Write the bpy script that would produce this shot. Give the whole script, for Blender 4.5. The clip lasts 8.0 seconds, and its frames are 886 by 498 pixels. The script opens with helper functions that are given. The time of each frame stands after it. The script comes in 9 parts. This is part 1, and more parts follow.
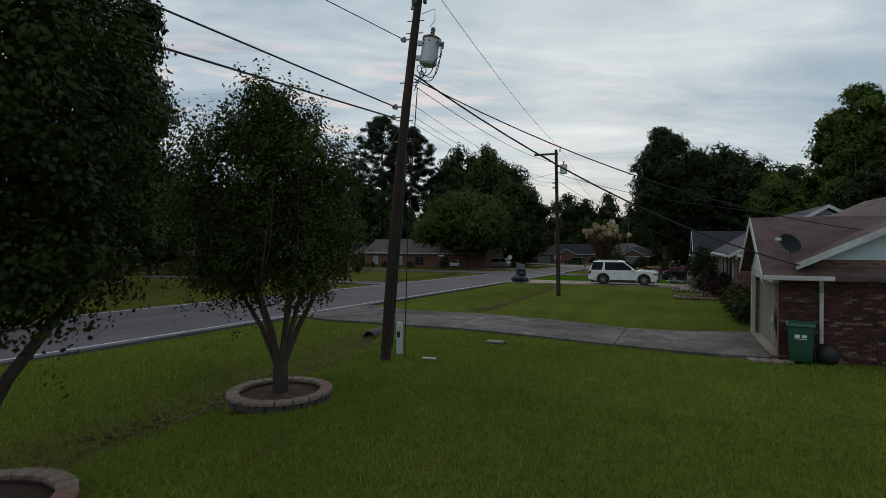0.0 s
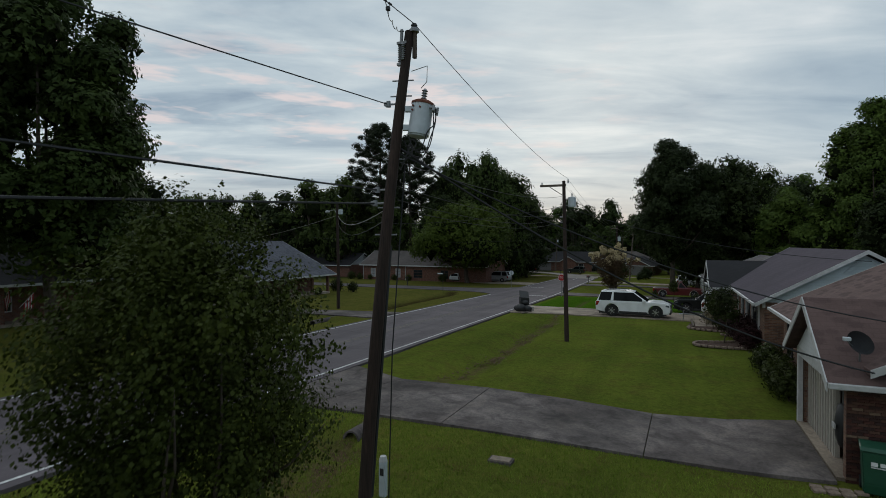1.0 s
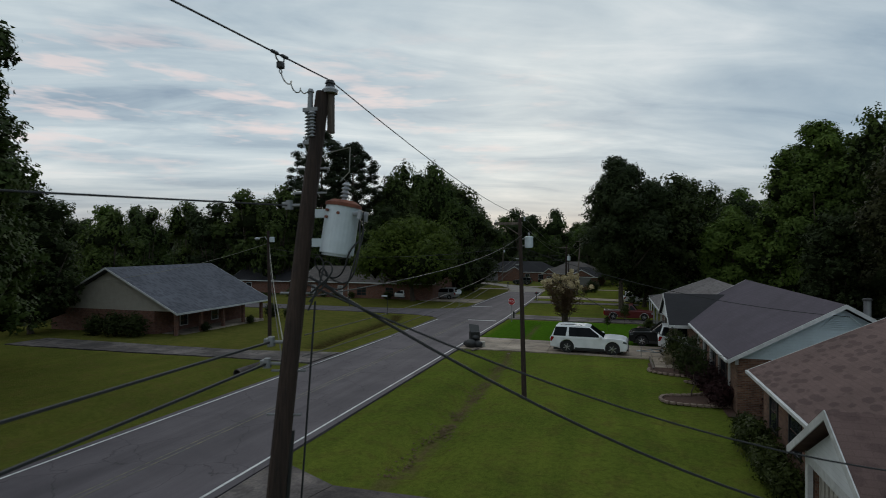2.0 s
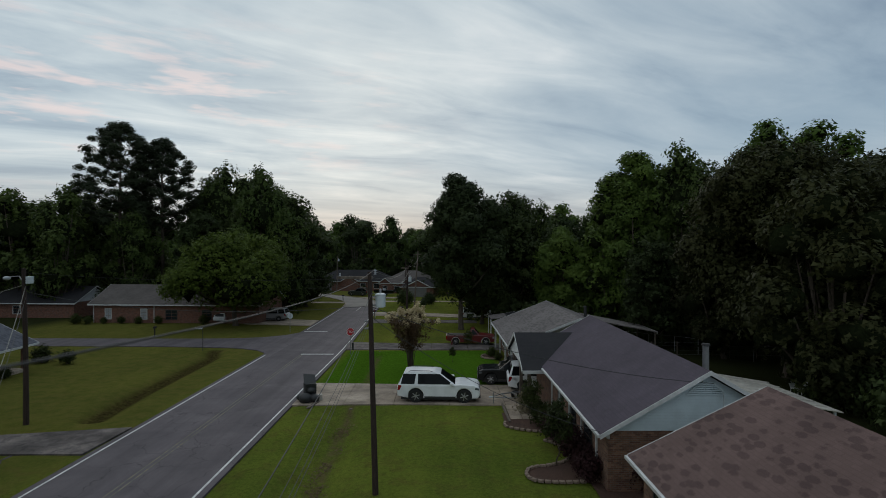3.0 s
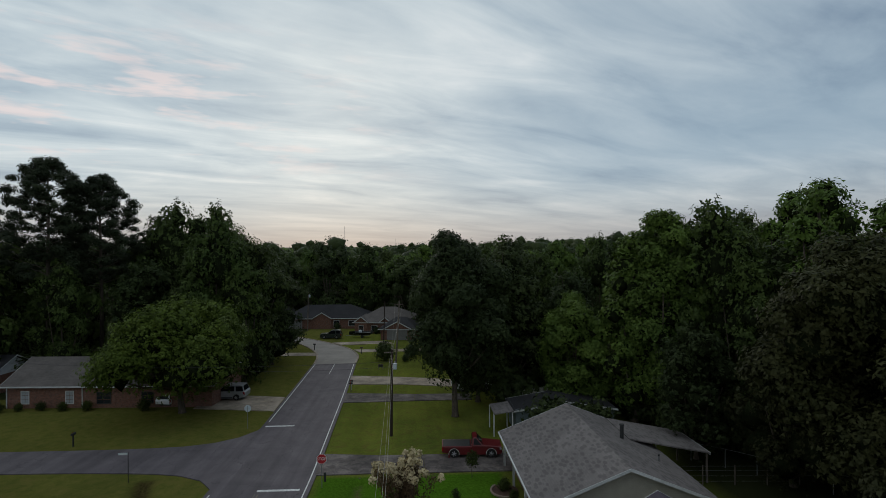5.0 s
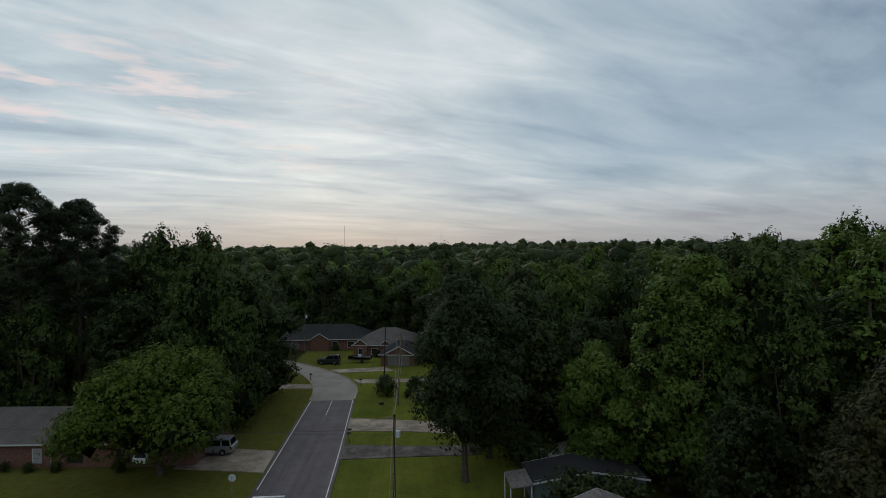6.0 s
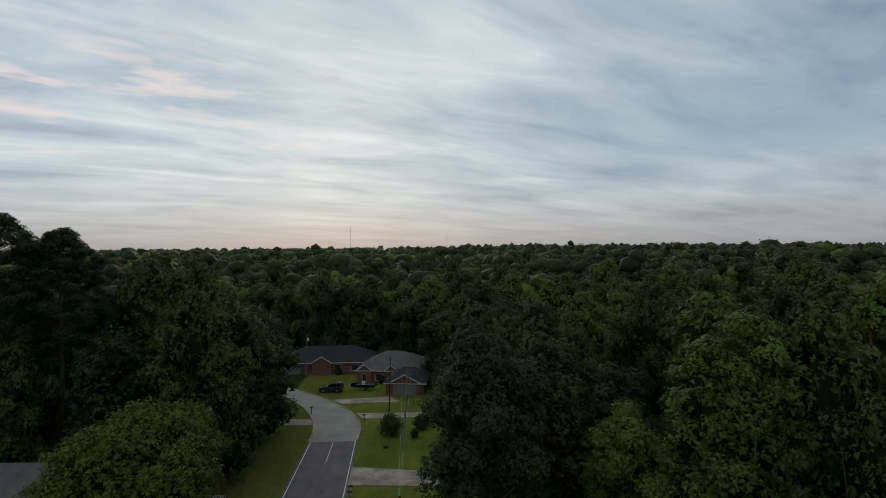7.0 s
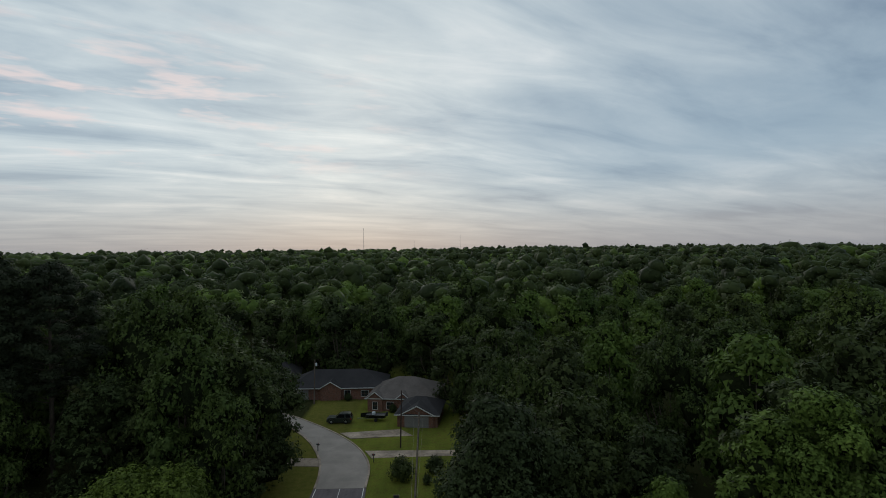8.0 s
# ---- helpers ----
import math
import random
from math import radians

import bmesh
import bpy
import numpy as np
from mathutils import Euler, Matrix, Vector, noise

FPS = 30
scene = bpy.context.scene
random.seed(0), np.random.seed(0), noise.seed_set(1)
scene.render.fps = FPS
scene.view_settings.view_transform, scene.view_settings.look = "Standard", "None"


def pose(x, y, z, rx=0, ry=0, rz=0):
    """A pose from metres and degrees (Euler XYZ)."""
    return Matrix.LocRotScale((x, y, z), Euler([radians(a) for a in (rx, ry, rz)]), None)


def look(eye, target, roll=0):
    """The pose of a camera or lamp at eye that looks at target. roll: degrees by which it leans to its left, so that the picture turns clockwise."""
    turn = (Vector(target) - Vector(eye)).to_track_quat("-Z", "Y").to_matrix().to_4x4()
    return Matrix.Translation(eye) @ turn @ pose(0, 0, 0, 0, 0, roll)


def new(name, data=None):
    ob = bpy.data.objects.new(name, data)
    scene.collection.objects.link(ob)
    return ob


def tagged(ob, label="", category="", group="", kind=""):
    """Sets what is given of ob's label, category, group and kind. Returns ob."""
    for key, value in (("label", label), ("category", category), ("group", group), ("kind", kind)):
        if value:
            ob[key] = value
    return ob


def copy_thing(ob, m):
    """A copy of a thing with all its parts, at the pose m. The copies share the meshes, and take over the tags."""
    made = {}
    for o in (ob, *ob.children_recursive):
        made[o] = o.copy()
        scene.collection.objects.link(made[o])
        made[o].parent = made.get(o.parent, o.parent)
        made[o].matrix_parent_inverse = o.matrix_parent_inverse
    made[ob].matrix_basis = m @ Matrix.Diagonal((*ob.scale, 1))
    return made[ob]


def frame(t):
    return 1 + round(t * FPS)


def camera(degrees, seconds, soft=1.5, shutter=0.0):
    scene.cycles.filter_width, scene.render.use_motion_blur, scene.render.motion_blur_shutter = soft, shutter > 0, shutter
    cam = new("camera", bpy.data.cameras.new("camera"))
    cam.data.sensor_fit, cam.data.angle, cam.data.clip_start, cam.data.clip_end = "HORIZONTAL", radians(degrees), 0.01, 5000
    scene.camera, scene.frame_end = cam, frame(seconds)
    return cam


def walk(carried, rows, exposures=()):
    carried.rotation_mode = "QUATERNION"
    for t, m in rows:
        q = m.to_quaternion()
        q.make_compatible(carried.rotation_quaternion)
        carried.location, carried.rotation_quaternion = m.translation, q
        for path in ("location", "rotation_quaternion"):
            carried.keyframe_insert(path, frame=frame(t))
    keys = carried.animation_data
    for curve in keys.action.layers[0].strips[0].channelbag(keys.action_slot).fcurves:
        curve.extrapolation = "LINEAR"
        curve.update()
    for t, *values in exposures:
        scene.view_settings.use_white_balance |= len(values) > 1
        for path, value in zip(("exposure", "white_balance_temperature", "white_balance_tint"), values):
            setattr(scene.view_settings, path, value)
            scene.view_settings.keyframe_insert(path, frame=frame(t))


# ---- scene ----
cam = camera(78.6, 8.0, 0.8, 0.15)
METRES, EYE, TILT, LEAN, TURN = 49.0, 2.75, -0.6, 0.0, 22.8
ROWS = [
    (0, 0.0000, 0.0000, -0.0000, -0.0000, 0.0000, 0.0000),
    (0.5, 0.0010, 0.0237, 0.0228, 0.0328, -0.0425, 0.0303),
    (1, 0.0022, 0.0531, 0.0454, -0.0076, -0.0229, -0.0210),
    (1.2, 0.0027, 0.0666, 0.0541, -0.1757, 0.0477, 0.0600),
    (2.3, 0.0069, 0.1514, 0.1031, -10.9787, 0.1730, 0.0294),
    (2.5, 0.0080, 0.1722, 0.1128, -15.4283, 0.1009, -0.0681),
    (3, 0.0157, 0.2245, 0.1410, -23.3139, 0.1218, 0.1417),
    (3.5, 0.0254, 0.2823, 0.1742, -26.3088, 0.2824, 0.2662),
    (4, 0.0390, 0.3409, 0.2137, -26.3135, 0.3242, 0.3426),
    (4.5, 0.0544, 0.3970, 0.2536, -26.3250, 0.3939, 0.4133),
    (4.7, 0.0624, 0.4166, 0.2684, -26.1667, 0.4997, 0.4636),
    (6, 0.1178, 0.5704, 0.3875, -26.0830, 0.2508, 0.7459),
    (6.5, 0.1390, 0.6248, 0.4321, -26.0736, 0.2808, 0.7399),
    (7, 0.1614, 0.6795, 0.4777, -25.4799, 0.2461, 0.7064),
    (7.5, 0.1871, 0.7323, 0.5207, -24.2636, 0.3108, 0.8496),
    (8, 0.2094, 0.7857, 0.5655, -24.0813, 0.2982, 0.8075),
]
walk(cam, [(t, pose(0, 0, EYE, TILT, LEAN, TURN) @ pose(METRES * x, METRES * y, METRES * z, 90 + pitch, roll, yaw)) for t, x, y, z, yaw, pitch, roll in ROWS])


# ---- world: overcast dusk sky with streaky cloud ----
def node(nt, kind, x=0, y=0, **values):
    n = nt.nodes.new(kind)
    n.location = (x, y)
    for key, value in values.items():
        n.inputs[key.replace("_", " ")].default_value = value
    return n


def ramp(nt, stops, src):
    n = nt.nodes.new("ShaderNodeValToRGB")
    e = n.color_ramp.elements
    while len(e) < len(stops):
        e.new(0.5)
    for k, (p, c) in enumerate(stops):
        e[k].position, e[k].color = p, (*c, 1)
    nt.links.new(src, n.inputs["Fac"])
    return n.outputs["Color"]


def math_node(nt, op, a, b=None, clamp=False):
    n = nt.nodes.new("ShaderNodeMath")
    n.operation, n.use_clamp = op, clamp
    for k, v in enumerate((a, b)):
        if v is None:
            continue
        if isinstance(v, (int, float)):
            n.inputs[k].default_value = v
        else:
            nt.links.new(v, n.inputs[k])
    return n.outputs[0]


def mix(nt, fac, a, b, blend="MIX"):
    n = nt.nodes.new("ShaderNodeMix")
    n.data_type, n.blend_type = "RGBA", blend
    for k, v in ((0, fac), (6, a), (7, b)):
        if isinstance(v, (int, float)):
            n.inputs[k].default_value = v
        elif isinstance(v, tuple):
            n.inputs[k].default_value = (*v, 1)
        else:
            nt.links.new(v, n.inputs[k])
    return n.outputs[2]


SUN_ELEVATION, SUN_AZIMUTH = radians(16), radians(-8)
world = bpy.data.worlds.new("overcast_sky")
scene.world = world
world.use_nodes = True
wt = world.node_tree
wt.nodes.clear()
sky = wt.nodes.new("ShaderNodeTexSky")
sky.sky_type, sky.sun_disc = "NISHITA", False
sky.sun_elevation, sky.sun_rotation = SUN_ELEVATION, SUN_AZIMUTH
co = wt.nodes.new("ShaderNodeTexCoord")
sep = wt.nodes.new("ShaderNodeSeparateXYZ")
wt.links.new(co.outputs["Generated"], sep.inputs[0])
zz = math_node(wt, "MAXIMUM", sep.outputs["Z"], 0.0)
den = math_node(wt, "ADD", zz, 0.10)
cx = math_node(wt, "DIVIDE", sep.outputs["X"], den)
cy = math_node(wt, "DIVIDE", sep.outputs["Y"], den)
comb = wt.nodes.new("ShaderNodeCombineXYZ")
wt.links.new(cx, comb.inputs[0])
wt.links.new(cy, comb.inputs[1])
# cloud sheet seen in perspective: streaks lie across the street
mp = wt.nodes.new("ShaderNodeMapping")
mp.vector_type = "TEXTURE"
mp.inputs["Rotation"].default_value = (0, 0, radians(27))
mp.inputs["Scale"].default_value = (1.9, 0.75, 1.0)
mp.inputs["Location"].default_value = (3.1, 1.7, 0)
wt.links.new(comb.outputs[0], mp.inputs[0])
n1 = node(wt, "ShaderNodeTexNoise", Scale=1.5, Detail=9.0, Roughness=0.56, Distortion=0.5)
n2 = node(wt, "ShaderNodeTexNoise", Scale=0.45, Detail=3.0, Roughness=0.5, Distortion=0.3)
wt.links.new(mp.outputs[0], n1.inputs["Vector"])
wt.links.new(mp.outputs[0], n2.inputs["Vector"])
n4 = node(wt, "ShaderNodeTexNoise", Scale=0.62, Detail=6.0, Roughness=0.58, Distortion=0.4)
wt.links.new(comb.outputs[0], n4.inputs["Vector"])
blend = math_node(wt, "ADD", math_node(wt, "MULTIPLY", n1.outputs["Fac"], 0.46), math_node(wt, "MULTIPLY", n2.outputs["Fac"], 0.25))
blend = math_node(wt, "ADD", blend, math_node(wt, "MULTIPLY", n4.outputs["Fac"], 0.29))
cloud = ramp(wt, [(0.37, (0.24, 0.32, 0.41)), (0.45, (0.39, 0.48, 0.55)), (0.53, (0.53, 0.61, 0.655)), (0.63, (0.75, 0.79, 0.80))], blend)
# low band over the horizon: thin warm haze
low = ramp(wt, [(0.0, (0.28, 0.28, 0.30)), (0.04, (0.385, 0.37, 0.37)), (0.10, (0.42, 0.445, 0.46)), (0.2, (0.42, 0.50, 0.55))], zz)
hz = math_node(wt, "SUBTRACT", 1.0, math_node(wt, "DIVIDE", zz, 0.16, True), True)
# the sheet thickens to the east
east = math_node(wt, "MULTIPLY_ADD", sep.outputs["X"], 0.75)
east_n = east.node
east_n.inputs[2].default_value = 0.12
east_n.use_clamp = True
cloud = mix(wt, east, mix(wt, 1.0, cloud, (1.08, 1.06, 1.04), "MULTIPLY"), mix(wt, 1.0, cloud, (0.52, 0.60, 0.70), "MULTIPLY"))
c1 = mix(wt, math_node(wt, "MULTIPLY", hz, 0.85), cloud, low)
# a slate-blue bank low in the east
drift = node(wt, "ShaderNodeTexNoise", Scale=1.0, Detail=4.0, Roughness=0.55)
mp2 = wt.nodes.new("ShaderNodeMapping")
mp2.inputs["Scale"].default_value = (2.4, 2.4, 13.0)
wt.links.new(co.outputs["Generated"], mp2.inputs[0])
wt.links.new(mp2.outputs[0], drift.inputs["Vector"])
lift = math_node(wt, "ADD", zz, math_node(wt, "MULTIPLY", math_node(wt, "SUBTRACT", drift.outputs["Fac"], 0.5), 0.16))
band = ramp(wt, [(0.09, (0, 0, 0)), (0.15, (1, 1, 1)), (0.21, (1, 1, 1)), (0.31, (0, 0, 0))], lift)
side = ramp(wt, [(0.45, (0, 0, 0)), (0.75, (1, 1, 1))], math_node(wt, "ADD", math_node(wt, "MULTIPLY", sep.outputs["X"], 0.7), 0.42))
bank = math_node(wt, "MULTIPLY", math_node(wt, "MULTIPLY", band, side), 0.62)
c1 = mix(wt, bank, c1, (0.285, 0.385, 0.475))
# faint rosy patches where the low sun reaches the cloud
n3 = node(wt, "ShaderNodeTexNoise", Scale=1.0, Detail=4.0, Roughness=0.62)
mp3 = wt.nodes.new("ShaderNodeMapping")
mp3.inputs["Scale"].default_value = (5.0, 5.0, 30.0)
mp3.inputs["Location"].default_value = (2.3, 1.2, 0.4)
wt.links.new(co.outputs["Generated"], mp3.inputs[0])
wt.links.new(mp3.outputs[0], n3.inputs["Vector"])
rosy = ramp(wt, [(0.53, (0, 0, 0)), (0.64, (1, 1, 1))], n3.outputs["Fac"])
west = math_node(wt, "SUBTRACT", 0.15, math_node(wt, "MULTIPLY", sep.outputs["X"], 2.2), True)
height = ramp(wt, [(0.07, (0, 0, 0)), (0.17, (1, 1, 1)), (0.26, (1, 1, 1)), (0.38, (0, 0, 0))], zz)
rosy = math_node(wt, "MULTIPLY", math_node(wt, "MULTIPLY", rosy, west), math_node(wt, "MULTIPLY", height, 0.7))
c2 = mix(wt, rosy, c1, (0.80, 0.675, 0.655))
skyd = mix(wt, 1.0, sky.outputs[0], (0.004, 0.004, 0.004), "MULTIPLY")
c3 = mix(wt, 1.0, c2, skyd, "ADD")
bg = wt.nodes.new("ShaderNodeBackground")
wt.links.new(c3, bg.inputs["Color"])
bg.inputs["Strength"].default_value = 1.0
wo = wt.nodes.new("ShaderNodeOutputWorld")
wt.links.new(bg.outputs[0], wo.inputs["Surface"])

sun_data = bpy.data.lights.new("sun", "SUN")
sun_data.energy, sun_data.angle, sun_data.color = 0.35, radians(30), (1.0, 0.93, 0.86)
sun = new("sun", sun_data)
sun.matrix_world = look((0, 0, 60), (60 * math.sin(SUN_AZIMUTH) * -3, -60 * math.cos(SUN_AZIMUTH) * 3, 60 - 180 * math.tan(SUN_ELEVATION)))
scene.view_settings.exposure = 0.0


# ---- materials ----
def material(name, rough=0.8, metal=0.0, spec=0.5):
    m = bpy.data.materials.new(name)
    m.use_nodes = True
    nt = m.node_tree
    b = nt.nodes["Principled BSDF"]
    b.inputs["Roughness"].default_value, b.inputs["Metallic"].default_value = rough, metal
    b.inputs["Specular IOR Level"].default_value = spec
    return m, nt, b


def objco(nt, sx=1.0, sy=1.0, sz=1.0, rz=0.0):
    c = nt.nodes.new("ShaderNodeTexCoord")
    mp = nt.nodes.new("ShaderNodeMapping")
    mp.inputs["Scale"].default_value = (sx, sy, sz)
    mp.inputs["Rotation"].default_value = (0, 0, rz)
    nt.links.new(c.outputs["Object"], mp.inputs[0])
    return mp.outputs[0]


def noise_tex(nt, vec, scale, detail=4.0, rough=0.55, distort=0.0):
    n = node(nt, "ShaderNodeTexNoise", Scale=scale, Detail=detail, Roughness=rough, Distortion=distort)
    nt.links.new(vec, n.inputs["Vector"])
    return n.outputs["Fac"]


def bump(nt, b, height, strength=0.3, dist=0.01):
    n = nt.nodes.new("ShaderNodeBump")
    n.inputs["Strength"].default_value, n.inputs["Distance"].default_value = strength, dist
    nt.links.new(height, n.inputs["Height"])
    nt.links.new(n.outputs[0], b.inputs["Normal"])


def two_scale(name, stops, fine=8.0, coarse=0.6, rough=0.85, metal=0.0, spec=0.4, strength=0.3, dist=0.01, stretch=(1, 1, 1), amount=0.35):
    """A worn surface: fine grain through a ramp, stains at a coarser scale."""
    m, nt, b = material(name, rough, metal, spec)
    v = objco(nt, *stretch)
    f = noise_tex(nt, v, fine, 6.0, 0.65)
    c = noise_tex(nt, v, coarse, 3.0, 0.6, 0.4)
    base = ramp(nt, stops, f)
    stain = ramp(nt, [(0.3, (1 - amount,) * 3), (0.7, (1 + amount * 0.3,) * 3)], c)
    nt.links.new(mix(nt, 1.0, base, stain, "MULTIPLY"), b.inputs["Base Color"])
    bump(nt, b, f, strength, dist)
    return m


def around(c, spread=0.25):
    return [(0.25, tuple(v * (1 - spread) for v in c)), (0.75, tuple(min(1.0, v * (1 + spread)) for v in c))]


def plain(name, c, rough=0.5, metal=0.0, spec=0.5, spread=0.12, fine=6.0):
    return two_scale(name, around(c, spread), fine, 0.8, rough, metal, spec, 0.08, 0.004, amount=0.15)


def leaf_material(name, dark, light, gloss=0.6):
    m, nt, b = material(name, gloss, 0.0, 0.08)
    g = nt.nodes.new("ShaderNodeNewGeometry")
    oi = nt.nodes.new("ShaderNodeObjectInfo")
    v = objco(nt)
    big = noise_tex(nt, v, 0.5, 3.0)
    f = math_node(nt, "ADD", math_node(nt, "MULTIPLY", g.outputs["Random Per Island"], 0.24), math_node(nt, "MULTIPLY", big, 0.76))
    col = ramp(nt, [(0.15, dark), (0.85, light)], f)
    tint = ramp(nt, [(0.0, (0.82, 0.82, 0.83)), (1.0, (1.22, 1.12, 0.98))], oi.outputs["Random"])
    col = mix(nt, 1.0, col, tint, "MULTIPLY")
    # growth varies over tens of metres
    wide = nt.nodes.new("ShaderNodeNewGeometry")
    zone = noise_tex(nt, wide.outputs["Position"], 0.03, 3.0, 0.6)
    col = mix(nt, 1.0, col, ramp(nt, [(0.35, (0.66, 0.68, 0.75)), (0.65, (1.2, 1.2, 1.05))], zone), "MULTIPLY")
    nt.links.new(col, b.inputs["Base Color"])
    tr = nt.nodes.new("ShaderNodeBsdfTranslucent")
    nt.links.new(mix(nt, 1.0, col, (1.1, 1.25, 0.6), "MULTIPLY"), tr.inputs["Color"])
    ms = nt.nodes.new("ShaderNodeMixShader")
    ms.inputs[0].default_value = 0.12
    nt.links.new(b.outputs[0], ms.inputs[1])
    nt.links.new(tr.outputs[0], ms.inputs[2])
    nt.links.new(ms.outputs[0], nt.nodes["Material Output"].inputs["Surface"])
    return m


def shingle_material(name, c, spot, spot_amount=0.5, course=0.14, axis_swap=False):
    """Asphalt shingles: courses with darker butts, tabs of varied tone and blended spots."""
    m, nt, b = material(name, 0.92, 0.0, 0.2)
    cd = nt.nodes.new("ShaderNodeTexCoord")
    mp = nt.nodes.new("ShaderNodeMapping")
    if axis_swap:
        mp.inputs["Rotation"].default_value = (0, 0, radians(90))
    nt.links.new(cd.outputs["Object"], mp.inputs[0])
    bt = nt.nodes.new("ShaderNodeTexBrick")
    nt.links.new(mp.outputs[0], bt.inputs["Vector"])
    bt.inputs["Color1"].default_value = (*[v * 0.91 for v in c], 1)
    bt.inputs["Color2"].default_value = (*[v * 1.09 for v in c], 1)
    bt.inputs["Mortar"].default_value = (*[v * 0.82 for v in c], 1)
    bt.inputs["Scale"].default_value = 1.0
    bt.inputs["Mortar Size"].default_value = 0.012
    bt.inputs["Brick Width"].default_value, bt.inputs["Row Height"].default_value = 0.33, course
    sm = nt.nodes.new("ShaderNodeMapping")
    sm.inputs["Scale"].default_value = (1.7, 3.4, 1.0)
    nt.links.new(mp.outputs[0], sm.inputs[0])
    vo = nt.nodes.new("ShaderNodeTexVoronoi")
    vo.inputs["Scale"].default_value, vo.inputs["Randomness"].default_value = 0.95, 0.75
    nt.links.new(sm.outputs[0], vo.inputs["Vector"])
    edgy = math_node(nt, "ADD", vo.outputs["Distance"], math_node(nt, "MULTIPLY", noise_tex(nt, mp.outputs[0], 9.0, 3.0), 0.35))
    spots = ramp(nt, [(0.54, (1, 1, 1)), (0.64, (0, 0, 0))], edgy)
    fine = noise_tex(nt, mp.outputs[0], 45.0, 3.0)
    col = mix(nt, math_node(nt, "MULTIPLY", spots, spot_amount), bt.outputs["Color"], spot)
    col = mix(nt, 0.35, col, ramp(nt, around(c, 0.4), fine))
    streak = noise_tex(nt, objco(nt, 0.9, 0.9, 0.2), 0.5, 4.0)
    col = mix(nt, 1.0, col, ramp(nt, [(0.3, (0.78, 0.78, 0.78)), (0.7, (1.1, 1.1, 1.1))], streak), "MULTIPLY")
    nt.links.new(col, b.inputs["Base Color"])
    bump(nt, b, bt.outputs["Fac"], 0.3, 0.01)
    return m


def brick_wall_material(name, c1, c2, mortar):
    """Far brick walls: running bond on both wall directions."""
    m, nt, b = material(name, 0.9, 0.0, 0.3)
    cd = nt.nodes.new("ShaderNodeTexCoord")
    s = nt.nodes.new("ShaderNodeSeparateXYZ")
    nt.links.new(cd.outputs["Object"], s.inputs[0])
    cb = nt.nodes.new("ShaderNodeCombineXYZ")
    nt.links.new(math_node(nt, "ADD", s.outputs["X"], s.outputs["Y"]), cb.inputs[0])
    nt.links.new(s.outputs["Z"], cb.inputs[1])
    bt = nt.nodes.new("ShaderNodeTexBrick")
    nt.links.new(cb.outputs[0], bt.inputs["Vector"])
    bt.inputs["Color1"].default_value, bt.inputs["Color2"].default_value, bt.inputs["Mortar"].default_value = (*c1, 1), (*c2, 1), (*mortar, 1)
    bt.inputs["Scale"].default_value, bt.inputs["Mortar Size"].default_value = 1.0, 0.008
    bt.inputs["Brick Width"].default_value, bt.inputs["Row Height"].default_value = 0.215, 0.075
    f = noise_tex(nt, cd.outputs["Object"], 3.0, 4.0)
    col = mix(nt, 1.0, bt.outputs["Color"], ramp(nt, [(0.3, (0.7, 0.7, 0.7)), (0.7, (1.2, 1.15, 1.1))], f), "MULTIPLY")
    nt.links.new(col, b.inputs["Base Color"])
    bump(nt, b, bt.outputs["Fac"], 0.4, 0.006)
    return m


def siding_material(name, c, gap=0.2):
    m, nt, b = material(name, 0.6, 0.0, 0.4)
    v = objco(nt)
    w = nt.nodes.new("ShaderNodeTexWave")
    w.wave_type, w.bands_direction, w.wave_profile = "BANDS", "Z", "SAW"
    w.inputs["Scale"].default_value = 1.0 / gap / 6.283 * 3.14159
    nt.links.new(v, w.inputs["Vector"])
    f = noise_tex(nt, v, 2.0, 5.0)
    col = mix(nt, 1.0, ramp(nt, around(c, 0.1), f), ramp(nt, [(0.0, (0.75, 0.75, 0.75)), (0.1, (1, 1, 1))], w.outputs["Fac"]), "MULTIPLY")
    nt.links.new(col, b.inputs["Base Color"])
    bump(nt, b, w.outputs["Fac"], 0.3, 0.01)
    return m


def glass_material(name, tint, rough=0.04, spec=0.5):
    m, nt, b = material(name, rough, 0.0, spec)
    v = objco(nt)
    nt.links.new(ramp(nt, around(tint, 0.2), noise_tex(nt, v, 1.0, 2.0)), b.inputs["Base Color"])
    return m


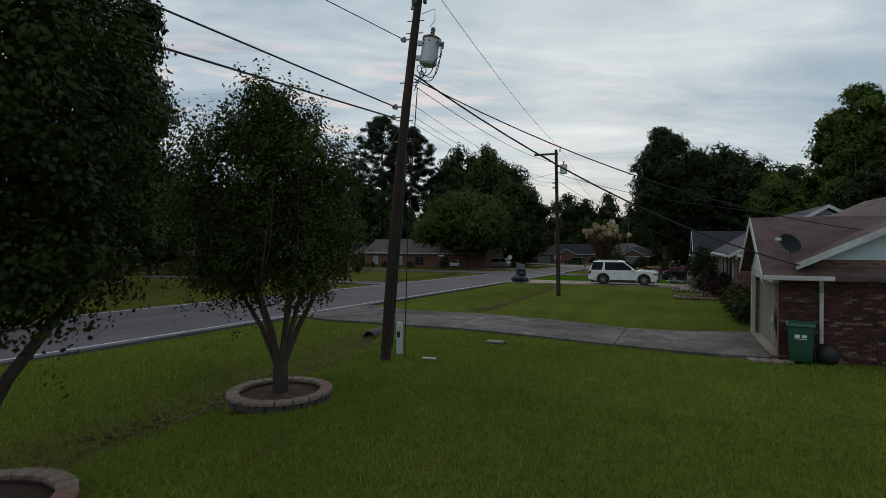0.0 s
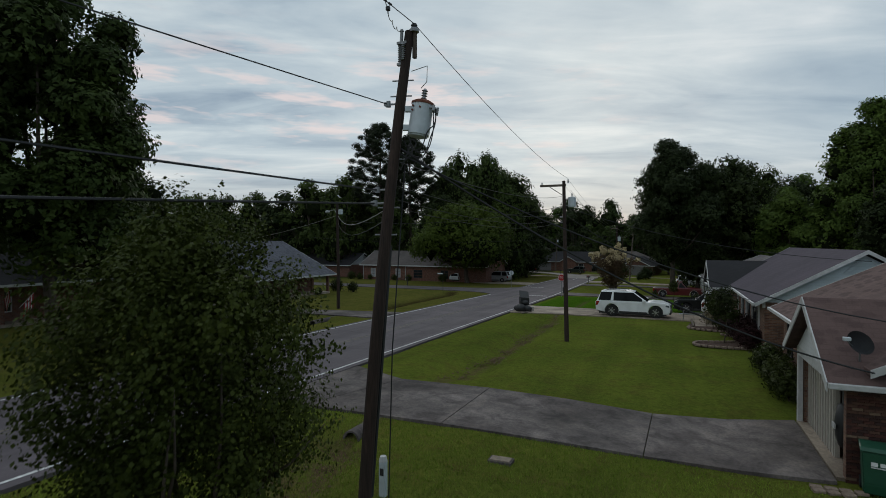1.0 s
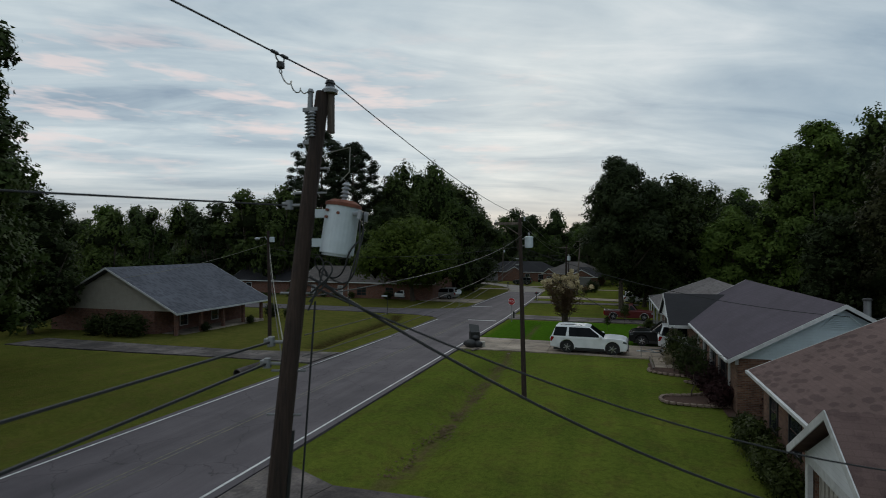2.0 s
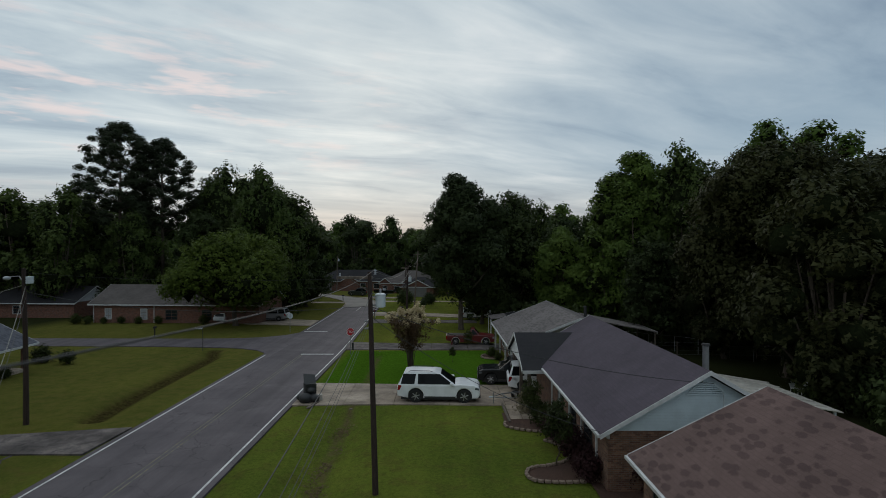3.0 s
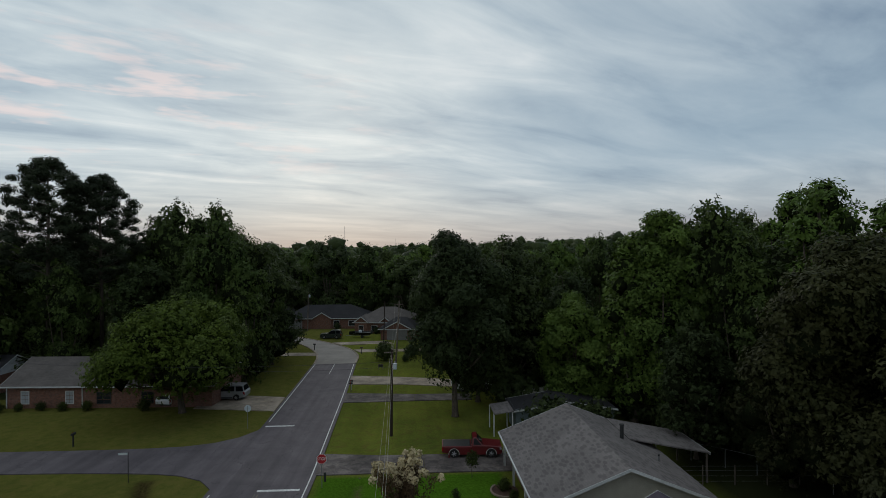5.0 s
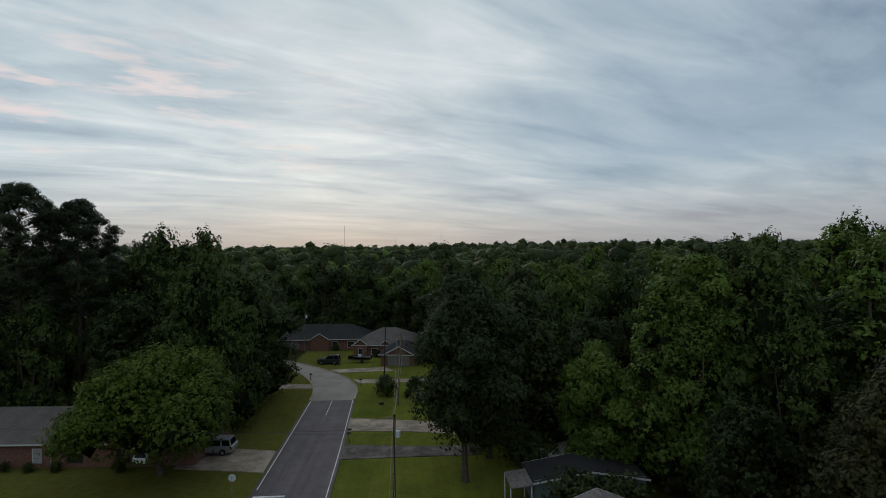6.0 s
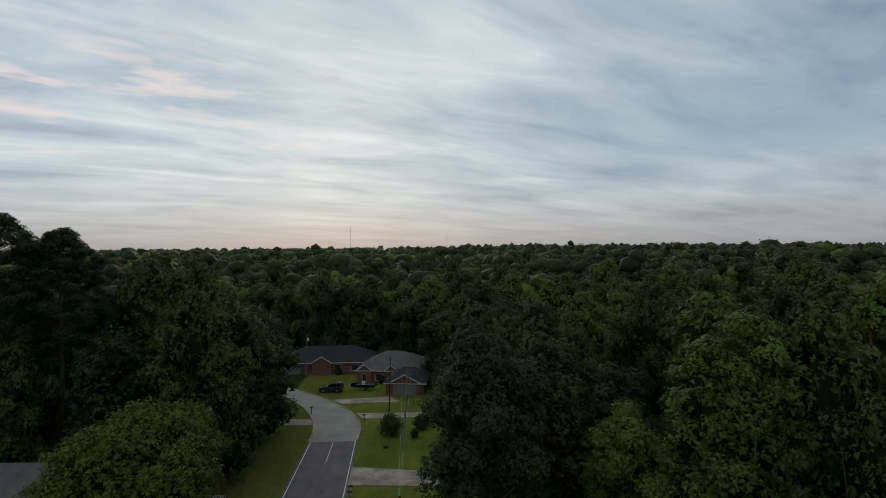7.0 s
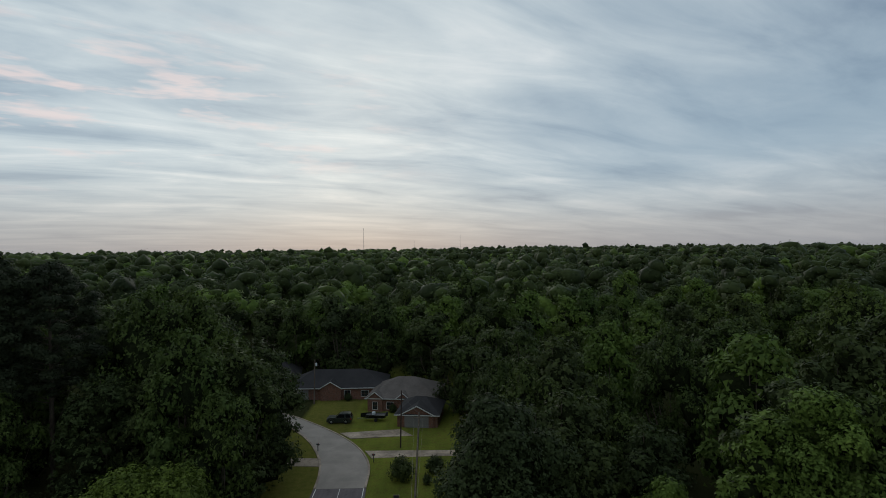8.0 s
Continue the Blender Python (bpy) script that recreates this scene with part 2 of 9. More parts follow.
def ground_material():
    m, nt, b = material("lawn_and_soil", 1.0, 0.0, 0.0)
    cd = nt.nodes.new("ShaderNodeTexCoord")
    v = cd.outputs["Object"]
    fine = noise_tex(nt, v, 26.0, 5.0, 0.75)
    mid = noise_tex(nt, v, 1.3, 4.0, 0.6, 0.3)
    big = noise_tex(nt, v, 0.16, 3.0, 0.5)
    grass = ramp(nt, [(0.25, (0.069, 0.083, 0.016)), (0.5, (0.124, 0.146, 0.027)), (0.75, (0.188, 0.198, 0.045))], fine)
    dry = ramp(nt, [(0.3, (0.076, 0.071, 0.018)), (0.7, (0.160, 0.135, 0.042))], fine)
    g1 = mix(nt, ramp(nt, [(0.48, (0, 0, 0)), (0.68, (0.75, 0.75, 0.75))], mid), grass, dry)
    g1 = mix(nt, 1.0, g1, ramp(nt, [(0.3, (0.74, 0.78, 0.8)), (0.7, (1.14, 1.1, 1.05))], big), "MULTIPLY")
    tuft = noise_tex(nt, v, 5.5, 4.0, 0.7, 0.2)
    mown = noise_tex(nt, objco(nt, 1.1, 0.06, 1.0), 1.0, 2.0, 0.4)
    g1 = mix(nt, 1.0, g1, ramp(nt, [(0.38, (0.93, 0.94, 0.95)), (0.62, (1.06, 1.05, 1.03))], mown), "MULTIPLY")
    g1 = mix(nt, 1.0, g1, ramp(nt, [(0.34, (0.76, 0.78, 0.8)), (0.54, (1.0, 1.0, 1.0)), (0.70, (1.16, 1.1, 1.06))], tuft), "MULTIPLY")
    worn = nt.nodes.new("ShaderNodeAttribute")
    worn.attribute_name = "dry"
    g1 = mix(nt, worn.outputs["Fac"], g1, mix(nt, 1.0, dry, ramp(nt, [(0.35, (0.55, 0.6, 0.6)), (0.65, (1.0, 1.0, 1.0))], mid), "MULTIPLY"))
    lush = nt.nodes.new("ShaderNodeAttribute")
    lush.attribute_name = "lush"
    g2 = mix(nt, lush.outputs["Fac"], g1, mix(nt, 1.0, ramp(nt, [(0.25, (0.030, 0.084, 0.006)), (0.75, (0.072, 0.170, 0.013))], fine), ramp(nt, [(0.34, (0.6, 0.66, 0.6)), (0.66, (1.25, 1.15, 1.1))], tuft), "MULTIPLY"))
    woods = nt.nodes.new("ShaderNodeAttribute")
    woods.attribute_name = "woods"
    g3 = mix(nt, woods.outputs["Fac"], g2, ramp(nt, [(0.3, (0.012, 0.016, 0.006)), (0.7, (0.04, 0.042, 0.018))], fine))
    soil = nt.nodes.new("ShaderNodeAttribute")
    soil.attribute_name = "soil"
    earth = ramp(nt, [(0.3, (0.045, 0.028, 0.016)), (0.7, (0.17, 0.115, 0.072))], noise_tex(nt, v, 9.0, 6.0, 0.7))
    sf = math_node(nt, "MULTIPLY", soil.outputs["Fac"], ramp(nt, [(0.36, (0.15, 0.15, 0.15)), (0.54, (1, 1, 1))], noise_tex(nt, v, 2.2, 4.0)))
    trench = nt.nodes.new("ShaderNodeAttribute")
    trench.attribute_name = "trench"
    weeds = ramp(nt, [(0.35, (0.018, 0.016, 0.006)), (0.7, (0.075, 0.058, 0.022))], noise_tex(nt, v, 7.0, 5.0, 0.7))
    tf = math_node(nt, "MULTIPLY", trench.outputs["Fac"], ramp(nt, [(0.30, (0.55, 0.55, 0.55)), (0.5, (1, 1, 1))], noise_tex(nt, v, 3.0, 4.0)))
    nt.links.new(mix(nt, tf, mix(nt, sf, g3, earth), weeds), b.inputs["Base Color"])
    bump(nt, b, fine, 0.9, 0.05)
    return m


def asphalt_material():
    m, nt, b = material("asphalt", 0.8, 0.0, 0.35)
    cd = nt.nodes.new("ShaderNodeTexCoord")
    v = cd.outputs["Object"]
    fine = noise_tex(nt, v, 60.0, 3.0, 0.7)
    base = ramp(nt, [(0.3, (0.071, 0.060, 0.068)), (0.7, (0.125, 0.105, 0.116))], fine)
    long = noise_tex(nt, objco(nt, 1.1, 0.035, 1.0), 1.0, 4.0, 0.6)
    patch = noise_tex(nt, v, 0.35, 4.0, 0.6, 0.6)
    c = mix(nt, 1.0, base, ramp(nt, [(0.3, (0.72, 0.72, 0.72)), (0.7, (1.22, 1.22, 1.22))], long), "MULTIPLY")
    c = mix(nt, 1.0, c, ramp(nt, [(0.32, (0.75, 0.75, 0.76)), (0.68, (1.12, 1.12, 1.1))], patch), "MULTIPLY")
    vo = nt.nodes.new("ShaderNodeTexVoronoi")
    vo.feature = "DISTANCE_TO_EDGE"
    vo.inputs["Scale"].default_value = 0.33
    dis = nt.nodes.new("ShaderNodeVectorMath")
    dis.operation = "ADD"
    nz = node(nt, "ShaderNodeTexNoise", Scale=1.1, Detail=4.0)
    nt.links.new(v, nz.inputs["Vector"])
    nt.links.new(v, dis.inputs[0])
    nt.links.new(nz.outputs["Color"], dis.inputs[1])
    nt.links.new(dis.outputs[0], vo.inputs["Vector"])
    crack = ramp(nt, [(0.0, (0.45, 0.45, 0.45)), (0.008, (1, 1, 1))], vo.outputs["Distance"])
    nt.links.new(mix(nt, 1.0, c, crack, "MULTIPLY"), b.inputs["Base Color"])
    bump(nt, b, fine, 0.3, 0.006)
    return m


M_GROUND = ground_material()
M_ASPHALT = asphalt_material()
M_CONCRETE = two_scale("concrete", [(0.25, (0.235, 0.188, 0.148)), (0.75, (0.42, 0.345, 0.275))], 14.0, 0.45, 0.88, amount=0.4, strength=0.2)
M_CONCRETE_OLD = two_scale("weathered_concrete", [(0.25, (0.084, 0.070, 0.068)), (0.75, (0.198, 0.168, 0.156))], 11.0, 0.4, 0.9, amount=0.6, strength=0.25)
def stained(m, scale, dark, light):
    """Adds blotches of oil, mildew and pale wear to a surface."""
    nt = m.node_tree
    b = nt.nodes["Principled BSDF"]
    old = b.inputs["Base Color"].links[0].from_socket
    v = objco(nt)
    f = noise_tex(nt, v, scale, 5.0, 0.62, 0.8)
    g = noise_tex(nt, v, scale * 0.27, 3.0, 0.5, 0.5)
    c = mix(nt, 1.0, old, ramp(nt, [(0.38, dark), (0.5, (1, 1, 1)), (0.66, light)], f), "MULTIPLY")
    c = mix(nt, 1.0, c, ramp(nt, [(0.4, dark), (0.6, (1.1, 1.1, 1.1))], g), "MULTIPLY")
    nt.links.new(c, b.inputs["Base Color"])
    return m


stained(M_CONCRETE_OLD, 1.3, (0.6, 0.58, 0.58), (1.3, 1.28, 1.22))
stained(M_CONCRETE, 1.1, (0.78, 0.76, 0.74), (1.15, 1.14, 1.1))
M_CONCRETE_STREET = two_scale("street_concrete", [(0.3, (0.215, 0.188, 0.165)), (0.7, (0.295, 0.262, 0.235))], 20.0, 0.3, 0.85, amount=0.25, strength=0.15)
M_LINE = two_scale("road_paint_white", [(0.35, (0.45, 0.45, 0.44)), (0.6, (0.74, 0.74, 0.72))], 5.0, 0.7, 0.7, amount=0.3)
M_LINE_YELLOW = two_scale("road_paint_yellow", [(0.42, (0.10, 0.098, 0.09)), (0.66, (0.22, 0.185, 0.11))], 3.0, 0.5, 0.7, amount=0.4)
M_BARK = two_scale("bark", [(0.3, (0.035, 0.027, 0.02)), (0.7, (0.13, 0.10, 0.075))], 9.0, 1.5, 0.95, strength=0.9, dist=0.03, stretch=(1, 1, 0.25))
M_BARK_SMOOTH = two_scale("crape_myrtle_bark", [(0.3, (0.05, 0.037, 0.03)), (0.7, (0.135, 0.102, 0.08))], 5.0, 1.2, 0.8, strength=0.4, dist=0.01, stretch=(1, 1, 0.2))
M_POLE = two_scale("pole_timber", [(0.3, (0.014, 0.0085, 0.0065)), (0.7, (0.056, 0.033, 0.024))], 12.0, 0.9, 0.85, strength=0.8, dist=0.012, stretch=(3, 3, 0.12), amount=0.5)
M_WOOD_GREY = two_scale("grey_timber", [(0.3, (0.07, 0.055, 0.045)), (0.7, (0.2, 0.16, 0.13))], 9.0, 1.0, 0.9, stretch=(1, 1, 0.3))
M_METAL_GREY = plain("painted_steel_grey", (0.52, 0.57, 0.60), 0.42, 0.1)
M_GALV = plain("galvanised_steel", (0.24, 0.245, 0.25), 0.5, 0.6)
M_PORCELAIN = plain("porcelain", (0.30, 0.31, 0.33), 0.3)
M_RUST = two_scale("rust", [(0.3, (0.12, 0.04, 0.025)), (0.7, (0.3, 0.11, 0.07))], 8.0, 1.5, 0.9)
M_CABLE = plain("cable_black", (0.018, 0.018, 0.019), 0.6)
M_CABLE_BARE = plain("bare_conductor", (0.22, 0.215, 0.18), 0.45, 0.6)
M_WHITE = two_scale("white_trim_paint", [(0.3, (0.46, 0.46, 0.455)), (0.7, (0.62, 0.62, 0.615))], 7.0, 0.7, 0.55, amount=0.25)
M_BLUE_SIDING = siding_material("pale_blue_siding", (0.50, 0.58, 0.62))
M_TAN_SIDING = siding_material("tan_siding", (0.36, 0.33, 0.28))
M_WHITE_SIDING = siding_material("white_siding", (0.62, 0.63, 0.64))
M_DOOR_PANEL = plain("cream_panel", (0.40, 0.37, 0.32), 0.6)
M_DOOR_GREY = plain("grey_door_panel", (0.17, 0.165, 0.16), 0.6)
M_BRICK_WALL = brick_wall_material("red_brick_wall", (0.13, 0.052, 0.036), (0.20, 0.09, 0.06), (0.16, 0.135, 0.12))
M_BRICK_TAN = brick_wall_material("mottled_brick_wall", (0.11, 0.05, 0.036), (0.21, 0.115, 0.075), (0.16, 0.135, 0.115))
M_ROOF_MAROON = shingle_material("maroon_shingles", (0.135, 0.088, 0.080), (0.050, 0.030, 0.031), 0.8, axis_swap=True)
M_ROOF_MAROON_WING = shingle_material("maroon_shingles_wing", (0.135, 0.088, 0.080), (0.060, 0.038, 0.038), 0.6)
M_ROOF_DARK = shingle_material("charcoal_shingles", (0.082, 0.068, 0.086), (0.066, 0.056, 0.070), 0.25, axis_swap=True)
M_ROOF_BLACK = shingle_material("black_shingles", (0.032, 0.031, 0.034), (0.022, 0.022, 0.024), 0.3)
M_ROOF_GREY = shingle_material("grey_mottled_shingles", (0.178, 0.158, 0.154), (0.072, 0.064, 0.063), 0.7, axis_swap=True)
M_ROOF_BLUE = shingle_material("slate_blue_shingles", (0.108, 0.112, 0.134), (0.046, 0.050, 0.062), 0.85, axis_swap=True)
M_TEAL_SIDING = siding_material("dull_teal_siding", (0.13, 0.165, 0.18))
M_ROOF_BROWN = shingle_material("brown_grey_shingles", (0.112, 0.098, 0.092), (0.066, 0.057, 0.054), 0.5)
M_METAL_ROOF = two_scale("pale_metal_roofing", [(0.3, (0.40, 0.37, 0.33)), (0.7, (0.56, 0.53, 0.48))], 4.0, 0.6, 0.5, 0.3, amount=0.3)
M_GLASS = glass_material("window_glass", (0.02, 0.024, 0.028))
M_BLIND = plain("white_blind_behind_glass", (0.34, 0.355, 0.37), 0.25, 0.0, 0.6)
M_DARK = plain("dark_interior", (0.012, 0.012, 0.013), 0.9)
M_CAR_WHITE = plain("car_paint_white", (0.78, 0.79, 0.80), 0.25, 0.0, 0.6, 0.03)
M_CAR_BLACK = plain("car_paint_black", (0.010, 0.011, 0.012), 0.2, 0.0, 0.3, 0.05)
M_CAR_RED = plain("car_paint_red", (0.105, 0.008, 0.010), 0.3, 0.0, 0.6, 0.1)
M_CAR_GREY = plain("car_paint_grey", (0.30, 0.305, 0.315), 0.28, 0.3, 0.6, 0.06)
M_CAR_GREEN = plain("car_paint_dark_green", (0.018, 0.028, 0.022), 0.28, 0.1, 0.6, 0.06)
M_CAR_GLASS = glass_material("car_glass", (0.006, 0.007, 0.008), 0.08, 0.12)
M_TYRE = plain("tyre_rubber", (0.016, 0.016, 0.016), 0.85)
M_RIM_DARK = plain("dark_alloy", (0.06, 0.06, 0.062), 0.35, 0.8)
M_RIM = plain("bright_alloy", (0.55, 0.55, 0.56), 0.3, 0.9)
M_LAMP_RED = plain("tail_lamp_red", (0.28, 0.01, 0.012), 0.2)
M_LAMP_CLEAR = plain("headlamp_clear", (0.35, 0.38, 0.40), 0.15)
M_LAMP_SMOKED = plain("headlamp_smoked", (0.09, 0.10, 0.11), 0.15)
M_TRIM_BLACK = plain("black_plastic", (0.02, 0.02, 0.021), 0.55)
M_BIN_GREEN = plain("green_plastic", (0.012, 0.075, 0.042), 0.5)
M_SIGN_RED = plain("sign_red", (0.42, 0.012, 0.02), 0.45)
M_SIGN_WHITE = plain("sign_white", (0.75, 0.75, 0.75), 0.45)
M_MULCH = two_scale("mulch", [(0.3, (0.03, 0.016, 0.012)), (0.7, (0.105, 0.052, 0.034))], 22.0, 1.0, 0.98, strength=1.0, dist=0.03)
M_STONE = two_scale("edging_stone", [(0.3, (0.15, 0.105, 0.08)), (0.7, (0.35, 0.265, 0.205))], 10.0, 2.0, 0.9)
M_STONE_DARK = two_scale("dark_base_stone", [(0.3, (0.035, 0.03, 0.026)), (0.7, (0.10, 0.085, 0.072))], 10.0, 2.0, 0.9)
M_STONE_RED = two_scale("red_edging_stone", [(0.3, (0.20, 0.10, 0.08)), (0.7, (0.36, 0.19, 0.15))], 10.0, 2.0, 0.9)
M_PINK = leaf_material("crape_blossom", (0.32, 0.26, 0.17), (0.62, 0.54, 0.40), 0.7)
L_MYRTLE = leaf_material("crape_leaves", (0.0200, 0.0330, 0.0080), (0.0850, 0.1080, 0.0220))
L_OAK = leaf_material("oak_leaves", (0.0230, 0.0400, 0.0090), (0.090, 0.128, 0.0240))
L_BROAD = leaf_material("broad_leaves", (0.0206, 0.0374, 0.0123), (0.0814, 0.1153, 0.0319))
L_DARK = leaf_material("dark_broad_leaves", (0.0183, 0.0296, 0.0132), (0.0610, 0.0828, 0.0296))
L_LIGHT = leaf_material("light_leaves", (0.0343, 0.0669, 0.0157), (0.1170, 0.1775, 0.0401))
L_PINE = leaf_material("pine_needles", (0.0159, 0.0230, 0.0151), (0.0528, 0.0655, 0.0351))
L_BUSH = leaf_material("shrub_leaves", (0.0162, 0.0234, 0.0086), (0.0541, 0.0715, 0.0200))
L_MAROON = leaf_material("maroon_shrub_leaves", (0.0180, 0.0086, 0.0114), (0.0539, 0.0242, 0.0285))
# near-black fill for crown cores: shade between leaf clumps, put into colour
M_CROWN_SHADE = two_scale("shaded_twigs", [(0.3, (0.009, 0.013, 0.006)), (0.7, (0.026, 0.033, 0.014))], 3.0, 0.5, 1.0, spec=0.0, strength=0.8, dist=0.2)
L_GRASS = leaf_material("grass_blades", (0.0940, 0.1500, 0.0200), (0.2350, 0.3250, 0.0550), 0.8)
L_DUSK = leaf_material("dusky_leaves", (0.0165, 0.0220, 0.0090), (0.0540, 0.0560, 0.0240))
L_VASE = leaf_material("bronze_leaves", (0.040, 0.026, 0.017), (0.115, 0.075, 0.045))


# ---- building tools ----
def thing(name, label, category, group="", kind="", m=None):
    ob = new(name)
    ob.empty_display_size = 0.2
    if m is not None:
        ob.matrix_basis = m
    return tagged(ob, label, category, group, kind)


def mesh_of(name, bm, mat):
    me = bpy.data.meshes.new(name)
    bm.to_mesh(me)
    bm.free()
    for one in mat if isinstance(mat, (list, tuple)) else [mat]:
        me.materials.append(one)
    return me


def part(name, bm, mat, parent, label="", smooth=False):
    """Links a bmesh as one mesh object under a thing or a part."""
    me = mesh_of(name, bm, mat)
    if smooth:
        me.shade_smooth()
    ob = new(name, me)
    ob.parent = parent
    return tagged(ob, label)


def lone(name, bm, mat, label, category, group="", kind="", m=None, smooth=False):
    me = mesh_of(name, bm, mat)
    if smooth:
        me.shade_smooth()
    ob = new(name, me)
    if m is not None:
        ob.matrix_basis = m
    return tagged(ob, label, category, group, kind)


def raw(name, verts, faces, mat):
    me = bpy.data.meshes.new(name)
    me.from_pydata(verts, [], faces)
    for one in mat if isinstance(mat, (list, tuple)) else [mat]:
        me.materials.append(one)
    me.update()
    return me


def box(bm, x0, x1, y0, y1, z0, z1, bevel=0.0):
    r = bmesh.ops.create_cube(bm, size=1.0, matrix=Matrix.LocRotScale(((x0 + x1) / 2, (y0 + y1) / 2, (z0 + z1) / 2), None, (x1 - x0, y1 - y0, z1 - z0)))
    if bevel > 0:
        edges = {e for v in r["verts"] for e in v.link_edges}
        bmesh.ops.bevel(bm, geom=list(edges), offset=bevel, segments=2, affect="EDGES", profile=0.5)
    return bm


def boxed(*a, bevel=0.0):
    return box(bmesh.new(), *a, bevel=bevel)


def rod(bm, p0, p1, r0, r1=None, n=8, caps=True):
    p0, p1 = Vector(p0), Vector(p1)
    d = p1 - p0
    rot = d.to_track_quat("Z", "Y").to_matrix().to_4x4()
    bmesh.ops.create_cone(bm, cap_ends=caps, segments=n, radius1=r0, radius2=r0 if r1 is None else r1, depth=d.length, matrix=Matrix.Translation((p0 + p1) / 2) @ rot)
    return bm


def tube(bm, pts, radii, n=7):
    """A bent tapered tube through points."""
    pts = [Vector(p) for p in pts]
    rings = []
    for k, p in enumerate(pts):
        d = (pts[min(k + 1, len(pts) - 1)] - pts[max(k - 1, 0)]).normalized()
        a = d.orthogonal().normalized() if k == 0 else (side - d * side.dot(d)).normalized()
        side = a
        b = d.cross(a)
        r = radii[k] if isinstance(radii, (list, tuple)) else radii
        rings.append([bm.verts.new(p + r * (a * math.cos(2 * math.pi * j / n) + b * math.sin(2 * math.pi * j / n))) for j in range(n)])
    for k in range(len(rings) - 1):
        for j in range(n):
            bm.faces.new((rings[k][j], rings[k][(j + 1) % n], rings[k + 1][(j + 1) % n], rings[k + 1][j]))
    bm.faces.new(rings[0][::-1])
    bm.faces.new(rings[-1])
    return bm


def prism(bm, outline, axis, a, b):
    """Extrudes a 2D outline along an axis from a to b. Outline in the other two axes, in order."""
    def at(p, w):
        return {"x": (w, p[0], p[1]), "y": (p[0], w, p[1]), "z": (p[0], p[1], w)}[axis]
    v0 = [bm.verts.new(at(p, a)) for p in outline]
    v1 = [bm.verts.new(at(p, b)) for p in outline]
    n = len(outline)
    faces = [bm.faces.new(v0), bm.faces.new(v1[::-1])]
    for k in range(n):
        faces.append(bm.faces.new((v0[k], v1[k], v1[(k + 1) % n], v0[(k + 1) % n])))
    bmesh.ops.recalc_face_normals(bm, faces=faces)
    return bm


def sheet(bm, corners, thick=0.0):
    """A four-cornered slab; thick goes down along z."""
    top = [bm.verts.new(c) for c in corners]
    if thick <= 0:
        bm.faces.new(top)
        return bm
    low = [bm.verts.new((c[0], c[1], c[2] - thick)) for c in corners]
    fs = [bm.faces.new(top), bm.faces.new(low[::-1])]
    for k in range(len(top)):
        fs.append(bm.faces.new((top[k], low[k], low[(k + 1) % len(top)], top[(k + 1) % len(top)])))
    bmesh.ops.recalc_face_normals(bm, faces=fs)
    return bm


def interp(x, xs, ys):
    return float(np.interp(x, xs, ys))


# ---- the lie of the land ----
def grade(y):
    """The ground falls gently along the street and levels out beyond it."""
    y = max(-60.0, y)
    if y < 125:
        return 0.42 - 0.0225 * y
    return -2.3925 - 0.0225 * 40 * (1 - math.exp(-(y - 125) / 40))


def level(x, y):
    """The graded ground with the dip before the near garage."""
    k = min(1.0, max(0.0, (x + 7.0) / 9.0))
    return grade(y) - 0.38 * k * k * (3 - 2 * k) * math.exp(-((y - 17.5) / 6.0) ** 2)


DITCH_Y = (-40, 4, 14, 25, 45, 65, 85, 110)
DITCH_X = (-7.0, -7.2, -8.5, -8.6, -9.0, -9.4, -9.6, -10.2)
CULVERTS = ((14.9, 21.2), (44.2, 50.8), (64.6, 70.2), (86.2, 91.8), (95.6, 103.0))
LEFT_Y = (-40, 20, 34, 41, 48, 58, 62, 64.5)
LEFT_X = (-23.2, -23.4, -23.7, -23.6, -24.3, -24.75, -24.95, -25.9)


def bell(d, w):
    return math.exp(-(d / w) ** 2)


def ditch(x, y):
    """How far a ditch cuts below the lawn."""
    deep = 0.0
    if y < 112:
        cut = 0.46 * bell(x - interp(y, DITCH_Y, DITCH_X), 1.15)
        for a, b in CULVERTS:
            if a - 0.9 < y < b + 0.9:
                cut *= min(1.0, max(0.0, max(a - y, y - b) / 0.9))
        deep = max(deep, cut)
    if y < 65.5:
        cut = 0.42 * bell(x - interp(y, LEFT_Y, LEFT_X), 0.85)
        if 34.4 < y < 42.0:
            cut *= min(1.0, max(0.0, max(35.4 - y, y - 41.0) / 1.0))
        cut *= min(1.0, max(0.0, (65.5 - y) / 1.5))
        deep = max(deep, cut)
    return deep


def land(x, y):
    return level(x, y) - ditch(x, y)


# ---- ground, road, pavement ----
ROAD_Y = (-120, 8, 65, 90, 112)
ROAD_R = (-12.6, -12.95, -13.2, -13.95, -14.85)
ROAD_L = (-19.3, -19.6, -20.0, -20.6, -21.2)


def axis_lines(stops):
    out = []
    for a, b, s in stops:
        out += list(np.arange(a, b, s))
    return out + [stops[-1][1]]


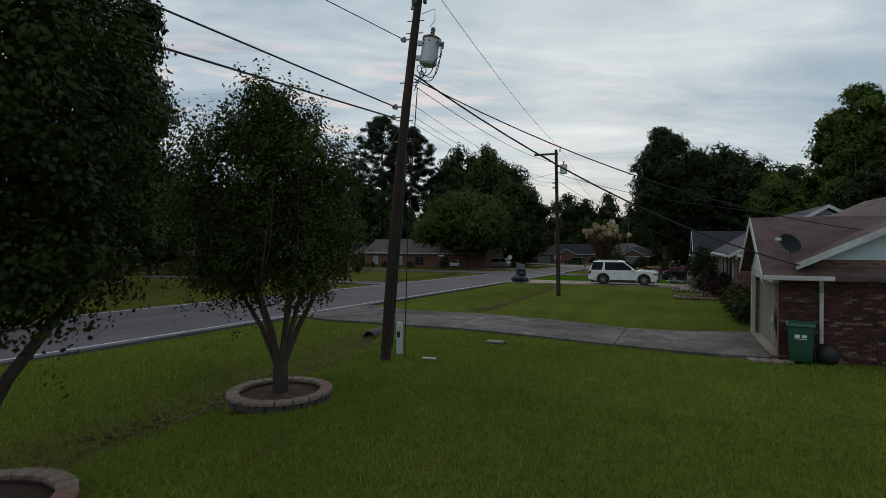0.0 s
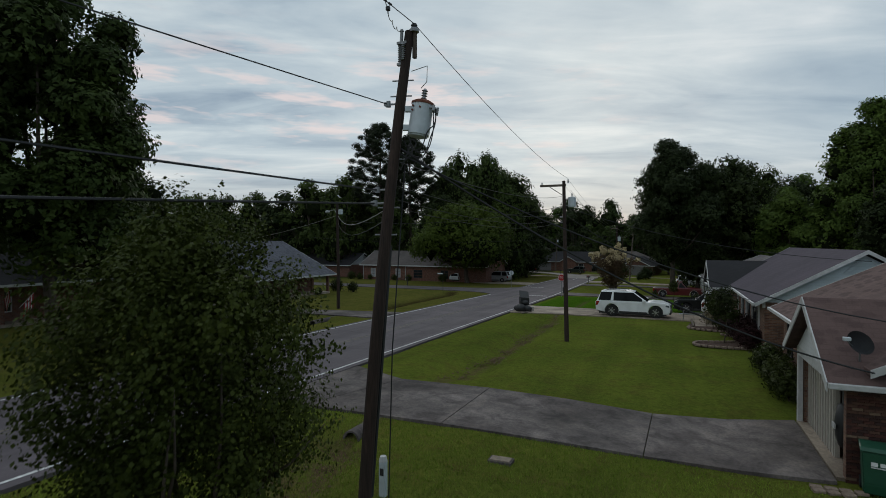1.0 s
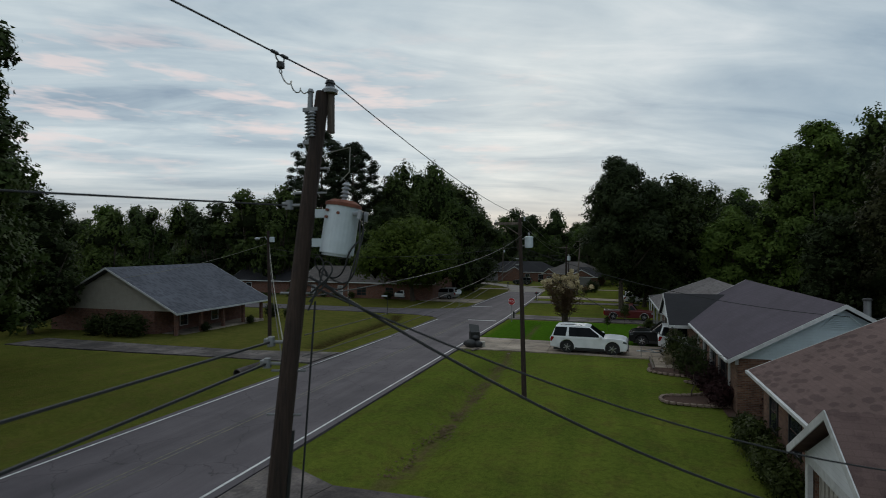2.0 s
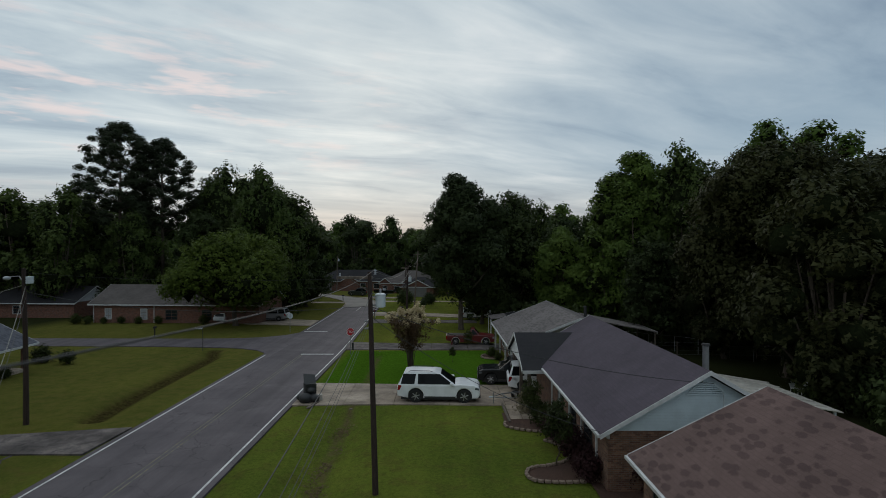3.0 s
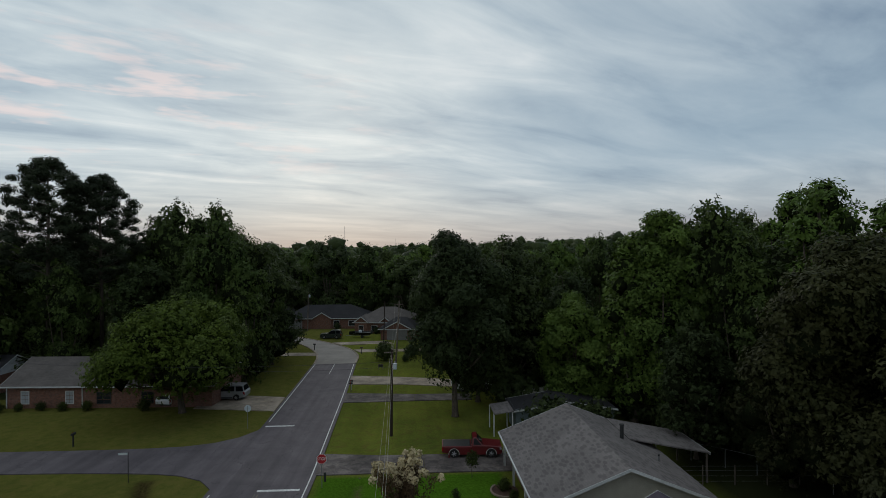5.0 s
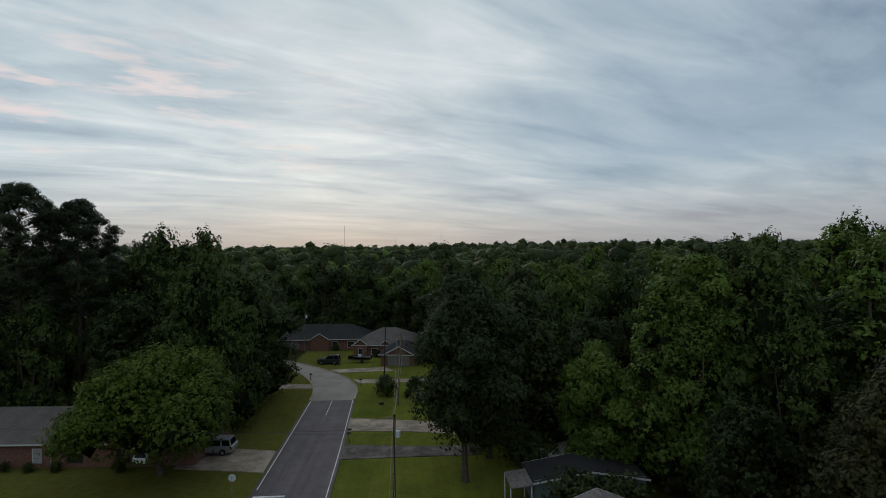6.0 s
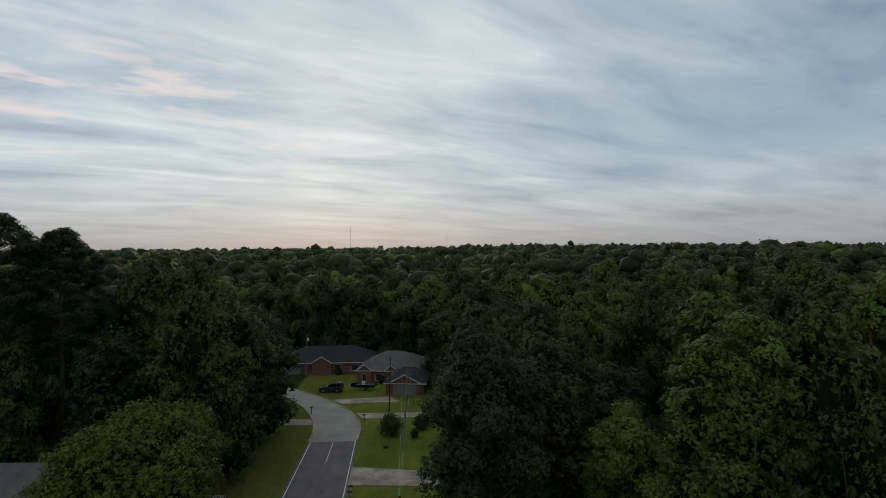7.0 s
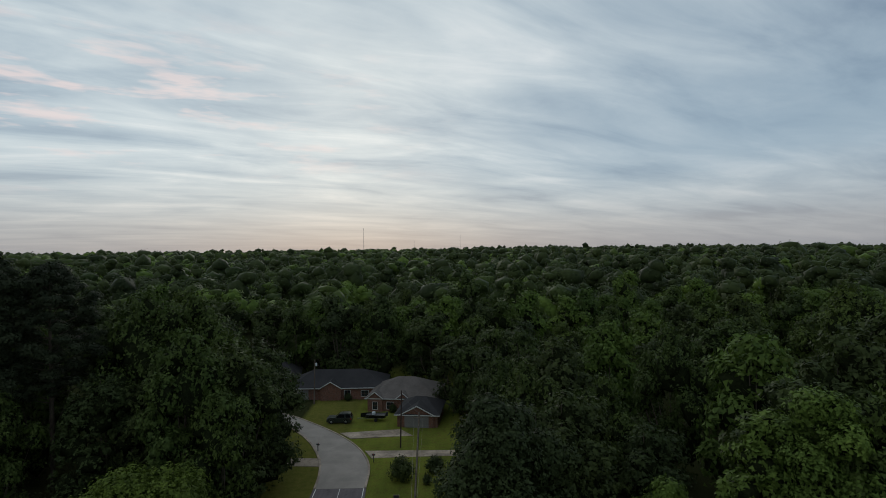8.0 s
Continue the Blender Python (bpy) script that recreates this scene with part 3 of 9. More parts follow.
def build_ground():
    xs = axis_lines([(-2600, -400, 200), (-400, -120, 20), (-120, -50, 5), (-50, -27, 1.0), (-27, -21, 0.3), (-21, -12, 1.0), (-12, -5, 0.3), (-5, 12, 0.8), (12, 60, 3), (60, 200, 20), (200, 2600, 200)])
    ys = axis_lines([(-300, -40, 20), (-40, 0, 2.0), (0, 112, 0.5), (112, 170, 2.0), (170, 400, 23), (400, 4600, 200)])
    nx, ny = len(xs), len(ys)
    verts, soil, lush, woods, dry, trench = [], [], [], [], [], []
    for y in ys:
        for x in xs:
            d = ditch(x, y)
            near = abs(x) < 60 and -5 < y < 120
            z = level(x, y) - d + (0.03 * noise.noise((x * 0.5, y * 0.5, 0)) if near else 0)
            on_road = interp(y, ROAD_Y, ROAD_L) - 0.6 < x < interp(y, ROAD_Y, ROAD_R) + 0.6
            verts.append((x, y, z - (0.07 if on_road else 0.04 if near else 0.0)))
            s = 0.0
            if -12 < x < -5 and y < 64:
                s = bell(x - interp(y, DITCH_Y, DITCH_X), 0.24 if y > 14 else 0.72) * (0.8 if y > 14 else 1.0)
            soil.append(s)
            trench.append(min(1.0, 1.6 * bell(x - interp(y, LEFT_Y, LEFT_X), 0.6)) if -28 < x < -21 and 41.5 < y < 65.5 else 0.0)
            lush.append(0.9 if (x > -13 and 50 < y < 65 and x < 1.5) else 0.15 if (x > -13 and 20 < y < 45 and x < 3) else 0.0)
            dry.append(0.62 if x < -20.5 and 36 < y else 0.4 if x < -20.5 else 0.0)
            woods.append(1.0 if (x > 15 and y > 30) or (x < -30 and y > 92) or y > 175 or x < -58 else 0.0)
    faces = [(j * nx + i, j * nx + i + 1, (j + 1) * nx + i + 1, (j + 1) * nx + i) for j in range(ny - 1) for i in range(nx - 1)]
    me = raw("ground", verts, faces, M_GROUND)
    for name, data in (("soil", soil), ("lush", lush), ("woods", woods), ("dry", dry), ("trench", trench)):
        a = me.attributes.new(name, "FLOAT", "POINT")
        a.data.foreach_set("value", data)
    me.shade_smooth()
    tagged(new("ground", me), "mown green lawn with ditches, worn soil and wooded floor", "ground", kind="structure")


def strip(name, left, right, mat, lift, thick, label, category, kind="structure", parent=None):
    """A paved strip between two lines of (x, y), following the land."""
    bm = bmesh.new()
    rows = []
    for (ax, ay), (bx, by) in zip(left, right):
        rows.append([bm.verts.new((x, y, level(x, y) + lift - h)) for x, y, h in ((ax, ay, thick), (ax, ay, 0), (bx, by, 0), (bx, by, thick))])
    for a, b in zip(rows, rows[1:]):
        for k in range(3):
            bm.faces.new((a[k], a[k + 1], b[k + 1], b[k]))
    bm.faces.new(rows[0][::-1])
    bm.faces.new(rows[-1])
    bmesh.ops.recalc_face_normals(bm, faces=bm.faces[:])
    if parent:
        return part(name, bm, mat, parent, label)
    return lone(name, bm, mat, label, category, kind=kind)


def smooth_line(pts, n):
    """Evenly resampled points along a rounded polyline."""
    p = np.array(pts, float)
    for _ in range(3):
        q = [p[0]]
        for a, b in zip(p, p[1:]):
            q += [a * 0.75 + b * 0.25, a * 0.25 + b * 0.75]
        p = np.array(q + [p[-1]])
    s = np.concatenate([[0], np.cumsum(np.hypot(*np.diff(p, axis=0).T))])
    t = np.linspace(0, s[-1], n)
    return list(zip(np.interp(t, s, p[:, 0]), np.interp(t, s, p[:, 1])))


def edge(ys, line, shift=0.0):
    return [(interp(y, ROAD_Y, line) + shift, y) for y in ys]


build_ground()
yy = list(np.arange(-118, 112.1, 2.0)) + [112.0]
road = strip("road", edge(yy, ROAD_L, -0.35), edge(yy, ROAD_R, 0.35), M_ASPHALT, 0.03, 0.25, "grey cracked asphalt street with white edge lines", "road")

# side street with rounded corners
side_far = smooth_line([(-19.9, 84.0), (-20.3, 77.5), (-22.5, 74.0), (-27.0, 72.3), (-45.0, 72.6), (-150.0, 74.0)], 60)
side_near = smooth_line([(-19.6, 56.0), (-19.8, 63.2), (-22.6, 65.6), (-26.5, 66.7), (-42.0, 67.5), (-150.0, 69.0)], 60)
strip("road_side", side_far, side_near, M_ASPHALT, 0.026, 0.2, "grey asphalt side street joining the main street", "road")

# pale concrete street that bends away beyond the asphalt
conc_l = smooth_line([(-21.25, 112.05), (-21.6, 117.5), (-23.0, 124.0), (-27.0, 133.0), (-34.0, 142.5), (-52.0, 150.0)], 40)
conc_r = smooth_line([(-14.8, 112.05), (-14.9, 120.5), (-18.4, 129.6), (-25.5, 138.6), (-36.0, 149.0), (-52.0, 157.5)], 40)
strip("road_concrete", conc_l, conc_r, M_CONCRETE_STREET, 0.034, 0.25, "pale concrete street with curbs, bending behind trees", "road")
for nm, ln, sgn in (("kerb_left", conc_l, -1), ("kerb_right", conc_r, 1)):
    inner = [(x, y) for x, y in ln]
    outer = [(x + sgn * 0.28, y + 0.12 * sgn * (1 if x < -22 else 0)) for x, y in ln]
    strip("kerb", outer if sgn < 0 else inner, inner if sgn < 0 else outer, M_CONCRETE, 0.12, 0.35, "pale concrete curb along the street", "curb")

# paint on the asphalt
def line_strip(ys, line, shift, width, mat, label):
    strip("road_marking", edge(ys, line, shift), edge(ys, line, shift + width), mat, 0.036, 0.004, label, "road marking")


line_strip([y for y in yy if y <= 63], ROAD_L, -0.05, 0.1, M_LINE, "worn white edge line on asphalt")
line_strip([y for y in yy if y >= 79], ROAD_L, -0.05, 0.1, M_LINE, "worn white edge line on asphalt")
line_strip(yy, ROAD_R, -0.05, 0.1, M_LINE, "worn white edge line on asphalt")
line_strip([y for y in yy if y <= 62], [(a + b) / 2 for a, b in zip(ROAD_L, ROAD_R)], -0.16, 0.07, M_LINE_YELLOW, "faded yellow centre line on asphalt")
line_strip([y for y in yy if y <= 62], [(a + b) / 2 for a, b in zip(ROAD_L, ROAD_R)], 0.08, 0.07, M_LINE_YELLOW, "faded yellow centre line on asphalt")
line_strip([y for y in yy if y >= 103], [(a + b) / 2 for a, b in zip(ROAD_L, ROAD_R)], 0.0, 0.07, M_LINE, "faded pale line on asphalt")
for x0, x1, y0 in ((-16.7, -13.6, 62.3), (-20.3, -17.4, 78.2)):
    strip("stop_bar", [(x0, y0), (x0, y0 + 0.32)], [(x1, y0), (x1, y0 + 0.32)], M_LINE, 0.037, 0.005, "white stop bar painted across one lane", "road marking")


# driveways of poured slabs with open joints
def driveway(name, near, far, cuts, mat, lift, label, cast=()):
    """near and far: the two long edges as lists of (x, y) in step; cuts: slabs per stretch; cast: stretches poured in one with the next."""
    t = thing(name, label, "driveway", kind="structure")
    z = 0.0
    for k, n in enumerate(cuts):
        for j in range(n):
            a, b = j / n, (j + 1) / n
            g0 = 0.0 if k - 1 in cast and j == 0 else 0.012
            g1 = 0.0 if k in cast and j == n - 1 else 0.012
            q = []
            for e in (near, far):
                p0, p1 = Vector(e[k]), Vector(e[k + 1])
                L = max((p1 - p0).length, 0.1)
                q.append((p0.lerp(p1, a + g0 / L), p0.lerp(p1, b - g1 / L)))
            (n0, n1), (f0, f1) = q
            z = z if g0 == 0.0 else random.uniform(-0.006, 0.006)
            bm = bmesh.new()
            sheet(bm, [(c.x, c.y, level(c.x, c.y) + lift + z) for c in (n0, n1, f1, f0)], 0.18)
            part("slab", bm, mat, t)
    return t


driveway("driveway_1", [(-12.55, 16.3), (-11.0, 15.8), (-6.6, 15.85), (-4.0, 16.0), (-1.5, 16.25), (0.6, 16.5), (2.5, 16.75)], [(-12.6, 21.3), (-9.9, 20.0), (-6.6, 20.1), (-4.0, 20.1), (-1.4, 20.0), (0.6, 20.5), (2.5, 21.2)], (1, 1, 1, 1, 1, 1), M_CONCRETE_OLD, 0.035, "stained grey concrete driveway slabs leading to the garage", (2, 4))
driveway("driveway_1_apron", [(2.53, 17.05), (3.48, 17.05)], [(2.53, 21.25), (3.48, 21.25)], (1,), M_CONCRETE, 0.04, "pale concrete garage apron")
driveway("driveway_2", [(-12.8, 44.6), (-6.4, 44.8), (0.7, 44.6), (9.0, 44.6)], [(-12.8, 50.6), (-6.4, 50.2), (0.7, 49.9), (9.0, 50.0)], (2, 2, 2), M_CONCRETE, 0.035, "pale concrete driveway slabs under a white vehicle")
driveway("driveway_3", [(-13.0, 65.2), (-8.0, 65.2), (3.2, 65.0)], [(-13.1, 69.9), (-8.0, 69.2), (3.2, 68.9)], (1, 3), M_CONCRETE_OLD, 0.03, "grey concrete driveway under a red pickup")
driveway("driveway_4", [(-13.75, 87.2), (-5.0, 87.4), (2, 87.4)], [(-13.75, 91.9), (-5.0, 90.6), (2, 90.4)], (2, 1), M_CONCRETE_OLD, 0.03, "grey concrete driveway by the street")
driveway("driveway_5", [(-14.0, 96.9), (-6.4, 96.2), (2, 94.0)], [(-14.2, 102.4), (-6.4, 100.8), (2, 98.4)], (2, 1), M_CONCRETE, 0.03, "pale concrete driveway by the street")
driveway("driveway_6", [(-15.0, 123.0), (-4.0, 123.4), (4.0, 123.2)], [(-16.4, 126.2), (-4.0, 125.9), (4.0, 125.6)], (3, 2), M_CONCRETE, 0.03, "pale concrete driveway near the bend")
driveway("driveway_7", [(-19.6, 132.3), (-9.0, 133.2)], [(-21.9, 135.3), (-11.3, 136.8)], (3,), M_CONCRETE, 0.03, "pale concrete driveway to a garage")
driveway("driveway_8", [(-22.0, 119.9), (-29.5, 120.6)], [(-22.8, 123.2), (-30.0, 123.8)], (2,), M_CONCRETE, 0.03, "pale concrete driveway by the bend")
driveway("driveway_9", [(-20.9, 84.2), (-30.6, 86.0)], [(-21.1, 90.4), (-30.0, 92.6)], (3,), M_CONCRETE, 0.03, "pale concrete pad with a parked minivan")
driveway("driveway_10", [(-20.4, 36.2), (-26.4, 36.1), (-34.0, 35.6), (-46.0, 35.2)], [(-20.3, 40.2), (-26.6, 38.9), (-34.0, 38.6), (-46.0, 38.6)], (1, 2, 3), M_CONCRETE_OLD, 0.03, "weathered concrete driveway across the lawn")


# ---- houses ----
def roof_gable(bm, x0, x1, y0, y1, z_eave, z_ridge, along="y", thick=0.12):
    """A pitched roof shell with thickness; the ridge runs along y or x."""
    if along == "y":
        xm = (x0 + x1) / 2
        out = [(x0, z_eave), (xm, z_ridge), (x1, z_eave), (x1, z_eave - thick), (xm, z_ridge - thick * 1.1), (x0, z_eave - thick)]
        return prism(bm, out, "y", y0, y1)
    ym = (y0 + y1) / 2
    out = [(y0, z_eave), (ym, z_ridge), (y1, z_eave), (y1, z_eave - thick), (ym, z_ridge - thick * 1.1), (y0, z_eave - thick)]
    return prism(bm, out, "x", x0, x1)


def bargeboards(parent, x0, x1, y0, y1, z_eave, z_ridge, along="y", ends=(0, 1), deep=0.17, mat=None):
    """White boards along the gable rakes and the eaves."""
    mat = mat or M_WHITE
    for end in ends:
        for sgn in (-1, 1):
            bm = bmesh.new()
            if along == "y":
                xm, w = (x0 + x1) / 2, (y0 - 0.03, y0 - 0.002) if end == 0 else (y1 + 0.002, y1 + 0.03)
                e = x0 if sgn < 0 else x1
                prism(bm, [(e, z_eave + 0.012), (xm, z_ridge + 0.012), (xm, z_ridge - deep), (e, z_eave - deep)], "y", *w)
            else:
                ym, w = (y0 + y1) / 2, (x0 - 0.03, x0 - 0.002) if end == 0 else (x1 + 0.002, x1 + 0.03)
                e = y0 if sgn < 0 else y1
                prism(bm, [(e, z_eave + 0.012), (ym, z_ridge + 0.012), (ym, z_ridge - deep), (e, z_eave - deep)], "x", *w)
            part("bargeboard", bm, mat, parent)


def gutter(parent, x, y0, y1, z, along="y", side=-1):
    bm = bmesh.new()
    a, b = (x + side * 0.11, x + side * 0.004) if side < 0 else (x + 0.004, x + 0.11)
    if along == "y":
        box(bm, a, b, y0, y1, z - 0.12, z + 0.0, 0.015)
    else:
        box(bm, y0, y1, a, b, z - 0.12, z + 0.0, 0.015)
    return part("gutter", bm, M_WHITE, parent)


def window(parent, x, y, z, w, h, facing="w", frame=None, bars=(1, 1), shutters=False, pane=None):
    """A framed sash window, set proud of the wall that it stands in."""
    f = frame or M_WHITE
    sx = {"w": -1, "e": 1}.get(facing, 0)
    sy = {"s": -1, "n": 1}.get(facing, 0)

    def at(u0, u1, v0, v1, d0, d1, bevel=0.0):
        bm = bmesh.new()
        if sx:
            box(bm, min(x + sx * d0, x + sx * d1), max(x + sx * d0, x + sx * d1), y + u0, y + u1, z + v0, z + v1, bevel)
        else:
            box(bm, x + u0, x + u1, min(y + sy * d0, y + sy * d1), max(y + sy * d0, y + sy * d1), z + v0, z + v1, bevel)
        return bm
    fr = at(-w / 2 - 0.05, -w / 2 + 0.03, -0.05, h + 0.05, -0.02, 0.04)
    for bmx in (at(w / 2 - 0.03, w / 2 + 0.05, -0.05, h + 0.05, -0.02, 0.04), at(-w / 2, w / 2, h - 0.03, h + 0.05, -0.02, 0.038), at(-w / 2, w / 2, -0.05, 0.03, -0.02, 0.038)):
        me = bpy.data.meshes.new("tmp")
        bmx.to_mesh(me)
        bmx.free()
        fr.from_mesh(me)
        bpy.data.meshes.remove(me)
    win = part("window", fr, f, parent)
    nx, nz = bars
    for i in range(nx):
        for j in range(nz):
            u0, u1 = -w / 2 + w * i / nx + 0.02, -w / 2 + w * (i + 1) / nx - 0.02
            v0, v1 = h * j / nz + 0.02, h * (j + 1) / nz - 0.02
            part("pane", at(u0, u1, v0, v1, -0.01, 0.012), pane or M_GLASS, win)
    if shutters:
        for s in (-1, 1):
            part("shutter", at(s * (w / 2 + 0.24) - 0.18, s * (w / 2 + 0.24) + 0.18, -0.03, h + 0.03, 0.0, 0.035, 0.008), M_WHITE, parent)
    return win


def wall_box(parent, x0, x1, y0, y1, z0, z1, mat, thick=0.2, skip="", name="wall"):
    """Four walls with thickness, butted end to end."""
    for side in "swne":
        if side in skip:
            continue
        bm = bmesh.new()
        if side == "s":
            box(bm, x0, x1, y0, y0 + thick, z0, z1)
        elif side == "n":
            box(bm, x0, x1, y1 - thick, y1, z0, z1)
        elif side == "w":
            box(bm, x0, x0 + thick, y0 + thick, y1 - thick, z0, z1)
        else:
            box(bm, x1 - thick, x1, y0 + thick, y1 - thick, z0, z1)
        part(name, bm, mat, parent)


def gable_wall(parent, x0, x1, y, z_base, z_eave, z_ridge, mat, along="y", thick=0.12):
    """The triangle under a gable, with its base at z_base."""
    bm = bmesh.new()
    m = (x0 + x1) / 2
    out = [(x0, z_base), (x1, z_base), (x1, z_eave), (m, z_ridge), (x0, z_eave)] if z_eave > z_base + 0.01 else [(x0, z_base), (x1, z_base), (m, z_ridge)]
    prism(bm, out, along, y, y + thick)
    return part("gable", bm, mat, parent)


def chimney_pipe(parent, x, y, z0, z1, r, mat=None):
    bm = bmesh.new()
    rod(bm, (x, y, z0), (x, y, z1), r, n=14)
    p = part("chimney_pipe", bm, mat or M_GALV, parent)
    bm = bmesh.new()
    rod(bm, (x, y, z1 + 0.04), (x, y, z1 + 0.14), r * 1.35, r * 1.2, n=14)
    rod(bm, (x, y, z1), (x, y, z1 + 0.05), r * 0.7, n=10)
    part("cap", bm, M_TRIM_BLACK, p)


def house_maroon():
    t = thing("house", "single-storey brick house with maroon shingle roof and white trim", "house", "houses on the street")
    zb = -0.85
    # main body: ridge along the street
    ex0, ex1, ey0, ey1, ze, zr = 3.04, 12.86, 16.65, 29.3, 2.22, 4.62
    s = (zr - ze) / ((ex1 - ex0) / 2)
    wall_box(t, 3.5, 12.4, 17.0, 29.0, zb, ze + 0.1, M_BRICK_TAN, skip="w")
    bm = bmesh.new()
    box(bm, 3.5, 3.7, 21.4, 28.8, zb, ze + 0.1)
    part("wall", bm, M_BRICK_TAN, t)
    bm = bmesh.new()
    box(bm, 3.5, 3.7, 17.2, 19.2, zb, ze + 0.1)
    part("wall", bm, M_BRICK_TAN, t)
    bm = bmesh.new()
    box(bm, 3.5, 3.7, 19.2, 21.4, zb, ze + 0.1)
    part("wall", bm, M_DOOR_PANEL, t)
    part("wall", boxed(2.705, 3.498, 17.0, 17.2, zb, 1.8), M_BRICK_TAN, t)
    gable_wall(t, 3.5, 12.4, 16.97, ze + 0.1, ze + 0.1, ze + 0.02 + s * 4.45, M_BLUE_SIDING)
    gable_wall(t, 3.5, 12.4, 28.9, ze + 0.1, ze + 0.1, ze + 0.02 + s * 4.45, M_BLUE_SIDING)
    bm = bmesh.new()
    roof_gable(bm, ex0, ex1, ey0, ey1, ze, zr)
    part("roof", bm, M_ROOF_MAROON, t, "maroon asphalt shingles with dark blended spots")
    bargeboards(t, ex0, ex1, ey0, ey1, ze, zr)
    gutter(t, ex0, 21.7, ey1, ze)
    # garage wing towards the street
    wx0, wx1, wy0, wy1, we, wr = 2.27, 6.3, 16.62, 21.62, 1.9, 3.54
    bm = bmesh.new()
    roof_gable(bm, wx0, wx1, wy0, wy1, we, wr, "x")
    part("wing_roof", bm, M_ROOF_MAROON_WING, t)
    bargeboards(t, wx0, wx1, wy0, wy1, we, wr, "x", ends=(0,), deep=0.2)
    bm = bmesh.new()
    prism(bm, [(wy0 + 0.4, we + 0.02), (wy1 - 0.4, we + 0.02), ((wy0 + wy1) / 2, wr - 0.3)], "x", 2.56, 2.68)
    part("gable", bm, M_WHITE_SIDING, t)
    bm = bmesh.new()
    box(bm, 2.56, 2.7, wy0 + 0.3, wy1 - 0.3, we - 0.22, we + 0.02)
    part("lintel", bm, M_WHITE, t)
    gutter(t, wy0, wx0, 3.86, we, "x")
    gp = part("garage_panel", boxed(2.82, 2.92, 18.35, 21.1, -0.36, we - 0.1), M_DOOR_PANEL, t, "cream vertical board panel beside the garage opening")
    for k in range(11):
        y = 18.42 + k * 0.26
        part("batten", boxed(2.792, 2.818, y, y + 0.05, -0.36, we - 0.12), M_DOOR_PANEL, gp)
    bm = bmesh.new()
    box(bm, 2.56, 2.68, 21.12, 21.3, zb, we - 0.2)
    part("post", bm, M_WHITE, t)
    bm = bmesh.new()
    box(bm, 2.72, 3.48, 21.1, 21.3, zb, we - 0.1)
    part("wall", bm, M_BRICK_TAN, t)
    # downpipe at the corner
    bm = bmesh.new()
    tube(bm, [(3.58, 16.6, 1.82), (3.62, 16.75, 1.62), (3.66, 16.92, 1.45), (3.66, 16.93, 0.12)], 0.05, 8)
    part("downpipe", bm, M_WHITE, t)
    # windows on the street side
    for y, w in ((23.0, 1.1), (25.3, 1.1), (27.6, 0.9)):
        window(t, 3.5, y, 0.45, w, 1.35, "w", M_TRIM_BLACK, (2, 2))
    chimney_pipe(t, 9.6, 25.5, 3.6, 4.6, 0.06)
    return t


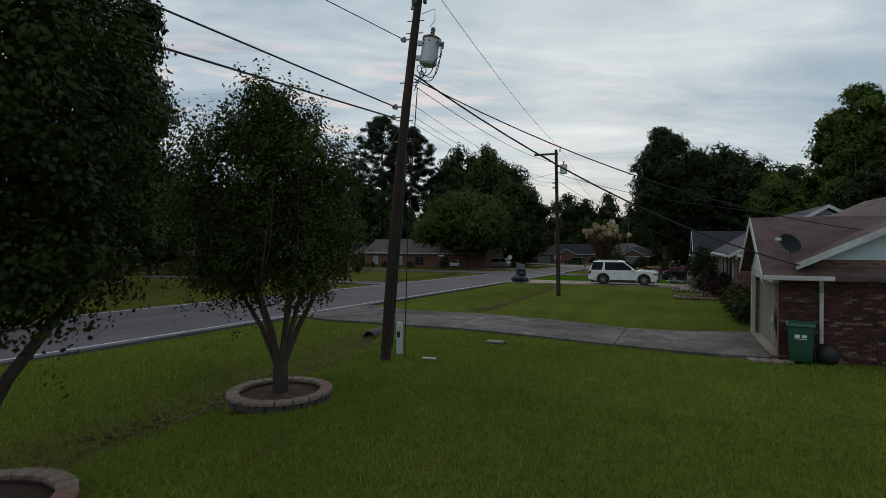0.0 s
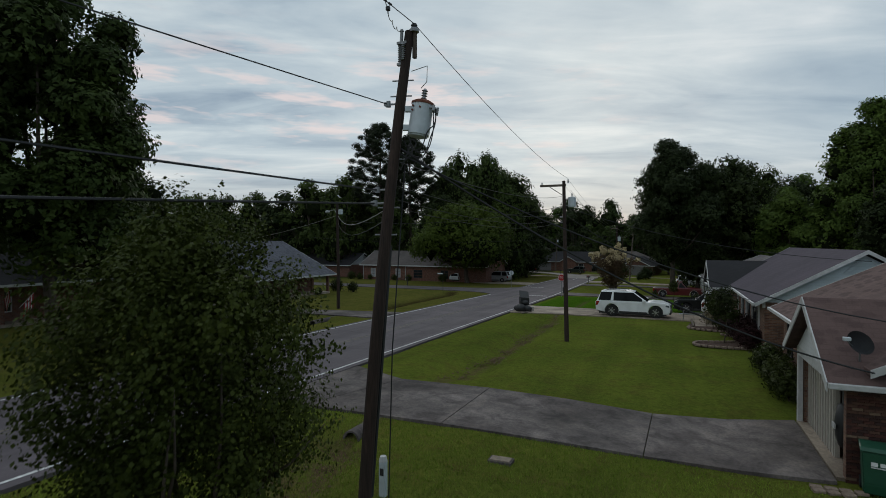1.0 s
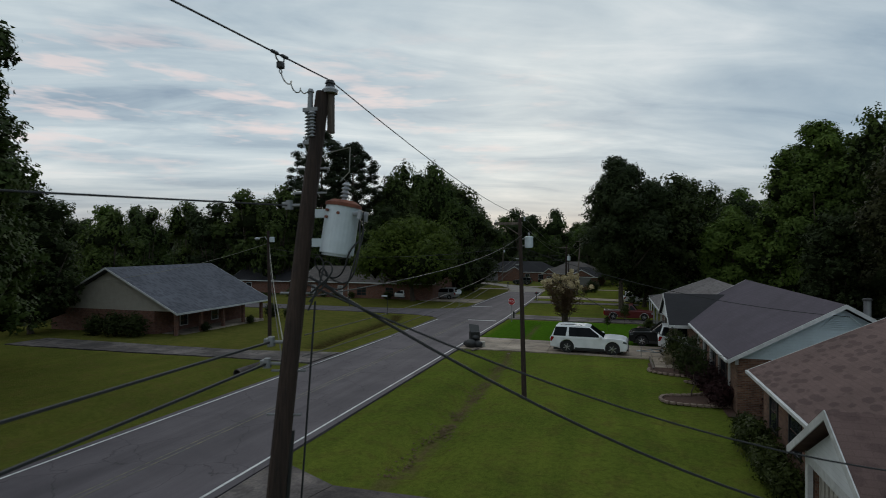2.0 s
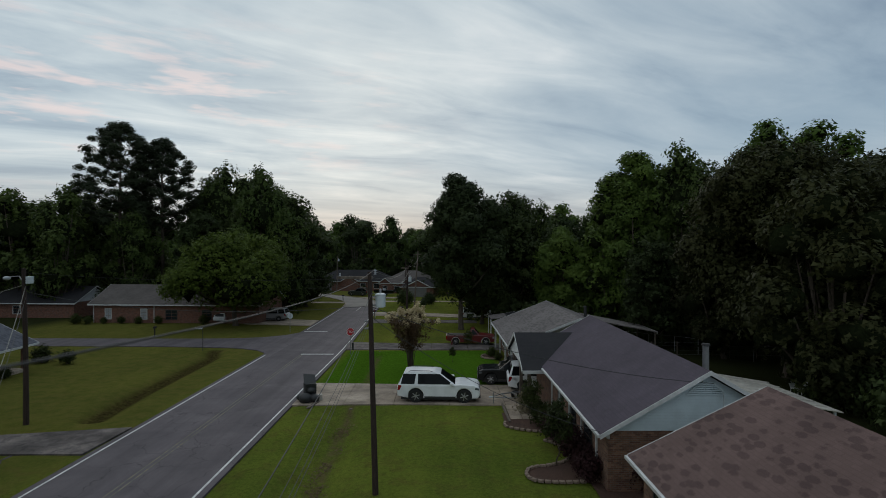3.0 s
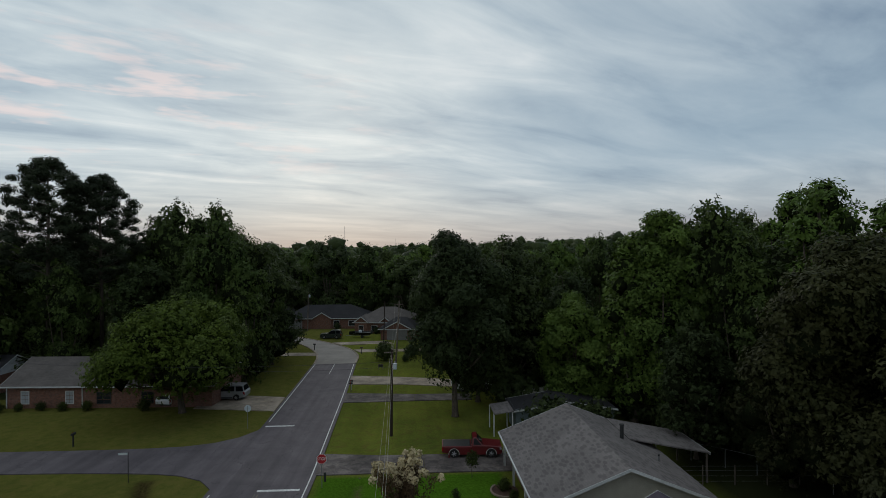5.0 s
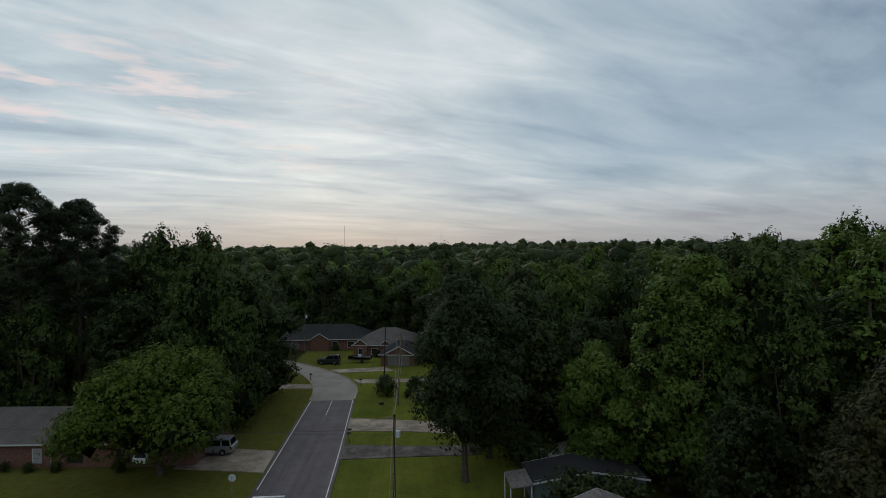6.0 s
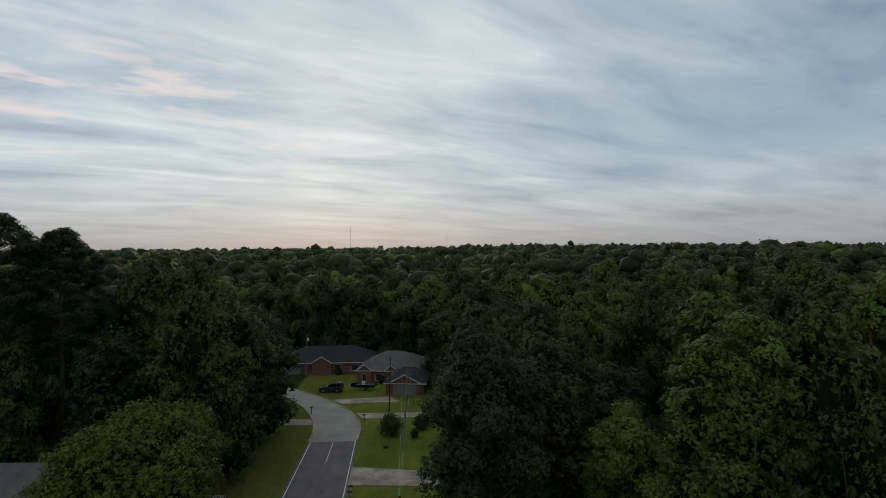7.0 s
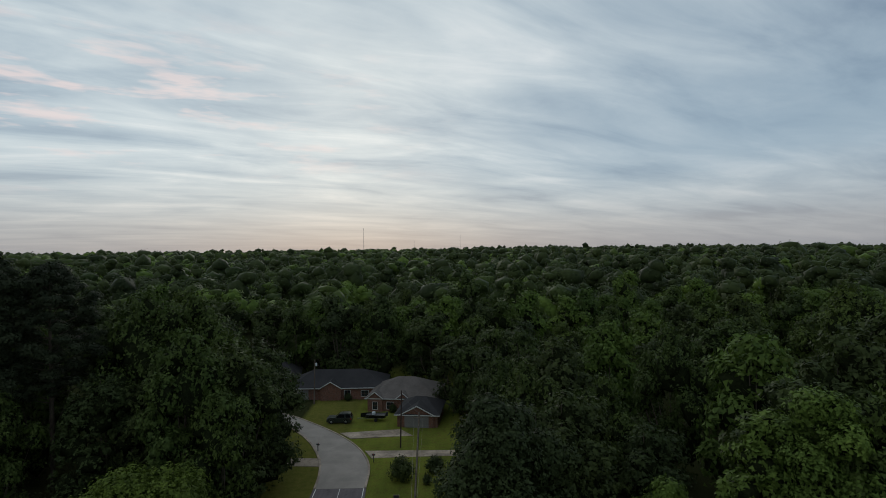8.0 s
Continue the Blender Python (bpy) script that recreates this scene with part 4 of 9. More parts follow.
def house_charcoal():
    t = thing("house", "single-storey house with charcoal roof and pale blue gable", "house", "houses on the street")
    zb = grade(41) - 0.5
    ex0, ex1, ey0, ey1, ze, zr = 2.75, 11.4, 31.5, 48.4, 2.14, 4.64
    s = (zr - ze) / ((ex1 - ex0) / 2)
    wall_box(t, 3.2, 10.95, 31.95, 48.0, zb, ze + 0.1, M_BRICK_TAN)
    gable_wall(t, 3.2, 10.95, 31.92, ze + 0.02, ze + 0.1, ze + 0.05 + s * 3.85, M_BLUE_SIDING)
    gable_wall(t, 3.2, 10.95, 47.9, ze + 0.02, ze + 0.1, ze + 0.05 + s * 3.85, M_BLUE_SIDING)
    bm = bmesh.new()
    roof_gable(bm, ex0, ex1, ey0, ey1, ze, zr)
    part("roof", bm, M_ROOF_DARK, t, "charcoal asphalt shingle roof")
    bargeboards(t, ex0, ex1, ey0, ey1, ze, zr)
    gutter(t, ex0, ey0, 43.0, ze)
    # louvred vent in the gable
    bm = bmesh.new()
    for k in range(7):
        z = 3.6 + k * 0.08
        half = max(0.06, (4.4 - z) / s * 0.55)
        box(bm, 7.07 - half, 7.07 + half, 31.86, 31.915, z, z + 0.055)
    part("vent", bm, M_BLUE_SIDING, t, "pale louvred gable vent")
    bm = bmesh.new()
    box(bm, 3.1, 3.22, 31.8, 31.94, ze - 0.25, ze + 0.12)
    part("corner_board", bm, M_WHITE, t)
    # service mast and drop on the gable
    bm = bmesh.new()
    tube(bm, [(7.75, 31.8, 2.1), (7.75, 31.8, 3.55), (7.65, 31.7, 3.8), (7.2, 31.5, 4.15)], 0.025, 6)
    part("service_mast", bm, M_METAL_GREY, t)
    # carport wing
    wx0, wx1, wy0, wy1, we, wr = 1.52, 6.9, 43.05, 50.3, 1.98, 3.7
    bm = bmesh.new()
    roof_gable(bm, wx0, wx1, wy0, wy1, we, wr, "x")
    part("carport_roof", bm, M_ROOF_BLACK, t, "black shingle carport roof")
    bargeboards(t, wx0, wx1, wy0, wy1, we, wr, "x", ends=(0,), deep=0.18)
    bm = bmesh.new()
    prism(bm, [(wy0 + 0.3, we + 0.02), (wy1 - 0.3, we + 0.02), ((wy0 + wy1) / 2, wr - 0.25)], "x", 1.7, 1.8)
    part("gable", bm, M_WHITE_SIDING, t)
    bm = bmesh.new()
    box(bm, 1.54, 3.2, 43.0, 43.05, we - 0.2, we - 0.01)
    part("fascia", bm, M_WHITE, t)
    for y in (43.5, 46.7, 49.9):
        bm = bmesh.new()
        box(bm, 1.9, 2.1, y - 0.1, y + 0.1, grade(y) - 0.1, we - 0.1, 0.01)
        part("post", bm, M_WOOD_GREY, t)
    for y in (33.4, 35.8, 38.2, 40.4, 42.4):
        bm = bmesh.new()
        box(bm, 3.12, 3.2, y - 0.05, y + 0.05, zb, ze + 0.02)
        part("post", bm, M_WHITE, t)
    for y in (34.8, 37.6, 40.2):
        window(t, 3.2, y, 0.3, 1.2, 1.3, "w", M_TRIM_BLACK, (2, 2))
    # chimney and rear patio roof
    chimney_pipe(t, 10.9, 39.6, 2.4, 4.1, 0.17)
    bm = bmesh.new()
    sheet(bm, [(11.0, 36.4, 2.35), (15.4, 35.6, 1.75), (15.1, 41.4, 1.75), (11.0, 41.8, 2.35)], 0.05)
    cover = part("patio_roof", bm, M_METAL_ROOF, t, "pale ribbed metal patio roof")
    for k in range(6):
        y = 36.4 + k * 0.92
        bm = bmesh.new()
        sheet(bm, [(11.05, y + 0.1, 2.385), (15.1, y - 0.2, 1.835), (15.1, y - 0.15, 1.835), (11.05, y + 0.15, 2.385)], 0.03)
        part("rib", bm, M_METAL_ROOF, cover)
    for x, y in ((15.2, 35.9), (15.05, 38.6), (14.95, 41.2)):
        bm = bmesh.new()
        box(bm, x - 0.05, x + 0.05, y - 0.05, y + 0.05, grade(y) - 0.1, 1.7)
        part("post", bm, M_METAL_GREY, t)
    return t


def house_grey():
    t = thing("house", "single-storey house with mottled grey shingle roof and tan gable", "house", "houses on the street")
    zb = grade(60) - 0.5
    ex0, ex1, ey0, ey1, ze, zr = 2.0, 13.4, 53.2, 66.8, 1.52, 3.76
    s = (zr - ze) / ((ex1 - ex0) / 2)
    wall_box(t, 2.9, 12.8, 54.2, 66.2, zb, ze + 0.15, M_BRICK_TAN)
    gable_wall(t, 2.5, 12.9, 53.9, ze - 0.02, ze + 0.1, ze + 0.02 + s * 5.2, M_TAN_SIDING)
    gable_wall(t, 2.5, 12.9, 66.1, ze - 0.02, ze + 0.1, ze + 0.02 + s * 5.2, M_TAN_SIDING)
    bm = bmesh.new()
    roof_gable(bm, ex0, ex1, ey0, ey1, ze, zr)
    part("roof", bm, M_ROOF_GREY, t, "mottled light grey asphalt shingles")
    bargeboards(t, ex0, ex1, ey0, ey1, ze, zr)
    gutter(t, ex0, ey0, ey1, ze)
    for y in (53.9, 57.8, 62.0, 66.0):
        bm = bmesh.new()
        box(bm, 2.25, 2.4, y - 0.08, y + 0.08, grade(y) - 0.1, ze - 0.05)
        part("post", bm, M_WHITE, t)
    for y in (56.0, 59.5, 64.0):
        window(t, 2.9, y, -0.4, 1.3, 1.3, "w", M_WHITE, (2, 2))
    window(t, 7.6, 53.95, 1.0, 1.9, 0.5, "s", M_WHITE, (3, 1))
    chimney_pipe(t, 10.2, 61.0, 2.6, 3.7, 0.14, M_TRIM_BLACK)
    chimney_pipe(t, 11.6, 58.0, 2.2, 2.55, 0.05)
    bm = bmesh.new()
    sheet(bm, [(11.0, 61.5, 2.55), (17.2, 61.5, 1.35), (17.2, 66.5, 1.35), (11.0, 66.5, 2.55)], 0.1)
    part("rear_roof", bm, M_ROOF_GREY, t)
    bm = bmesh.new()
    box(bm, 17.2, 17.24, 61.5, 66.5, 1.15, 1.36)
    part("fascia", bm, M_WHITE, t)
    for y in (61.7, 66.3):
        bm = bmesh.new()
        box(bm, 17.0, 17.12, y - 0.06, y + 0.06, grade(y) - 0.1, 1.3)
        part("post", bm, M_WOOD_GREY, t)
    return t


def house_simple(m, w, d, eave, ridge, mat_wall, mat_roof, mat_gable, label, along="x", windows=(), over=0.5, group="houses on the street", porch=0.0, pane=None):
    """A plain long house in its own frame: x along its front, y backwards, front on y = 0."""
    t = thing("house", label, "house", group, m=m)
    wall_box(t, 0, w, porch, d, -0.6, eave + 0.05, mat_wall)
    bm = bmesh.new()
    if along == "x":
        roof_gable(bm, -over, w + over, -over, d + over, eave, ridge, "x")
        part("roof", bm, mat_roof, t)
        bargeboards(t, -over, w + over, -over, d + over, eave, ridge, "x", deep=0.16)
        for x in (0.0, w - 0.12):
            bm = bmesh.new()
            s = (ridge - eave) / (d / 2 + over)
            prism(bm, [(0.0, eave + 0.05), (d, eave + 0.05), (d / 2, eave + 0.05 + s * d / 2)], "x", x, x + 0.12)
            part("gable", bm, mat_gable, t)
        bm = bmesh.new()
        box(bm, -over, w + over, -over - 0.03, -over - 0.002, eave - 0.16, eave + 0.005)
        part("fascia", bm, M_WHITE, t)
    else:
        roof_gable(bm, -over, w + over, -over, d + over, eave, ridge, "y")
        part("roof", bm, mat_roof, t)
        bargeboards(t, -over, w + over, -over, d + over, eave, ridge, "y", deep=0.16)
        s = (ridge - eave) / (w / 2 + over)
        for y in (porch, d - 0.12):
            gable_wall(t, 0, w, y, eave + 0.05, eave + 0.05, eave + 0.05 + s * w / 2, mat_gable)
    if porch:
        n = max(2, int(w / 2.6))
        for k in range(n + 1):
            bm = bmesh.new()
            x = 0.1 + (w - 0.2) * k / n
            box(bm, x - 0.13, x + 0.13, 0.02, 0.28, -0.6, eave - 0.1)
            part("post", bm, mat_wall, t)
        bm = bmesh.new()
        box(bm, 0, w, -0.1, porch, -0.4, 0.1)
        part("porch_floor", bm, M_CONCRETE, t)
    for x, z, ww, hh in windows:
        window(t, x, porch, z, ww, hh, "s", M_WHITE, (2, 3), pane=pane)
    return t


house_maroon()
house_charcoal()
house_grey()
# long brick house across the side street
h4 = house_simple(pose(-52.7, 88.0, grade(88), 0, 0, -3), 24.0, 9.4, 2.62, 5.1, M_BRICK_WALL, M_ROOF_BROWN, M_BRICK_WALL, "long low red brick house with brown shingle roof", windows=((2.2, 0.5, 0.9, 1.45), (7.4, 0.5, 0.9, 1.45)), pane=M_BLIND)
part("chimney", boxed(10.4, 11.3, 4.0, 4.8, 4.2, 5.85, bevel=0.02), M_BRICK_WALL, h4, "red brick chimney")
for x in (0.08, 8.9):
    part("downpipe", boxed(x - 0.05, x + 0.05, -0.1, -0.005, 0.0, 2.5, bevel=0.015), M_WHITE, h4)
# dark windows added here in place of a shaded porch recess
for x, w in ((11.4, 1.6), (16.5, 1.3)):
    window(h4, x, 0.0, 0.5, w, 1.3, "s", M_TRIM_BLACK, (2, 3))
house_simple(pose(-72.0, 94.0, grade(94), 0, 0, -3), 13.0, 9.0, 2.3, 4.6, M_BRICK_WALL, M_ROOF_BLACK, M_WHITE_SIDING, "dark-roofed house with pale gable behind trees", windows=((4.0, 0.6, 1.2, 1.2),))
# slate roofed house with a porch, turned to the street
house_simple(pose(-37.4, 43.2, grade(48) - 0.05, 0, 0, 90), 12.0, 14.4, 2.1, 5.9, M_BRICK_WALL, M_ROOF_BLUE, M_TAN_SIDING, "house with slate-blue shingle roof, tan gable and brick porch", along="x", windows=((3.4, 0.5, 0.9, 1.3), (7.5, 0.5, 0.9, 1.3)), porch=2.4, over=0.6)
house_simple(pose(-37.6, 13.0, grade(20), 0, 0, 90), 15.0, 10.0, 2.5, 4.9, M_BRICK_WALL, M_ROOF_BLACK, M_TAN_SIDING, "shaded brick house with dark roof behind a large tree", along="x", windows=((3.0, 0.7, 1.0, 1.3), (9.5, 0.7, 1.4, 1.3)), porch=1.4, over=0.6)
def hip(bm, x0, x1, y0, y1, ze, zr, inset):
    v = [bm.verts.new(c) for c in ((x0, y0, ze), (x1, y0, ze), (x1, y1, ze), (x0, y1, ze), (x0 + inset, (y0 + y1) / 2, zr), (x1 - inset, (y0 + y1) / 2, zr))]
    w = [bm.verts.new((q.co.x, q.co.y, q.co.z - 0.14)) for q in v[:4]]
    for f in ((0, 1, 5, 4), (1, 2, 5), (2, 3, 4, 5), (3, 0, 4)):
        bm.faces.new([v[k] for k in f])
    for k in range(4):
        bm.faces.new((v[k], w[k], w[(k + 1) % 4], v[(k + 1) % 4]))
    bm.faces.new(w[::-1])
    bmesh.ops.recalc_face_normals(bm, faces=bm.faces[:])
    return bm


def house_hip(m, w, d, eave, ridge, inset, mat_roof, label, gables=(), windows=(), garage=()):
    """A hip-roofed brick house in its own frame, with small front gables."""
    t = thing("house", label, "house", "houses at the bend", m=m)
    wall_box(t, 0, w, 0, d, -0.6, eave + 0.05, M_BRICK_WALL)
    part("roof", hip(bmesh.new(), -0.5, w + 0.5, -0.5, d + 0.5, eave, ridge, inset), mat_roof, t)
    bm = bmesh.new()
    box(bm, -0.52, w + 0.52, -0.53, -0.5, eave - 0.16, eave + 0.01)
    part("fascia", bm, M_WHITE, t)
    for x, gw, out, rise in gables:
        bm = bmesh.new()
        roof_gable(bm, x - gw / 2, x + gw / 2, -out, d * 0.45, eave, eave + rise)
        part("gable_roof", bm, mat_roof, t)
        bargeboards(t, x - gw / 2, x + gw / 2, -out, d * 0.45, eave, eave + rise, ends=(0,), deep=0.2)
        gable_wall(t, x - gw / 2 + 0.3, x + gw / 2 - 0.3, -out + 0.3, -0.6, eave, eave + rise * 0.85, M_BRICK_WALL)
        for s in (-1, 1):
            bm = bmesh.new()
            box(bm, x + s * (gw / 2 - 0.4) - 0.1, x + s * (gw / 2 - 0.4) + 0.1, -out + 0.42, -0.01, -0.6, eave)
            part("wall", bm, M_BRICK_WALL, t)
    for x, z, ww, hh, y in windows:
        window(t, x, y, z, ww, hh, "s", M_WHITE, (2, 2))
    for x0, x1, y in garage:
        bm = bmesh.new()
        box(bm, x0, x1, y - 0.05, y - 0.004, -0.1, 2.1)
        for k in range(1, 4):
            box(bm, x0, x1, y - 0.065, y - 0.051, -0.1 + k * 0.55 - 0.02, -0.1 + k * 0.55)
        part("garage_door", bm, M_DOOR_GREY, t)
    return t


# group at the bend
house_hip(pose(-37.0, 157.5, grade(156), 0, 0, 0), 21.0, 11.0, 2.6, 5.4, 5.5, M_ROOF_BLACK, "brick house with dark hip roof at the bend", gables=((9.5, 5.0, 1.0, 1.5),), windows=((13.0, 0.3, 1.3, 1.7, 0.0), (16.8, 0.6, 1.6, 1.3, 0.0)), garage=((0.8, 4.6, 0.0),))
house_hip(pose(-18.6, 149.0, grade(150), 0, 0, -8), 14.0, 12.0, 2.6, 5.6, 5.8, M_ROOF_BROWN, "brick house with brown hip roof and small front gables", gables=((1.6, 3.6, 0.8, 1.4), (7.2, 3.0, 0.5, 1.2)), windows=((1.6, 0.4, 1.0, 1.5, -0.5), (4.6, 0.4, 1.4, 1.4, 0.0)))
house_hip(pose(-12.0, 138.4, grade(137), 0, 0, -8), 7.4, 9.0, 2.3, 4.4, 3.2, M_ROOF_BLACK, "dark-roofed garage wing with pale gable", gables=((3.7, 6.6, 0.6, 1.7),), garage=((1.4, 5.8, -0.3),))
house_hip(pose(-52.0, 166.0, grade(160), 0, 0, 10), 15.0, 10.0, 2.6, 5.6, 5.0, M_ROOF_BLACK, "dark hip-roofed house behind the bend", windows=((10.0, 0.4, 1.4, 1.4, 0.0),))


# ---- trees ----
ICO = bmesh.new()
bmesh.ops.create_icosphere(ICO, subdivisions=1, radius=1.08)
ICO_V = np.array([v.co[:] for v in ICO.verts])
ICO_F = np.array([[v.index for v in f.verts] for f in ICO.faces])
ICO.free()


def leaf_mesh(name, rng, clumps, count, size, mat, flat=0.5, inner=0.25, aspect=1.7, up=0.25, core=0.0, tri=False, spray=0, reach=5.0, rise=0.55, dark_core=False, masses=()):
    """Many small leaves on and in a set of clumps (centre, radii).
    spray: leaves to a shoot, which stands out of its clump; core: solid masses inside the clumps, which can be painted
    near black as the crown's inner shade; masses: larger ones inside whole limbs of leaf; tri: three-cornered leaves."""
    vol = np.array([(r[0] * r[1] + r[1] * r[2] + r[0] * r[2]) ** 0.9 for _, r in clumps])
    shoots = count // spray if spray else count
    count = shoots * spray if spray else count
    pick = rng.choice(len(clumps), shoots, p=vol / vol.sum())
    C = np.array([c for c, _ in clumps])[pick]
    R = np.array([r for _, r in clumps])[pick]
    d = rng.normal(size=(shoots, 3))
    d[:, 2] += 0.4
    d /= np.linalg.norm(d, axis=1)[:, None]
    rad = np.where(rng.random(shoots) < inner, rng.uniform(0.25, 0.8, shoots), rng.normal(0.92, 0.10, shoots))
    P = C + d * R * rad[:, None]
    if spray:
        way = d + np.array([0, 0, rise]) + rng.normal(size=(shoots, 3)) * 0.35
        way /= np.linalg.norm(way, axis=1)[:, None]
        long = size * reach * rng.uniform(0.4, 1.3, shoots)
        P, d, way, long = [np.repeat(v, spray, axis=0) for v in (P, d, way, long)]
        u = rng.random(count)
        side = rng.normal(size=(count, 3)) * (long * 0.24 * (1.15 - u) + size * 0.3)[:, None]
        P = P + way * (long * u)[:, None] + side
    nrm = d * (1.4 - flat) + rng.normal(size=(count, 3)) * 0.28 + np.array([0, 0, up])
    nrm /= np.linalg.norm(nrm, axis=1)[:, None]
    t = np.cross(nrm, rng.normal(size=(count, 3)))
    t /= np.linalg.norm(t, axis=1)[:, None] + 1e-9
    b = np.cross(nrm, t)
    s = size * rng.uniform(0.6, 1.4, count)[:, None]
    a, w = t * s * 0.5, b * s * 0.5 / aspect * 1.3
    if tri:
        k = 3
        V = np.stack([P - a * 1.1 - w, P + a * 1.3 + nrm * s * 0.08, P - a * 0.4 + w * 1.5], axis=1).reshape(-1, 3)
    else:
        k = 4
        V = np.stack([P - a, P - w + nrm * s * 0.08, P + a, P + w + nrm * s * 0.08], axis=1).reshape(-1, 3)
    loops = np.arange(count * k)
    starts = np.arange(0, count * k, k)
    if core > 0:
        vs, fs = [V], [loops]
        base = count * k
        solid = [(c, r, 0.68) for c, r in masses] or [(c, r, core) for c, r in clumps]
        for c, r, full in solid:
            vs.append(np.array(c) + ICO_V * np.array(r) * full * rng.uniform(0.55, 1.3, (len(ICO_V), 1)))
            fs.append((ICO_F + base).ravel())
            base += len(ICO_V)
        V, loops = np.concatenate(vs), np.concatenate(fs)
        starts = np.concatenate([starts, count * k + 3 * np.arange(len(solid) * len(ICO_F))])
    me = bpy.data.meshes.new(name)
    me.vertices.add(len(V))
    me.vertices.foreach_set("co", V.astype(np.float32).ravel())
    me.loops.add(len(loops))
    me.loops.foreach_set("vertex_index", loops.astype(np.int32))
    me.polygons.add(len(starts))
    me.polygons.foreach_set("loop_start", starts.astype(np.int32))
    # second slot paints the inner shade of the crown on its core masses
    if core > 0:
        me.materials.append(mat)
        me.materials.append(M_CROWN_SHADE if dark_core else mat)
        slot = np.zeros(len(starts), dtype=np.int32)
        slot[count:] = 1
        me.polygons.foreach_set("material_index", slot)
    else:
        me.materials.append(mat)
    me.update(calc_edges=True)
    return me


def crown_clumps(rng, centre, radii, n, share, squash=0.9, full=0.25):
    """Clumps that fill one crown: fullest at the height given by full, tapering to a rounded top."""
    out = []
    R, H = (radii[0] + radii[1]) / 2, radii[2] * 2
    z0 = centre[2] - radii[2]
    for k in range(n):
        u = (k + rng.random()) / n
        form = (1 - max(0.0, (u - full) / (1 - full)) ** 3.0) ** 0.5 * (0.7 + 0.3 * min(1.0, u / full))
        r = share * R * rng.uniform(0.65, 1.3) * (1 - 0.15 * u)
        reach = max(0.0, R * form * rng.uniform(0.86, 1.08) - r * 0.7) * math.sqrt(rng.uniform(0.25, 1.0))
        a = k * 2.39996 + rng.uniform(-0.5, 0.5)
        c = np.array((centre[0] + math.cos(a) * reach * radii[0] / R, centre[1] + math.sin(a) * reach * radii[1] / R, z0 + r * 0.5 + u * (H - r * 1.3)))
        out.append((c, np.array((r, r, r * squash))))
    for u in (0.3, 0.55):
        out.append((np.array((centre[0], centre[1], z0 + H * u)), np.array((radii[0] * 0.55, radii[1] * 0.55, H * 0.2))))
    return out


def lobed_crown(rng, centre, radii, n, share, squash=0.9, full=0.25, lobe=0.4):
    """A crown of great lobes, each hung with smaller clumps on its upper and outer side: (clumps, lobes)."""
    R, H = (radii[0] + radii[1]) / 2, radii[2] * 2
    z0 = centre[2] - radii[2]
    count = max(7, int(n / 7.0 * max(1.0, H / (2.0 * R))))
    lobes, clumps = [], []

    def form_at(u):
        return max(0.05, 1 - max(0.0, (u - full) / (1 - full)) ** 2.6) ** 0.5 * (0.72 + 0.28 * min(1.0, u / full))
    for k in range(count):
        u = (k + rng.uniform(0.2, 0.8)) / count
        form = form_at(u)
        r = lobe * R * rng.uniform(0.7, 1.25) * (1 - 0.22 * u)
        reach = max(0.0, R * form * rng.uniform(0.88, 1.12) - r * 0.85)
        if u < 0.85:
            reach *= rng.uniform(0.75, 1.0)
        a = k * 2.39996 + rng.uniform(-0.5, 0.5)
        c = np.array((centre[0] + math.cos(a) * reach * radii[0] / R, centre[1] + math.sin(a) * reach * radii[1] / R, z0 + r * 0.6 + u * (H - r * 1.5)))
        lobes.append((c, np.array((r, r, r * squash))))
        out = np.array((math.cos(a), math.sin(a), 0.0)) * min(1.0, reach / R * 1.4)
        for j in range(max(4, int(n / count))):
            d = rng.normal(size=3) + out * 0.7 + np.array((0, 0, 0.55))
            d /= np.linalg.norm(d)
            q = share * R * rng.uniform(0.6, 1.2)
            clumps.append((c + d * (np.array((r, r, r * squash)) - q * 0.45) * rng.uniform(0.8, 1.08), np.array((q, q, q * squash * 0.85))))
    # the heart of the crown, level by level
    steps = max(2, int(H / R))
    for k in range(steps):
        u = 0.16 + 0.5 * k / max(1, steps - 1)
        w = 0.62 * form_at(u)
        lobes.append((np.array((centre[0] + rng.normal() * 0.1 * R, centre[1] + rng.normal() * 0.1 * R, z0 + H * u)), np.array((radii[0] * w, radii[1] * w, min(R * 0.6, H * 0.2)))))
    return clumps + lobes, lobes


